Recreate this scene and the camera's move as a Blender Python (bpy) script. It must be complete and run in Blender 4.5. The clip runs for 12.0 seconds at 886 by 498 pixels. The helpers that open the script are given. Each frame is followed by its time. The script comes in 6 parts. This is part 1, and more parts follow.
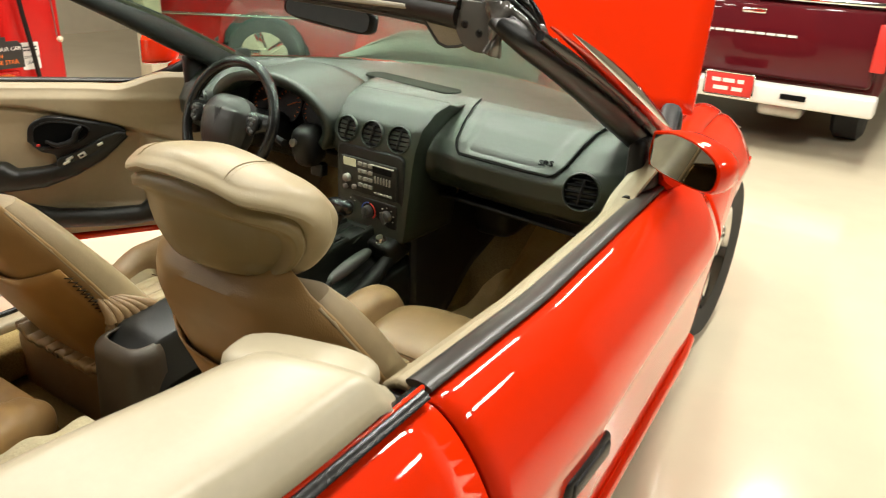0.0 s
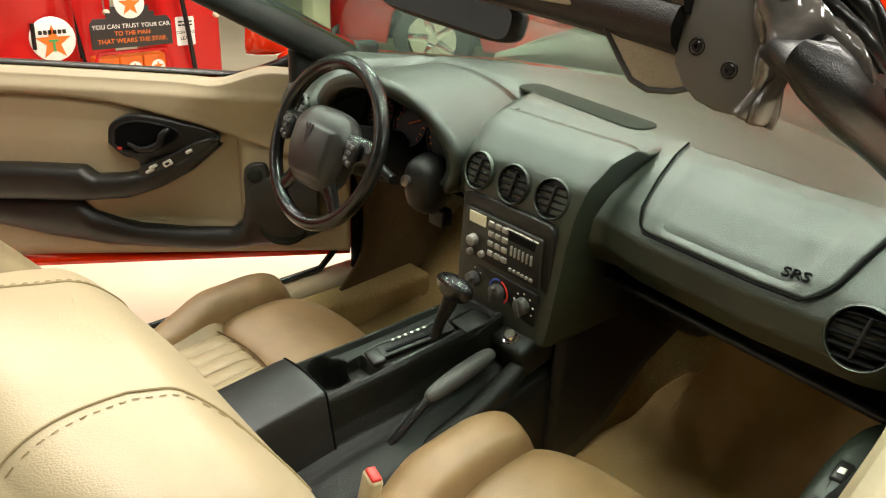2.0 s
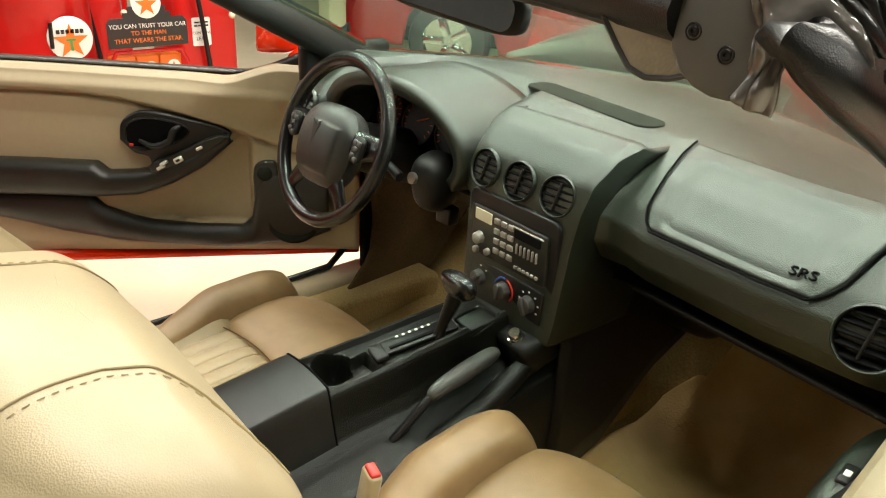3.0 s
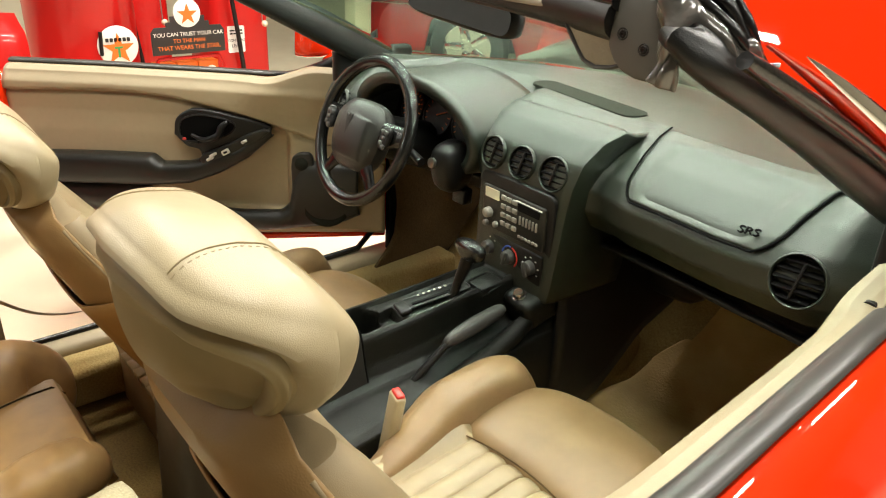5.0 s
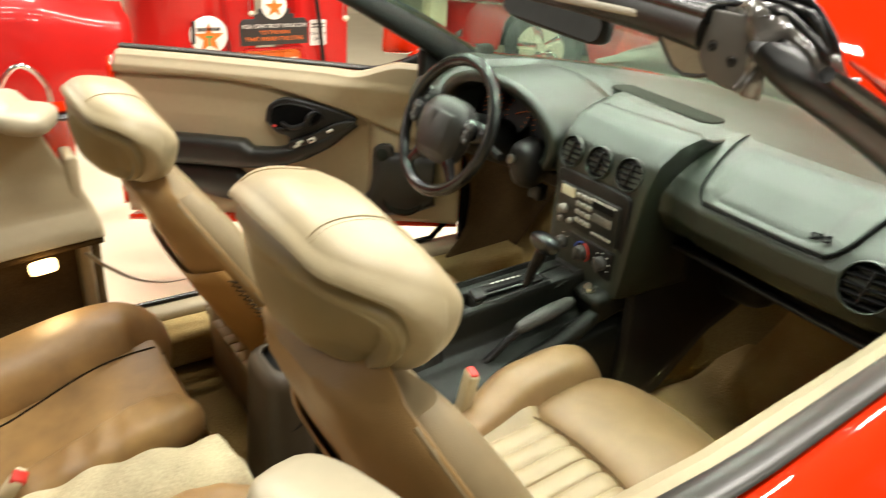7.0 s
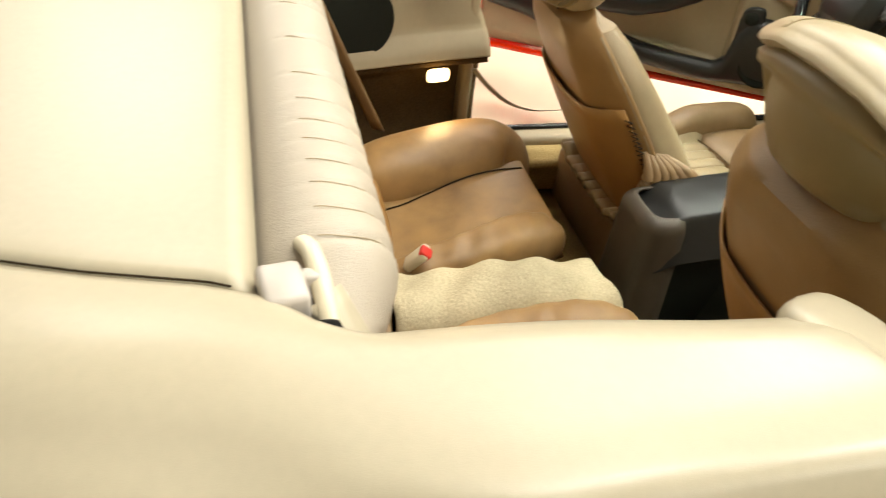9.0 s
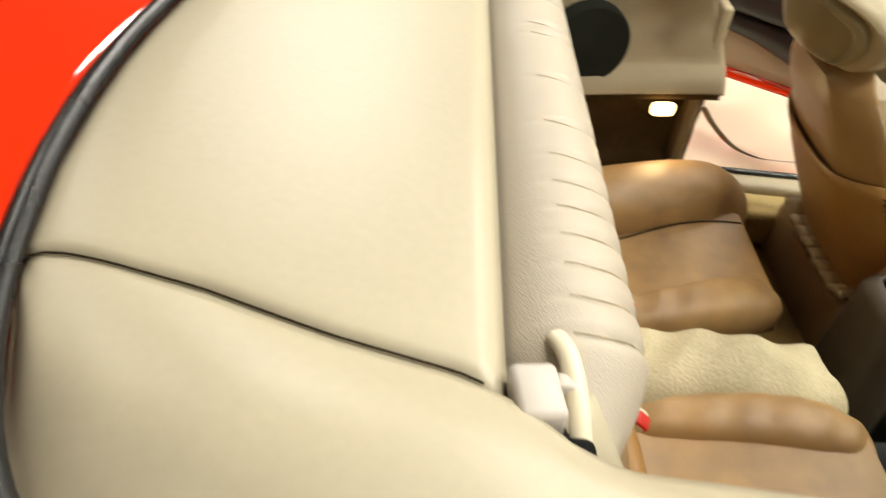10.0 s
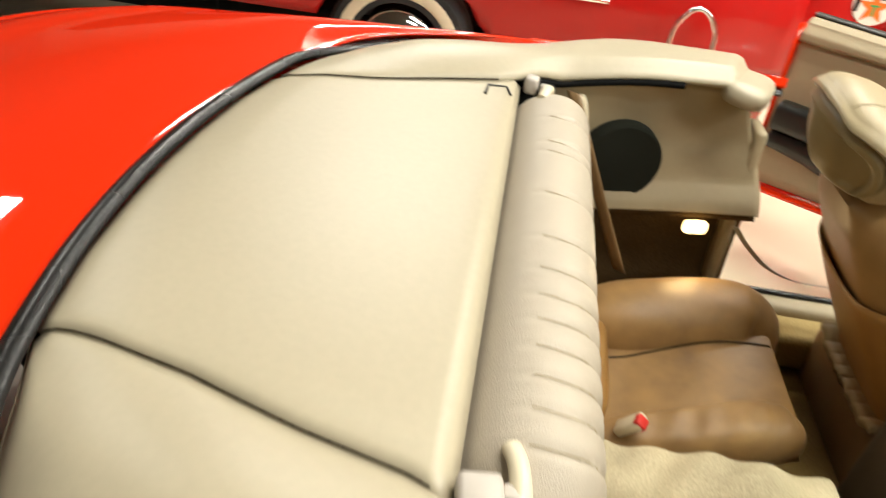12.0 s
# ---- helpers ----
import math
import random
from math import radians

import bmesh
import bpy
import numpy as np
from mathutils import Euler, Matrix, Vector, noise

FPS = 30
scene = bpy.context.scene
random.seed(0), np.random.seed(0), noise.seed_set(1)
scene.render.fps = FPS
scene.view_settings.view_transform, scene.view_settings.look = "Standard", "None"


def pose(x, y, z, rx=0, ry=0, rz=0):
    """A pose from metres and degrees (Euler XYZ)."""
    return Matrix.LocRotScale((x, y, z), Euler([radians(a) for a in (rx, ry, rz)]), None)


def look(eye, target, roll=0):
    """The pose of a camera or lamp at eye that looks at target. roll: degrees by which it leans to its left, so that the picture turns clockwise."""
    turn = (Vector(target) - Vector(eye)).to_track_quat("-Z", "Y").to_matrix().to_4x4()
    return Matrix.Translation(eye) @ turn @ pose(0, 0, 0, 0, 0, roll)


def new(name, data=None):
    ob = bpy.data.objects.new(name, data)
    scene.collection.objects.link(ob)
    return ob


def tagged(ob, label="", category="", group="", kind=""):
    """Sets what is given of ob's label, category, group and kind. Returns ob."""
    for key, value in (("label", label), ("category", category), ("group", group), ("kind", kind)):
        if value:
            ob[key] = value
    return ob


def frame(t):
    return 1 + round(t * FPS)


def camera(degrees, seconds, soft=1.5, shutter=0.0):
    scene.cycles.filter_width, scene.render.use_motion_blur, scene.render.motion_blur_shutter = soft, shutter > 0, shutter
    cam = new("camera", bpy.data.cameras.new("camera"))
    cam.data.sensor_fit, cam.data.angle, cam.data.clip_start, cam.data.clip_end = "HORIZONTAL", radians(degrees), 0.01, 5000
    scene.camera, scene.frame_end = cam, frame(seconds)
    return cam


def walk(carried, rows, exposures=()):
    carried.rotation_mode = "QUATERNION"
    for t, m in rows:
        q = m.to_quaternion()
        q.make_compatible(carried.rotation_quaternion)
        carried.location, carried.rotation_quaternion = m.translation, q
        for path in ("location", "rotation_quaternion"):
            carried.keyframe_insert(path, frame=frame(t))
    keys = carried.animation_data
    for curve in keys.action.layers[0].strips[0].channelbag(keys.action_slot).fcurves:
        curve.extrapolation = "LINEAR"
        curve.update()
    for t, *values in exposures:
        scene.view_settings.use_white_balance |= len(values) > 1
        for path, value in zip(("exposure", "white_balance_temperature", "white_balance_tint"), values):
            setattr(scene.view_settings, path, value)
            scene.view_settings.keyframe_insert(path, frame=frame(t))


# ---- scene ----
cam = camera(61.1, 12.0, soft=1.1, shutter=0.4)
PATH = [
    (0, (1.278, 0.339, 1.379), (0.282, 1.883, 0.589), 2.8),
    (0.5, (1.197, 0.494, 1.397), (0.119, 1.976, 0.56), 3.2),
    (1, (1.024, 0.706, 1.357), (-0.078, 2.142, 0.507), 2.5),
    (1.5, (0.925, 0.847, 1.338), (-0.308, 2.168, 0.48), 2.7),
    (2, (0.882, 0.911, 1.323), (-0.427, 2.159, 0.47), 3.1),
    (2.5, (0.878, 0.929, 1.312), (-0.446, 2.162, 0.46), 3.1),
    (3, (0.894, 0.926, 1.309), (-0.446, 2.147, 0.464), 3.2),
    (5, (1.094, 0.772, 1.346), (-0.29, 1.952, 0.513), 2.5),
    (5.5, (1.153, 0.76, 1.358), (-0.184, 1.995, 0.528), 2.4),
    (6, (1.172, 0.765, 1.368), (-0.132, 2.034, 0.537), 2.8),
    (6.5, (1.167, 0.739, 1.375), (-0.131, 2.012, 0.541), 3.6),
    (7, (1.139, 0.682, 1.365), (-0.333, 1.739, 0.52), 3.7),
    (7.4, (1.145, 0.628, 1.359), (-0.396, 1.518, 0.446), 2.9),
    (7.5, (1.117, 0.589, 1.368), (-0.417, 1.473, 0.438), 4.6),
    (7.7, (1.112, 0.545, 1.364), (-0.43, 1.367, 0.392), 4.7),
    (9.3, (1.068, 0.307, 1.338), (-0.454, 0.716, 0.107), 7.7),
    (9.5, (1.031, 0.274, 1.323), (-0.503, 0.627, 0.089), 7.8),
    (10, (0.956, 0.251, 1.382), (-0.574, 0.342, 0.097), 7.8),
    (10.5, (0.894, 0.273, 1.496), (-0.57, 0.065, 0.149), 6.4),
    (11, (0.815, 0.317, 1.532), (-0.636, 0.019, 0.188), 6.3),
    (11.5, (0.838, 0.366, 1.505), (-0.744, 0.008, 0.335), 5.7),
    (12, (0.978, 0.345, 1.43), (-0.687, 0.222, 0.328), 7.2),
]
EXPOSURE = [(0.0, -0.08), (0.5, -0.15), (1.0, -0.08), (1.5, -0.07), (2.5, 0.0), (3.2, 0.0), (5.0, 0.14), (6.5, 0.17), (7.5, 0.26), (9.5, 0.06), (10.5, -0.08), (11.5, -0.13), (12.0, -0.08)]
walk(cam, [(t, look(eye, target, roll)) for t, eye, target, roll in PATH],
     exposures=EXPOSURE)

# ---------------------------------------------------------------- exposure, world and lamps
world = bpy.data.worlds.new("world")
scene.world = world
world.use_nodes = True
world.node_tree.nodes["Background"].inputs[0].default_value = (0.9, 0.85, 0.75, 1)
world.node_tree.nodes["Background"].inputs[1].default_value = 0.025


def area_lamp(name, place, target, sx, sy, watts, colour):
    data = bpy.data.lights.new(name, "AREA")
    data.shape, data.size, data.size_y, data.energy, data.color = "RECTANGLE", sx, sy, watts, colour
    ob = new(name, data)
    ob.matrix_world = look(place, target)
    return ob


WARM = (1.0, 0.975, 0.88)
TUBES = [(0.6, 1.25, 58), (0.9, 3.6, 92), (-1.05, 1.55, 50), (-1.5, 3.6, 100), (3.6, 1.8, 46), (3.6, 4.6, 86), (0.9, 5.9, 62), (-2.8, 1.7, 70), (-3.7, -0.6, 60), (-5.7, -0.6, 60)]
SPOTS = [(-2.80, -2.67), (-4.00, -4.15)]
for lx, ly in SPOTS:
    area_lamp("panel_lamp", (lx, ly, 3.40), (lx, ly + 0.0001, 0), 0.6, 0.18, 26, WARM).rotation_euler = (0, 0, 0)
for lx, ly, watts in TUBES:
    lamp = area_lamp("fluorescent_lamp", (lx, ly, 3.36), (lx, ly + 0.0001, 0), 0.3, 1.5, watts, WARM)
    lamp.rotation_euler = (0, 0, 0)
courtesy = bpy.data.lights.new("courtesy_lamp", "AREA")
courtesy.size, courtesy.energy, courtesy.color = 0.05, 0.35, (1.0, 0.72, 0.36)
courtesy_ob = new("courtesy_lamp", courtesy)
courtesy_ob.matrix_world = look((-0.64, 0.822, 0.53), (0.0, 0.78, 0.35))


# ---------------------------------------------------------------- materials
def material(name, colour, rough=0.5, metal=0.0, scale=30.0, vary=0.12, bump=0.0, bump_scale=300.0, second=None,
             coat=0.0, spec=0.5, stain=3.0, stretch=(1, 1, 1), emit=None, rough_vary=0.08):
    m = bpy.data.materials.new(name)
    m.use_nodes = True
    nt = m.node_tree
    b = nt.nodes["Principled BSDF"]
    co = nt.nodes.new("ShaderNodeTexCoord")
    mp = nt.nodes.new("ShaderNodeMapping")
    mp.inputs["Scale"].default_value = stretch
    nt.links.new(co.outputs["Object"], mp.inputs["Vector"])
    n1 = nt.nodes.new("ShaderNodeTexNoise")
    n1.inputs["Scale"].default_value, n1.inputs["Detail"].default_value = scale, 5
    n2 = nt.nodes.new("ShaderNodeTexNoise")
    n2.inputs["Scale"].default_value, n2.inputs["Detail"].default_value = stain, 3
    for n in (n1, n2):
        nt.links.new(mp.outputs[0], n.inputs["Vector"])
    add = nt.nodes.new("ShaderNodeMath")
    add.operation = "ADD"
    nt.links.new(n1.outputs[0], add.inputs[0])
    nt.links.new(n2.outputs[0], add.inputs[1])
    ramp = nt.nodes.new("ShaderNodeMapRange")
    ramp.inputs["From Min"].default_value, ramp.inputs["From Max"].default_value = 0.6, 1.4
    nt.links.new(add.outputs[0], ramp.inputs["Value"])
    mix = nt.nodes.new("ShaderNodeMix")
    mix.data_type = "RGBA"
    dark = second or tuple(c * (1 - vary) for c in colour)
    mix.inputs["A"].default_value = (*dark, 1)
    mix.inputs["B"].default_value = (*[min(1, c * (1 + vary * 0.5)) for c in colour], 1)
    nt.links.new(ramp.outputs[0], mix.inputs["Factor"])
    nt.links.new(mix.outputs["Result"], b.inputs["Base Color"])
    b.inputs["Metallic"].default_value = metal
    b.inputs["Specular IOR Level"].default_value = spec
    rr = nt.nodes.new("ShaderNodeMapRange")
    rr.inputs["To Min"].default_value, rr.inputs["To Max"].default_value = max(0.01, rough - rough_vary), min(1, rough + rough_vary)
    nt.links.new(n2.outputs[0], rr.inputs["Value"])
    nt.links.new(rr.outputs[0], b.inputs["Roughness"])
    b.inputs["Coat Weight"].default_value, b.inputs["Coat Roughness"].default_value, b.inputs["Coat IOR"].default_value = coat, 0.015, 1.5 + 0.25 * coat
    if bump:
        n3 = nt.nodes.new("ShaderNodeTexVoronoi" if bump_scale > 200 else "ShaderNodeTexNoise")
        n3.inputs["Scale"].default_value = bump_scale
        nt.links.new(mp.outputs[0], n3.inputs["Vector"])
        bp = nt.nodes.new("ShaderNodeBump")
        bp.inputs["Strength"].default_value, bp.inputs["Distance"].default_value = bump, 0.002
        nt.links.new(n3.outputs[0], bp.inputs["Height"])
        nt.links.new(bp.outputs[0], b.inputs["Normal"])
    if emit:
        b.inputs["Emission Color"].default_value, b.inputs["Emission Strength"].default_value = (*emit[0], 1), emit[1]
    return m


def glass_material(name, tint):
    m = bpy.data.materials.new(name)
    m.use_nodes = True
    b = m.node_tree.nodes["Principled BSDF"]
    b.inputs["Base Color"].default_value = (*tint, 1)
    b.inputs["Roughness"].default_value, b.inputs["Transmission Weight"].default_value = 0.0, 1.0
    b.inputs["IOR"].default_value = 1.27
    return m


RED = material("red_car_paint", (0.84, 0.027, 0.0005), 0.55, vary=0.03, spec=0.02, coat=1.0, scale=900, rough_vary=0.03)
TAN = material("tan_leather", (0.42, 0.345, 0.21), 0.34, vary=0.08, bump=0.14, bump_scale=900, scale=40, stain=5)
TAN_WORN = material("worn_tan_leather", (0.255, 0.160, 0.073), 0.38, vary=0.22, bump=0.18, bump_scale=800, scale=25, stain=6)
SEAT = material("tan_seat_leather", (0.33, 0.25, 0.14), 0.40, vary=0.14, bump=0.15, bump_scale=850, scale=30, stain=5)
SHELL = material("tan_shell_plastic", (0.29, 0.225, 0.11), 0.42, vary=0.08, bump=0.1, bump_scale=800, scale=40, stain=4)
BACK_TOP = material("tan_seat_back_vinyl", (0.335, 0.205, 0.082), 0.42, spec=0.35, vary=0.14, bump=0.10, bump_scale=380, scale=25, stain=4)
TAN_BACK = material("brown_seat_back_vinyl", (0.32, 0.168, 0.046), 0.45, spec=0.35, vary=0.15, bump=0.10, bump_scale=380, scale=25, stain=4)
TAN_PLASTIC = material("tan_moulded_plastic", (0.37, 0.30, 0.185), 0.5, vary=0.06, bump=0.2, bump_scale=600, scale=60, stain=3)
TAN_VINYL = material("tan_cover_vinyl", (0.46, 0.405, 0.285), 0.36, vary=0.06, bump=0.06, bump_scale=900, scale=80, stain=2)
CREAM_VINYL = material("cream_pleated_leather", (0.46, 0.40, 0.31), 0.40, vary=0.06, bump=0.3, bump_scale=500, scale=30, stain=8)
CARPET = material("tan_carpet", (0.50, 0.43, 0.28), 0.95, vary=0.35, bump=1.0, bump_scale=160, scale=220, stain=9, spec=0.1)
INK = material("matt_black_ink", (0.004, 0.004, 0.004), 0.9, vary=0.1, scale=40, spec=0.05)
GRILLE = material("matt_grille_fabric", (0.022, 0.024, 0.018), 0.95, vary=0.2, scale=400, spec=0.1, bump=0.6, bump_scale=900)
BUCKET = material("brown_rear_seat_leather", (0.36, 0.215, 0.080), 0.40, vary=0.3, bump=0.2, bump_scale=700, scale=20, stain=6, second=(0.23, 0.135, 0.058))
CONSOLE_BROWN = material("dark_brown_plastic", (0.045, 0.032, 0.018), 0.5, vary=0.15, bump=0.2, bump_scale=700, scale=40)
LATCH = material("white_latch_plastic", (0.52, 0.47, 0.41), 0.4, vary=0.06, scale=40)
VISOR = material("grey_beige_visor_vinyl", (0.42, 0.385, 0.30), 0.6, vary=0.12, bump=0.4, bump_scale=300, scale=60)
PLATE = material("mid_grey_latch_plastic", (0.105, 0.10, 0.088), 0.42, vary=0.08, bump=0.05, bump_scale=700, scale=60)
WRAP = material("glossy_grey_vinyl", (0.13, 0.125, 0.115), 0.16, vary=0.3, bump=0.25, bump_scale=60, scale=50, coat=0.6)
BOOT = material("crumpled_rubber_boot", (0.12, 0.112, 0.10), 0.15, vary=0.4, bump=0.9, bump_scale=55, scale=50, coat=0.5)
PALE_REFLECTION = material("pale_screen_reflection", (0.30, 0.31, 0.24), 0.6, vary=0.15, scale=12, stain=4, stretch=(1, 1, 8))
CARPET_TAN = material("tan_floor_carpet", (0.40, 0.31, 0.14), 0.95, vary=0.4, bump=1.0, bump_scale=160, scale=200, stain=4, second=(0.24, 0.15, 0.05), spec=0.1)
# Brown carpet; the same tone puts shade into the tan kick panels.
CARPET_BROWN_SHADED = material("stained_brown_shaded_carpet", (0.095, 0.060, 0.026), 0.95, vary=0.4, bump=1.0, bump_scale=160, scale=200, stain=6, spec=0.1)
MAT = material("stained_tan_mat", (0.62, 0.46, 0.22), 0.95, vary=0.25, bump=0.8, bump_scale=160, scale=7, stain=6, second=(0.46, 0.27, 0.085), spec=0.1)
# Shaded copy of the tan carpet, with its stains.
CARPET_SHADED = material("shaded_tan_carpet", (0.19, 0.125, 0.04), 0.95, vary=0.4, bump=1.0, bump_scale=160, scale=200, stain=6, second=(0.10, 0.06, 0.025), spec=0.1)
# Near-black: dark seams and lacing, and carpet with footwell shade in its colour.
SEAM_SHADE_DARK = material("dark_seam_and_shaded_carpet", (0.035, 0.024, 0.013), 0.95, vary=0.4, bump=1.0, bump_scale=160, scale=200, stain=6, spec=0.1)
DASH = material("dark_grey_dash_plastic", (0.0095, 0.0150, 0.0082), 0.37, spec=0.75, vary=0.15, bump=0.3, bump_scale=650, scale=60, stain=4)
CONSOLE = material("dark_console_plastic", (0.0060, 0.0066, 0.0048), 0.32, spec=0.28, vary=0.15, bump=0.3, bump_scale=650, scale=60)
LID_VINYL = material("black_lid_vinyl", (0.010, 0.0105, 0.0095), 0.36, spec=0.45, vary=0.15, bump=0.15, bump_scale=700, scale=60)
BLACK = material("black_plastic", (0.008, 0.0078, 0.0074), 0.36, spec=0.35, vary=0.2, bump=0.2, bump_scale=700, scale=60)
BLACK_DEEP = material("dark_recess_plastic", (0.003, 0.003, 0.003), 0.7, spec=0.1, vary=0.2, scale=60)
ARM = material("dark_grey_door_plastic", (0.013, 0.0135, 0.011), 0.36, spec=0.5, vary=0.15, bump=0.2, bump_scale=700, scale=60)
PAD = material("dark_airbag_plastic", (0.020, 0.020, 0.018), 0.33, spec=0.55, vary=0.15, bump=0.2, bump_scale=700, scale=60)
GREY = material("grey_moulded_plastic", (0.055, 0.054, 0.05), 0.45, vary=0.12, bump=0.15, bump_scale=700, scale=60)
STRIP = material("smooth_black_strip", (0.040, 0.037, 0.032), 0.36, vary=0.12, bump=0.02, bump_scale=300, scale=12)
RUBBER = material("black_rubber_seal", (0.009, 0.009, 0.0085), 0.27, vary=0.3, bump=0.3, bump_scale=90, scale=30)
WHEEL_SKIN = material("black_wheel_leather", (0.006, 0.0062, 0.0058), 0.20, spec=0.6, vary=0.2, bump=0.08, bump_scale=600, scale=40)
CHROME = material("polished_chrome", (0.82, 0.82, 0.80), 0.08, 1.0, vary=0.05, scale=20, rough_vary=0.04)
STEEL = material("dull_steel", (0.45, 0.43, 0.40), 0.35, 1.0, vary=0.15, scale=40)
MIRROR = material("mirror_glass", (0.42, 0.47, 0.53), 0.01, 1.0, vary=0.0, scale=5, rough_vary=0.0)
GLASS = glass_material("windscreen_glass", (0.56, 0.80, 0.66))
WHITE = material("white_print", (0.78, 0.76, 0.70), 0.5, vary=0.05, scale=40)
SCREEN = material("pale_display", (0.62, 0.58, 0.42), 0.2, vary=0.05, scale=40)
SWITCH = material("pale_switch_plastic", (0.75, 0.73, 0.66), 0.3, vary=0.08, scale=60)
BUTTON = material("grey_button", (0.26, 0.24, 0.21), 0.45, vary=0.1, scale=80)
PRINT_RED = material("red_print", (0.62, 0.03, 0.02), 0.45, vary=0.05, scale=40)
PRINT_BLUE = material("blue_print", (0.04, 0.10, 0.45), 0.45, vary=0.05, scale=40)
PRINT_ORANGE = material("orange_print", (0.75, 0.16, 0.015), 0.45, vary=0.06, scale=40)
PRINT_GREEN = material("green_print", (0.05, 0.28, 0.08), 0.45, vary=0.05, scale=40)
PRINT_BLACK = material("black_print", (0.02, 0.018, 0.016), 0.45, vary=0.05, scale=40)
LENS = material("courtesy_lens", (0.9, 0.8, 0.6), 0.4, vary=0.0, emit=((1.0, 0.66, 0.27), 4.5))
TUBE_LIT = material("lit_tube", (0.9, 0.9, 0.9), 0.4, vary=0.0, emit=((1.0, 0.9, 0.72), 6.0))
FLOOR = material("cream_epoxy_floor", (0.77, 0.68, 0.50), 0.16, vary=0.08, scale=4, stain=0.8, coat=0.3, bump=0.05, bump_scale=20)
WALL = material("cream_wall_paint", (0.66, 0.60, 0.45), 0.7, vary=0.08, scale=8, stain=1.0, bump=0.2, bump_scale=80)
# Dark wall tone chosen to cut reflections and bounced light, not a known paint.
WALL_GREY = material("dim_grey_wall", (0.20, 0.19, 0.17), 0.8, vary=0.1, scale=8, stain=1.0, bump=0.2, bump_scale=80)
CEIL = material("grey_ceiling_paint", (0.11, 0.107, 0.098), 0.8, vary=0.08, scale=6, stain=1.0)
MAROON = material("maroon_truck_paint", (0.085, 0.003, 0.007), 0.5, vary=0.05, spec=0.1, coat=0.45, scale=600)
TYRE = material("tyre_rubber", (0.02, 0.02, 0.02), 0.7, vary=0.3, bump=0.4, bump_scale=60, scale=30)
DARKRED = material("gloss_red_enamel", (0.48, 0.008, 0.006), 0.45, spec=0.2, vary=0.06, coat=0.4, scale=300)
CREAM = material("cream_enamel", (0.72, 0.64, 0.46), 0.35, vary=0.06, scale=30)


# ---------------------------------------------------------------- mesh helpers
def part(name, bm, mat, parent=None, label="", smooth=True, sub=0, thick=0.0, bevel=0.0, normals=True):
    if normals:
        bmesh.ops.recalc_face_normals(bm, faces=bm.faces)
    me = bpy.data.meshes.new(name)
    bm.to_mesh(me)
    bm.free()
    me.materials.append(mat)
    if smooth:
        me.polygons.foreach_set("use_smooth", [True] * len(me.polygons))
        me.set_sharp_from_angle(angle=radians(50))
    ob = new(name, me)
    if thick:
        s = ob.modifiers.new("thickness", "SOLIDIFY")
        s.thickness, s.offset = thick, -1
    if bevel:
        s = ob.modifiers.new("edges", "BEVEL")
        s.width, s.segments, s.limit_method = bevel, 2, "ANGLE"
    if sub:
        s = ob.modifiers.new("round", "SUBSURF")
        s.levels = s.render_levels = sub
    if parent is not None:
        ob.parent = parent
    if label:
        ob["label"] = label
    return ob


def grid(f, nu, nv, closed_u=False):
    """A sheet of quads: f(u, v) for u, v in 0..1."""
    bm = bmesh.new()
    cols = nu if closed_u else nu + 1
    vs = [[bm.verts.new(f(i / nu, j / nv)) for i in range(cols)] for j in range(nv + 1)]
    for j in range(nv):
        for i in range(nu):
            k = (i + 1) % cols
            bm.faces.new((vs[j][i], vs[j][k], vs[j + 1][k], vs[j + 1][i]))
    return bm


def loft(rings, cap=True):
    bm = bmesh.new()
    vs = [[bm.verts.new(p) for p in r] for r in rings]
    n = len(vs[0])
    for a, b in zip(vs, vs[1:]):
        for i in range(n):
            bm.faces.new((a[i], a[(i + 1) % n], b[(i + 1) % n], b[i]))
    if cap:
        bm.faces.new(list(reversed(vs[0])))
        bm.faces.new(vs[-1])
    return bm


def spline(pts, n):
    """n + 1 points on a smooth curve through pts."""
    p = [Vector(q) for q in pts]
    p = [p[0] * 2 - p[1]] + p + [p[-1] * 2 - p[-2]]
    out = []
    for k in range(n + 1):
        s = k / n * (len(p) - 3)
        i = min(int(s), len(p) - 4)
        t = s - i
        a, b, c, d = p[i:i + 4]
        out.append(0.5 * ((2 * b) + (c - a) * t + (2 * a - 5 * b + 4 * c - d) * t * t + (3 * b - a - 3 * c + d) * t ** 3))
    return out


def tube(pts, r, n=8, cap=True, flat=1.0, up=(0, 0, 1)):
    """A round bar along pts; r one radius or one for each point; flat squashes it across up."""
    pts = [Vector(p) for p in pts]
    rings = []
    for i, p in enumerate(pts):
        d = (pts[min(i + 1, len(pts) - 1)] - pts[max(i - 1, 0)]).normalized()
        side = d.cross(Vector(up))
        if side.length < 1e-4:
            side = d.cross(Vector((1, 0, 0)))
        side.normalize()
        top = side.cross(d)
        rr = r[i] if isinstance(r, (list, tuple)) else r
        rings.append([p + side * math.cos(a) * rr + top * math.sin(a) * rr * flat for a in [k * 2 * math.pi / n for k in range(n)]])
    return loft(rings, cap)


def rbox(sx, sy, sz, r=0.01, m=None, seg=2):
    bm = bmesh.new()
    bmesh.ops.create_cube(bm, size=1.0)
    for v in bm.verts:
        v.co = Vector((v.co.x * sx, v.co.y * sy, v.co.z * sz))
    if r:
        bmesh.ops.bevel(bm, geom=list(bm.edges), offset=r, segments=seg, affect="EDGES", profile=0.5)
    if m is not None:
        bm.transform(m)
    return bm


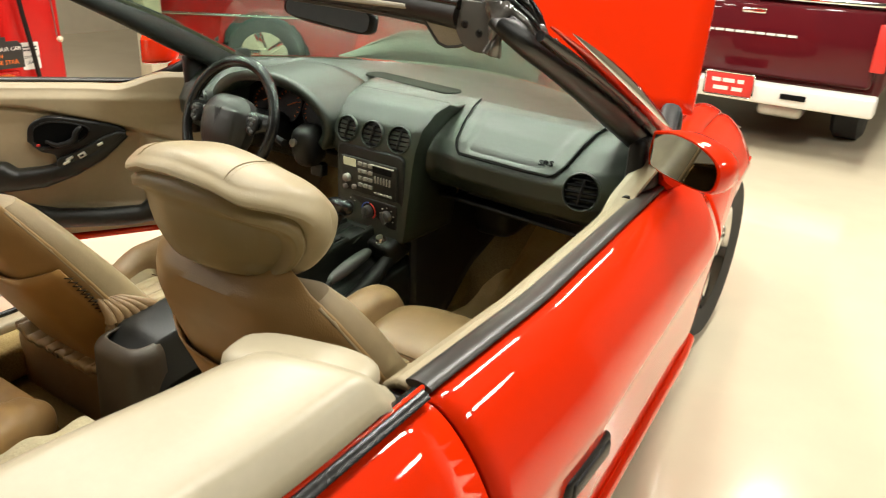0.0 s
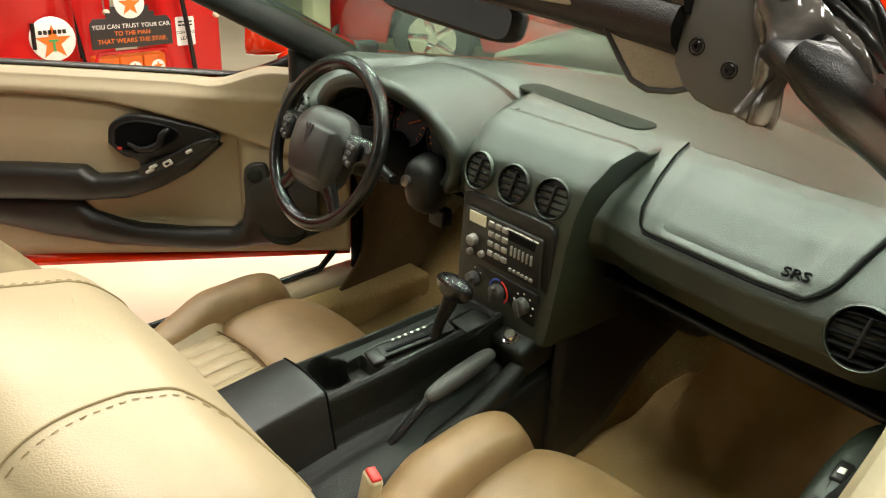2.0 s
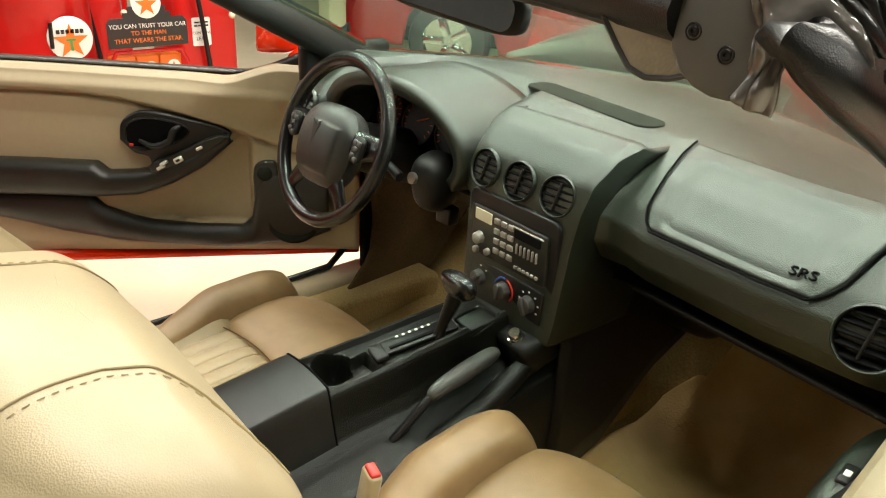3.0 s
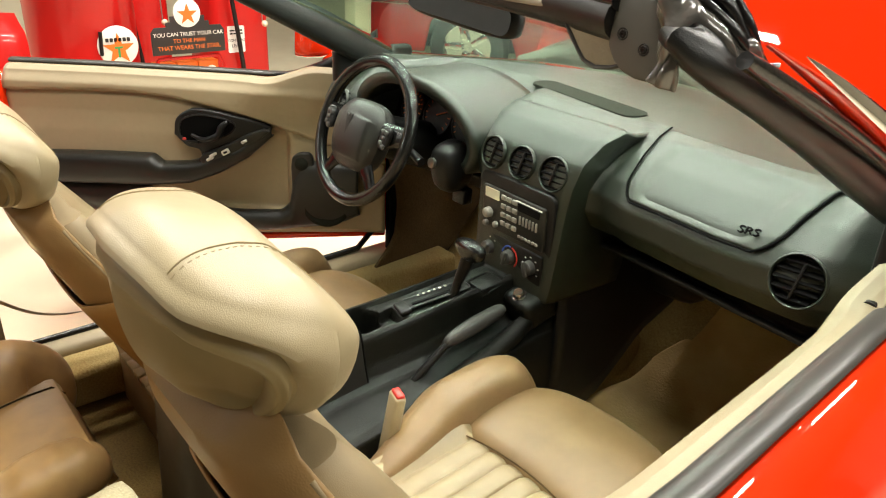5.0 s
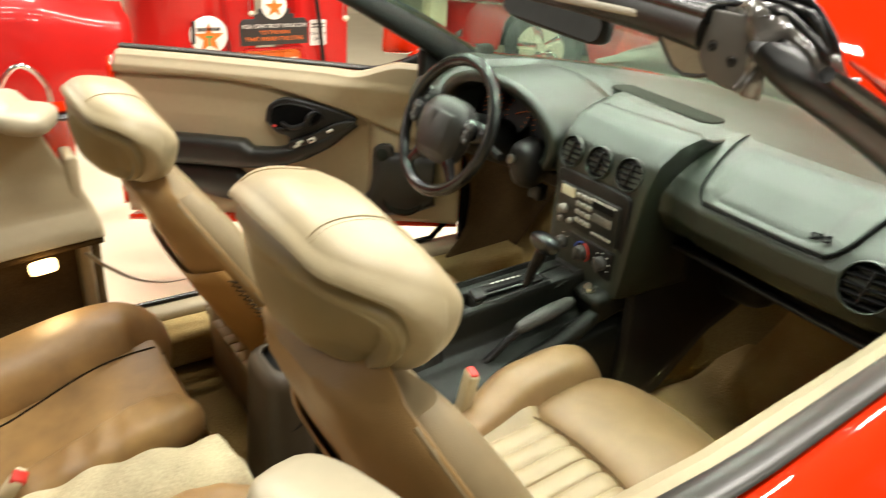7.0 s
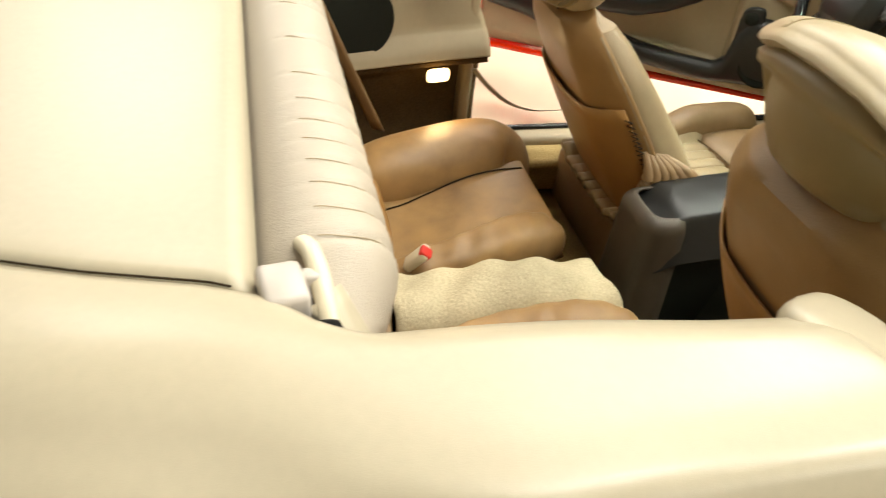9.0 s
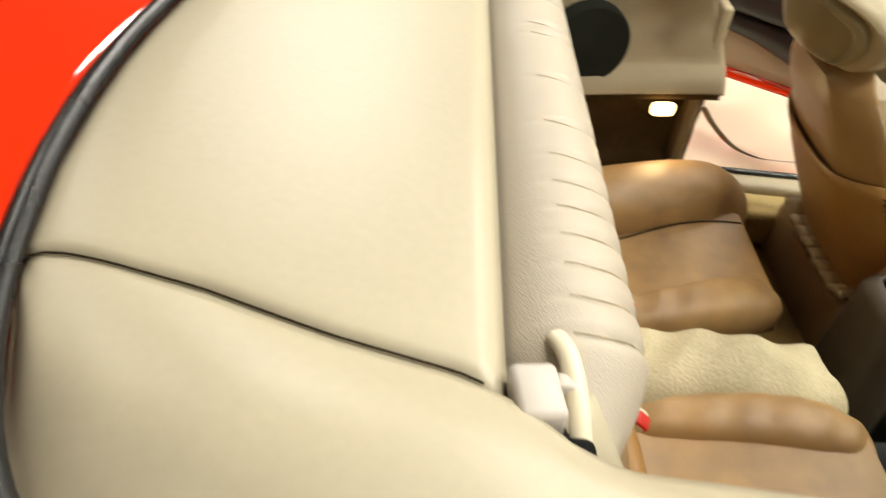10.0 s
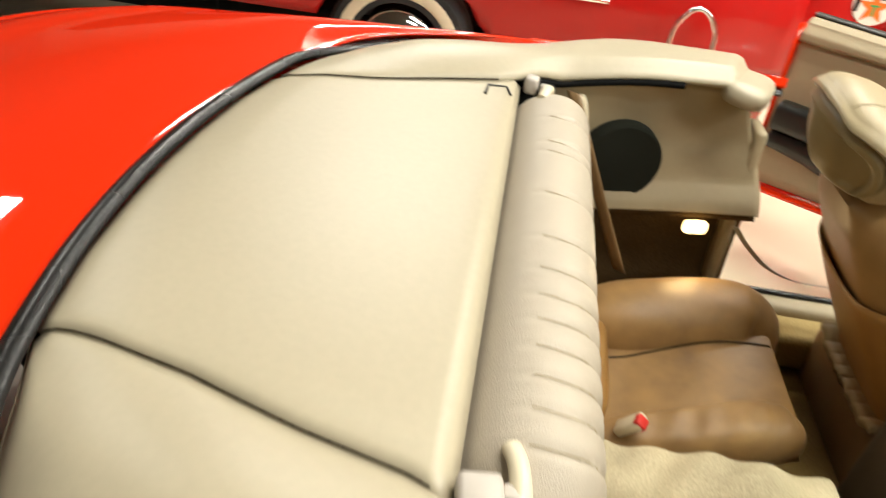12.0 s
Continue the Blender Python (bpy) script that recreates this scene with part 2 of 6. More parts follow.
def pillow(sx, sy, sz, e=0.5, m=None, n=24, bend=None):
    """A rounded block (superellipsoid) with the given full sizes; small e is boxier."""
    def s(w, p):
        return math.copysign(abs(w) ** p, w)

    def f(u, v):
        a, b = u * 2 * math.pi, (v - 0.5) * math.pi
        p = Vector((s(math.cos(b), e) * s(math.cos(a), e) * sx / 2, s(math.cos(b), e) * s(math.sin(a), e) * sy / 2, s(math.sin(b), e) * sz / 2))
        return bend(p) if bend else p
    bm = grid(f, n, n // 2, True)
    bmesh.ops.remove_doubles(bm, verts=bm.verts, dist=1e-5)
    if m is not None:
        bm.transform(m)
    return bm


def lathe(profile, n=24, m=None, caps=False):
    """Turned about z: profile of (radius, z)."""
    bm = grid(lambda u, v: (0, 0, 0), 1, 1)
    bm.free()
    rings = [[(r * math.cos(k * 2 * math.pi / n), r * math.sin(k * 2 * math.pi / n), z) for k in range(n)] for r, z in profile]
    bm = loft(rings, caps)
    bmesh.ops.remove_doubles(bm, verts=bm.verts, dist=1e-5)
    if m is not None:
        bm.transform(m)
    return bm


def slab(outline, depth, m=None, bevel=0.0, seg=2):
    """A flat shape in x, y, from z = 0 up to depth."""
    bm = bmesh.new()
    low = [bm.verts.new((x, y, 0)) for x, y in outline]
    f = bm.faces.new(low)
    ext = bmesh.ops.extrude_face_region(bm, geom=[f])
    for v in ext["geom"]:
        if isinstance(v, bmesh.types.BMVert):
            v.co.z += depth
    bmesh.ops.recalc_face_normals(bm, faces=bm.faces)
    if bevel:
        top = [e for e in bm.edges if all(abs(v.co.z - depth) < 1e-6 for v in e.verts)]
        bmesh.ops.bevel(bm, geom=top, offset=bevel, segments=seg, affect="EDGES", profile=0.5)
    if m is not None:
        bm.transform(m)
    return bm


def join(*bms):
    out = bmesh.new()
    for b in bms:
        me = bpy.data.meshes.new("join")
        b.to_mesh(me)
        b.free()
        out.from_mesh(me)
        bpy.data.meshes.remove(me)
    return out


def frame_of(origin, xdir, ydir):
    """A pose whose x and y run along the given ways."""
    x = Vector(xdir).normalized()
    z = x.cross(Vector(ydir)).normalized()
    y = z.cross(x)
    m = Matrix((x, y, z)).transposed().to_4x4()
    m.translation = origin
    return m


def rounded(w, h, r, n=5):
    pts = []
    for cx, cy, a0 in ((w / 2 - r, h / 2 - r, 0), (-w / 2 + r, h / 2 - r, 90), (-w / 2 + r, -h / 2 + r, 180), (w / 2 - r, -h / 2 + r, 270)):
        for k in range(n + 1):
            a = radians(a0 + 90 * k / n)
            pts.append((cx + r * math.cos(a), cy + r * math.sin(a)))
    return pts


def star(r, inner=0.4):
    return [((r if k % 2 == 0 else r * inner) * math.sin(k * math.pi / 5), (r if k % 2 == 0 else r * inner) * math.cos(k * math.pi / 5)) for k in range(10)]


def disc(r, n=32):
    return [(r * math.cos(2 * math.pi * k / n), r * math.sin(2 * math.pi * k / n)) for k in range(n)]


def bars(rows, w, h, gap, m, depth=0.001):
    """Plain bars for writing that cannot be read: rows of widths, left to right, within a line w long."""
    out = []
    for j, row in enumerate(rows):
        total = sum(row)
        x = -w / 2
        for q in row:
            ww = q / total * w
            out.append(slab(rounded(ww * 0.86, h, h * 0.15, 2), depth, m @ Matrix.Translation((x + ww / 2, -j * gap, 0))))
            x += ww
    return join(*out)


def words(text, size, m, depth=0.0006):
    cu = bpy.data.curves.new("words", "FONT")
    cu.body, cu.size, cu.extrude, cu.align_x, cu.align_y = text, size, depth, "CENTER", "CENTER"
    ob = bpy.data.objects.new("words", cu)
    me = bpy.data.meshes.new_from_object(ob)
    bm = bmesh.new()
    bm.from_mesh(me)
    bm.transform(m)
    bpy.data.objects.remove(ob)
    bpy.data.curves.remove(cu)
    bpy.data.meshes.remove(me)
    return bm


def lerp(a, b, t):
    return a + (b - a) * t


def smooth(a, b, x):
    t = min(1, max(0, (x - a) / (b - a)))
    return t * t * (3 - 2 * t)


def table(rows, x):
    """Linear look-up in rows of (x, value)."""
    if x <= rows[0][0]:
        return rows[0][1]
    for (a, va), (b, vb) in zip(rows, rows[1:]):
        if x <= b:
            return lerp(va, vb, (x - a) / (b - a))
    return rows[-1][1]


def padded_roll(axis, w, h, e=0.8, n=30, k=40, round_a=6.0, wave=None):
    """A stuffed roll along axis: rounded cross-sections (half sizes w, h, by 0..1 along it) that close at both ends."""
    pts = spline(axis, k)
    rings = []
    for i, p in enumerate(pts):
        t = i / k
        d = pts[min(i + 1, k)] - pts[max(i - 1, 0)]
        d.z = 0
        d.normalize()
        side = Vector((d.y, -d.x, 0))
        c = max(0.02, 1 - abs(2 * t - 1) ** round_a) ** (1 / 2.2)
        ww, hh = table(w, t) * (0.25 + 0.75 * c), table(h, t) * c
        ring = []
        for q in range(n):
            a = q * 2 * math.pi / n
            cu, sv = math.cos(a), math.sin(a)
            v = p + side * math.copysign(abs(cu) ** e, cu) * ww + Vector((0, 0, math.copysign(abs(sv) ** e, sv) * hh))
            ring.append(wave(v, t, a) if wave else v)
        rings.append(ring)
    return loft(rings)


def bump_at(x, c, w):
    return math.exp(-((x - c) / w) ** 2)


# ---------------------------------------------------------------- the room
def setting(name, bm, mat, label, category, **kw):
    return tagged(part(name, bm, mat, None, label, **kw), label, category, kind="structure")


setting("floor", rbox(22, 26, 0.1, 0, Matrix.Translation((-1, 3, -0.05))), FLOOR, "glossy cream epoxy showroom floor with faint stains", "floor", smooth=False)
setting("ceiling", rbox(22, 26, 0.1, 0, Matrix.Translation((-1, 3, 3.55))), CEIL, "plain grey painted showroom ceiling", "ceiling", smooth=False)
setting("wall_west", rbox(0.2, 26, 3.5, 0, Matrix.Translation((-7.6, 3, 1.75))), WALL, "plain cream painted showroom wall", "wall", smooth=False)
setting("wall_east", rbox(0.2, 26, 3.5, 0, Matrix.Translation((7.0, 3, 1.75))), WALL_GREY, "plain grey showroom wall, darkened to hold down reflections", "wall", smooth=False)
setting("wall_north", rbox(14.4, 0.2, 3.5, 0, Matrix.Translation((-0.3, 11.0, 1.75))), WALL, "plain cream painted showroom wall", "wall", smooth=False)
setting("wall_south", rbox(14.4, 0.2, 3.5, 0, Matrix.Translation((-0.3, -6.0, 1.75))), WALL_GREY, "plain grey showroom wall, darkened to hold down reflections", "wall", smooth=False)
for lx, ly, watts in TUBES:
    fix = tagged(new("ceiling_light"), "white fluorescent strip light under the ceiling", "ceiling light", "ceiling strip lights")
    fix.location = (lx, ly, 3.5)
    part("housing", rbox(0.36, 1.6, 0.06, 0.01, Matrix.Translation((0, 0, -0.03))), WHITE, fix)
    for dx in (-0.09, 0.09):
        part("tube", tube([(dx, -0.75, -0.09), (dx, 0.75, -0.09)], 0.013), TUBE_LIT, fix, "lit fluorescent tube")
for lx, ly in SPOTS:
    fix = tagged(new("ceiling_light"), "short white fluorescent light under the ceiling", "ceiling light", "short ceiling lights")
    fix.location = (lx, ly, 3.5)
    part("housing", rbox(0.66, 0.22, 0.06, 0.01, Matrix.Translation((0, 0, -0.03))), WHITE, fix)

# ---------------------------------------------------------------- the car: shell
car = tagged(new("convertible_car"), "red two-door convertible, top down, tan interior, bonnet and driver's door open", "car")

# outline of the well behind the seats: (y, half width)
WELL = [(-0.176, 0.0), (-0.172, 0.12), (-0.160, 0.26), (-0.130, 0.41), (-0.096, 0.53), (-0.060, 0.62), (0.0, 0.70), (0.10, 0.775),
        (0.22, 0.822), (0.36, 0.848), (0.55, 0.862), (0.80, 0.860), (1.0, 0.850), (1.3, 0.848), (1.7, 0.835), (2.1, 0.800)]


def well_x(y):
    return table(WELL, y)


def well_y(x):
    return table([(w, y) for y, w in WELL[:10]], abs(x))


# side of the body: how far out from the belt line, and the height, from the belt down to the sill
SIDE = [(0.0, 0.845), (0.020, 0.842), (0.050, 0.822), (0.085, 0.780), (0.112, 0.730), (0.125, 0.695), (0.127, 0.675), (0.120, 0.62), (0.112, 0.54),
        (0.104, 0.44), (0.092, 0.35), (0.080, 0.30), (0.070, 0.22), (0.03, 0.17)]
BELT = [(-0.4, 0.80), (0.2, 0.84), (0.55, 0.845), (1.3, 0.846), (2.1, 0.795), (2.7, 0.70), (3.0, 0.67), (3.4, 0.56), (3.75, 0.36)]
# plan of the tail's outer edge and of the well's edge, from the right door round to the middle of the tail
SIDE = [(p.x, p.y) for p in spline([(a, b, 0) for a, b in SIDE], 39)]
PLAN = [(0.845, 0.978), (0.845, 0.55), (0.838, 0.20), (0.820, -0.05), (0.775, -0.35), (0.70, -0.60), (0.56, -0.76), (0.35, -0.835), (0.0, -0.865)]
EDGE = [(0.850, 0.978), (0.858, 0.62), (0.850, 0.36), (0.800, 0.16), (0.70, -0.005), (0.53, -0.100), (0.34, -0.150), (0.17, -0.174), (0.0, -0.182)]
PLAN = PLAN + [(-x, y) for x, y in PLAN[-2::-1]]
EDGE = EDGE + [(-x, y) for x, y in EDGE[-2::-1]]
plan = spline([(x, y, 0) for x, y in PLAN], 96)
well = spline([(x, y, 0) for x, y in EDGE], 96)


def profile(rows, v):
    k = v * (len(rows) - 1)
    i = min(int(k), len(rows) - 2)
    return tuple(lerp(a, b, k - i) for a, b in zip(rows[i], rows[i + 1]))


def side_point(y, k, sx):
    off, z = SIDE[k]
    z = z - 0.20 * smooth(2.85, 3.8, y) * smooth(0.5, 0.85, z)
    return Vector((sx * (table(BELT, y) + off), y, z))


def side_panel(name, y0, y1, sx, label, arch=None, lower=len(SIDE) - 1):
    n = max(4, int((y1 - y0) / 0.04))

    def f(u, v):
        y = lerp(y0, y1, u)
        k = v * lower
        i = min(int(k), lower - 1)
        p = side_point(y, i, sx).lerp(side_point(y, i + 1, sx), k - i)
        if arch and abs(y - arch) < 0.36:
            p.z = max(p.z, math.sqrt(0.36 ** 2 - (y - arch) ** 2) + 0.32 - 0.0002 * v)
        return p
    return part(name, grid(f, n, lower * 2), RED, car, label, thick=0.02)


side_panel("front_wing", 2.20, 3.75, 1, "red front wing", 2.98)
side_panel("front_wing", 2.20, 3.75, -1, "red front wing", 2.98)
for sx in (1, -1):
    part("wing_top", grid(lambda u, v: (sx * lerp(0.645 - 0.36 * u * u, table(BELT, lerp(2.2, 3.75, u)) + 0.002, v), lerp(2.2, 3.75, u), 0.85 - 0.20 * smooth(2.85, 3.8, lerp(2.2, 3.75, u)) + 0.022 * math.sin(v * 3.14)), 24, 6), RED, car, "red top of the front wing", thick=0.012)


def rocker(sx):
    """Outer sill below the door; the open side shows it from lower down."""
    k0 = ROCK if sx > 0 else next(k for k, (a, b) in enumerate(SIDE) if b < 0.222)
    return grid(lambda u, v: side_point(lerp(0.97, 2.21, u), min(len(SIDE) - 1, int(round(lerp(k0, len(SIDE) - 1, v)))), sx), 20, len(SIDE) - 1 - k0)


ROCK = next(k for k, (a, b) in enumerate(SIDE) if b < 0.305)
for sx in (1, -1):
    part("rocker", rocker(sx), RED, car, "red outer sill", thick=0.012)


def tail(u, v):
    i = min(int(round(u * 96)), 96)
    p = plan[i]
    d = (plan[min(i + 1, 96)] - plan[max(i - 1, 0)]).normalized()
    out = Vector((-d.y, d.x, 0)) * -1
    if out.dot(Vector((p.x, p.y - 0.4, 0))) < 0:
        out = -out
    off, z = profile(SIDE, v)
    q = p + out * off
    if abs(p.y - 0.36) < 0.37 and abs(p.x) > 0.6:
        z = max(z, math.sqrt(0.37 ** 2 - (p.y - 0.36) ** 2) + 0.32 - 0.0002 * v)
    return (q.x, q.y, z)


part("rear_body", grid(tail, 96, 30), RED, car, "red rear wings and tail", thick=0.004)


def deck(u, v):
    i = min(int(round(u * 96)), 96)
    a, b = well[i], plan[i]
    p = a.lerp(b, v)
    wide = (a - b).length
    return (p.x, p.y, lerp(0.866, 0.845, v) + min(0.022, wide * 0.06) * math.sin(v * math.pi) + 0.012 * bump_at(v, 0.86, 0.07) * smooth(0.3, 0.6, wide))


part("rear_deck", grid(deck, 96, 20), RED, car, "red boot lid and wing tops", thick=0.005)
part("nose_panel", grid(lambda u, v: (lerp(-0.34, 0.34, u), 3.72 + 0.10 * math.sin(v * math.pi), lerp(0.60, 0.2, v)), 16, 8), RED, car, "red nose panel", thick=0.02)
part("seal", tube([w * 0.995 + Vector((0, 0, 0.872 - 0.016 * smooth(0.0, 0.5, w.y) - 0.026 * smooth(-0.45, -0.70, w.x))) for w in well], 0.016, 8, flat=0.6), RUBBER, car, "black rubber seal round the top well")


# wheels
def wheel(y, sx):
    m = Matrix.Translation((sx * (0.645 if y > 2 else 0.878), y, 0.325)) @ Matrix.Rotation(radians(90 * sx), 4, "Y")
    t = part("wheel", lathe([(0.20, -0.10), (0.29, -0.115), (0.318, -0.09), (0.325, 0.0), (0.318, 0.09), (0.29, 0.115), (0.20, 0.10)], 40, m), TYRE, car, "low black tyre on a chromed alloy wheel")
    rim = [lathe([(0.21, 0.10), (0.20, 0.06), (0.185, 0.03), (0.04, 0.06), (0.0, 0.07)], 32, m)]
    for k in range(5):
        rim.append(rbox(0.07, 0.15, 0.025, 0.008, m @ Matrix.Rotation(k * 2 * math.pi / 5, 4, "Z") @ Matrix.Translation((0, 0.12, 0.075))))
    part("rim", join(*rim), CHROME, t, "five-spoke chromed rim")


for wy, ws in ((2.98, 1), (2.98, -1), (0.36, 1), (0.36, -1)):
    wheel(wy, ws)

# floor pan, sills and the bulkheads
part("floor_pan", rbox(1.56, 2.2, 0.04, 0.01, Matrix.Translation((0, 1.28, 0.165))), CARPET_SHADED, car, "stained tan carpet on the cabin floor, darkened for shade")
for sx in (1, -1):
    part("sill", rbox(0.10, 1.26, 0.13, 0.02, Matrix.Translation((sx * 0.752, 1.61, 0.245))), TAN_PLASTIC, car, "tan plastic sill plate")
    part("sill_carpet", rbox(0.11, 1.30, 0.10, 0.02, Matrix.Translation((sx * 0.650, 1.63, 0.245)), 4), CARPET_TAN, car, "tan carpet along the sill")
    part("sill_seal", tube([(sx * 0.765, 0.99, 0.312), (sx * 0.77, 1.5, 0.312), (sx * 0.775, 2.0, 0.32), (sx * 0.78, 2.10, 0.40)], 0.010), RUBBER, car)
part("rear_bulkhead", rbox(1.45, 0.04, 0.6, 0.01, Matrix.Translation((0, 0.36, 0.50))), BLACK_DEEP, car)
# The bulkhead's near-black colour holds the darkness of the footwell.
part("engine_bulkhead", rbox(1.30, 0.05, 0.66, 0.01, Matrix.Translation((0, 2.72, 0.50))), SEAM_SHADE_DARK, car)
# Black sheets added at both sides to keep light out of the footwell.
for sx in (1, -1):
    part("footwell_blackout", rbox(0.03, 0.50, 0.56, 0.005, pose(sx * 0.735, 2.34, 0.50)), BLACK_DEEP, car)
part("scuttle", grid(lambda u, v: (lerp(-0.70, 0.70, u), lerp(2.60 - 0.42 * (2 * u - 1) ** 2, 2.66, v), 0.915 - 0.02 * v - 0.055 * smooth(0.5, 0.95, abs(2 * u - 1))), 24, 4), BLACK, car, "black cowl panel below the windscreen", thick=0.02)
part("engine_cover", grid(lambda u, v: (lerp(-0.60, 0.60, u), lerp(2.66, 3.7, v), 0.62 + 0.08 * math.sin(u * 7) * math.sin(v * 9)), 24, 20), BLACK, car, "dark engine bay")


# Pale sheet before the bonnet; it stands in for a reflection in the windscreen.
part("screen_reflection", grid(lambda u, v: (lerp(-0.70, 0.16, u), 2.612 + 0.012 * math.sin(v * 9), lerp(0.885, table([(0, 0.90), (0.15, 0.965), (0.35, 1.035), (0.6, 1.05), (0.85, 1.03), (1, 0.97)], u), v)), 24, 10), PALE_REFLECTION, car, "pale grey sheet standing in for a windscreen reflection", thick=0.012)
part("toe_board", grid(lambda u, v: (-lerp(0.10, 0.70, u), 2.20 + 0.50 * v, 0.185 + 0.50 * v ** 1.5), 6, 8), CARPET_TAN, car, "tan carpet rising under the dash", thick=0.02)


part("tunnel", grid(lambda u, v: (0.03 + 0.13 * math.cos(math.pi * (1 - u)), lerp(1.66, 2.70, v), 0.18 + 0.20 * math.sin(math.pi * u) ** 0.5), 16, 12), CARPET_TAN, car, "tan carpet over the gearbox tunnel", thick=0.01)

# raised bonnet, hinged at the cowl
def bonnet(u, v):
    x = lerp(-1, 1, u)
    w = lerp(0.665, 0.60, v)
    y, z = 2.66 + 0.34 * v - 0.05 * (1 - x * x) * (0.4 + v), 0.88 + 1.02 * v
    return (x * w, y, z)


part("bonnet", grid(bonnet, 24, 24), RED, car, "red bonnet standing open", thick=0.03)

# ---------------------------------------------------------------- cover over the folded top
SEAM = [(-0.128, 0.402), (-0.082, 0.405), (0.06, 0.440), (0.19, 0.487), (0.305, 0.520), (0.352, 0.545)]


def cover_z(x, y):
    edge = min(well_x(y) - abs(x) if y > -0.05 else 1, y - well_y(x) if abs(x) < 0.72 else 1)
    return 0.872 + 0.020 * smooth(0.44, 0.66, abs(x)) * smooth(-0.1, 0.15, y) - 0.008 * smooth(0.10, 0.0, edge) - 0.008 * smooth(0.03, 0.0, edge)


def cover_mid(u, v):
    s = lerp(-1, 1, u)
    y0 = lerp(well_y(abs(s) * 0.408), 0.352, v)
    x = s * table(SEAM, y0)
    for _ in range(3):
        y0 = lerp(well_y(x), 0.352, v)
        x = s * (table(SEAM, y0) - 0.0014)
    z = cover_z(x, y0) - 0.018 * smooth(0.96, 1.0, v) - 0.004 * smooth(0.02, 0, (1 - abs(s)) * 0.5)
    return (x, y0, z)


# Added sheet below the cover, so that its gaps look dark.
part("well_gap_filler", grid(lambda u, v: (lerp(-1, 1, u) * (0.40 + 0.42 * smooth(0, 0.45, v)), lerp(-0.17, 0.40, v), 0.835), 12, 12), BLACK_DEEP, car, "added black sheet that darkens the gaps under the cover", thick=0.02)
cover = part("top_cover", grid(cover_mid, 48, 30), TAN_VINYL, car, "tan vinyl cover over the folded top", thick=0.012)


def cover_side(sx):
    def f(u, v):
        y = lerp(-0.124, (0.890 if sx > 0 else 0.838) + 0.060 * v, u)
        inner = table(SEAM + [(0.40, 0.583), (0.456, 0.604), (0.60, 0.626), (0.76, 0.649), (0.9, 0.660), (0.972, 0.66)], y) + 0.0014
        outer = well_x(y) - 0.004
        x = lerp(inner, max(outer, inner + 0.001), v)
        d = (x - inner)
        z = cover_z(x, y) + 0.022 * smooth(0.36, 0.66, y) + 0.016 * math.sin(math.pi * min(1, v * 1.5)) * smooth(-0.12, 0.2, y) * smooth(0.55, 0.30, y) + 0.006 * smooth(0.30, 0.55, y) - 0.030 * smooth(lerp(0.45, 0.80, smooth(0.3, 0.55, y)), 1.0, v) ** 1.5 * smooth(0.0, 0.12, outer - inner) - 0.004 * smooth(0.02, 0, d) - 0.022 * smooth(0.05, 0, d) * smooth(0.36, 0.45, y) - 0.040 * smooth(0.955, 1.0, u)
        return (sx * x, y, z)
    p = part("side_cover", grid(f, 60, 18), TAN_VINYL, car, "tan side panel beside the folded top", thick=0.012)
    part("cover_seam", tube([Vector(f(k / 24 * 0.445, 0)) + Vector((-sx * 0.0012, 0, 0.0030)) for k in range(25)], 0.0013, 6), SEAM_SHADE_DARK, p, "dark seam beside the middle cover")
    part("slot", tube([Vector(f(lerp(0.495, 0.86, k / 12), 0)) + Vector((sx * 0.002, 0, -0.014)) for k in range(13)], 0.0075, 8), BLACK_DEEP, p, "black slot under the cover edge")
    part("end_cap", pillow(0.195, 0.105, 0.056, 0.62, pose(sx * 0.712, 0.908 if sx > 0 else 0.858, 0.870, -6, sx * 3, sx * 20)), TAN_VINYL, p, "rounded tan end cap")
    return p


cover_side(1)
cover_side(-1)
for sx, big in ((1, 1.0), (-1, 0.62)):
    h = part("cover_latch", join(rbox(0.060 * big, 0.044 * big, 0.036, 0.007, pose(sx * 0.538, 0.374, 0.870, 0, 0, sx * 8)), rbox(0.018, 0.02, 0.05, 0.004, pose(sx * 0.52, 0.402, 0.855, 0, 0, 0))), LATCH, car, "white plastic cover latch")
    part("latch_strap", tube(spline([(sx * 0.462, 0.398, 0.872), (sx * 0.490, 0.406, 0.878), (sx * 0.530, 0.412, 0.868), (sx * 0.580, 0.418, 0.835)], 12), 0.011, 10, flat=0.8), CREAM, h, "cream moulded strap")
    part("latch_hole", rbox(0.075, 0.06, 0.03, 0.01, pose(sx * 0.60, 0.398, 0.846, 0, 0, 0)), BLACK_DEEP, h, "black opening under the latch")
part("snap_loop", tube([(-0.44, 0.285, 0.8745), (-0.485, 0.287, 0.8745), (-0.49, 0.325, 0.874), (-0.455, 0.335, 0.872)], 0.003), BLACK, cover, "black snap loop")


# ---------------------------------------------------------------- rear seats
def roll(u, v):
    x = lerp(-0.575, 0.56, u)
    end = smooth(1.0, 0.80, abs(2 * u - 1))
    a = radians(lerp(172, -35, v))
    pleat = sum(bump_at(x + 0.03 * smooth(0.4, 0.9, v), c, 0.0055) for c in PLEATS)
    r = 0.084 * (0.75 + 0.25 * end) - 0.008 * pleat * smooth(0.25, 0.5, v)
    y = 0.402 + 0.018 * end + r * math.cos(a) * 1.0 + 0.010 * math.sin(a)
    z = 0.798 + r * math.sin(a) * 1.0 - 0.03 * (1 - end)
    return (x + 0.010 * smooth(0.4, 1, v) * math.sin(x * 90) * 0.3, y, z)


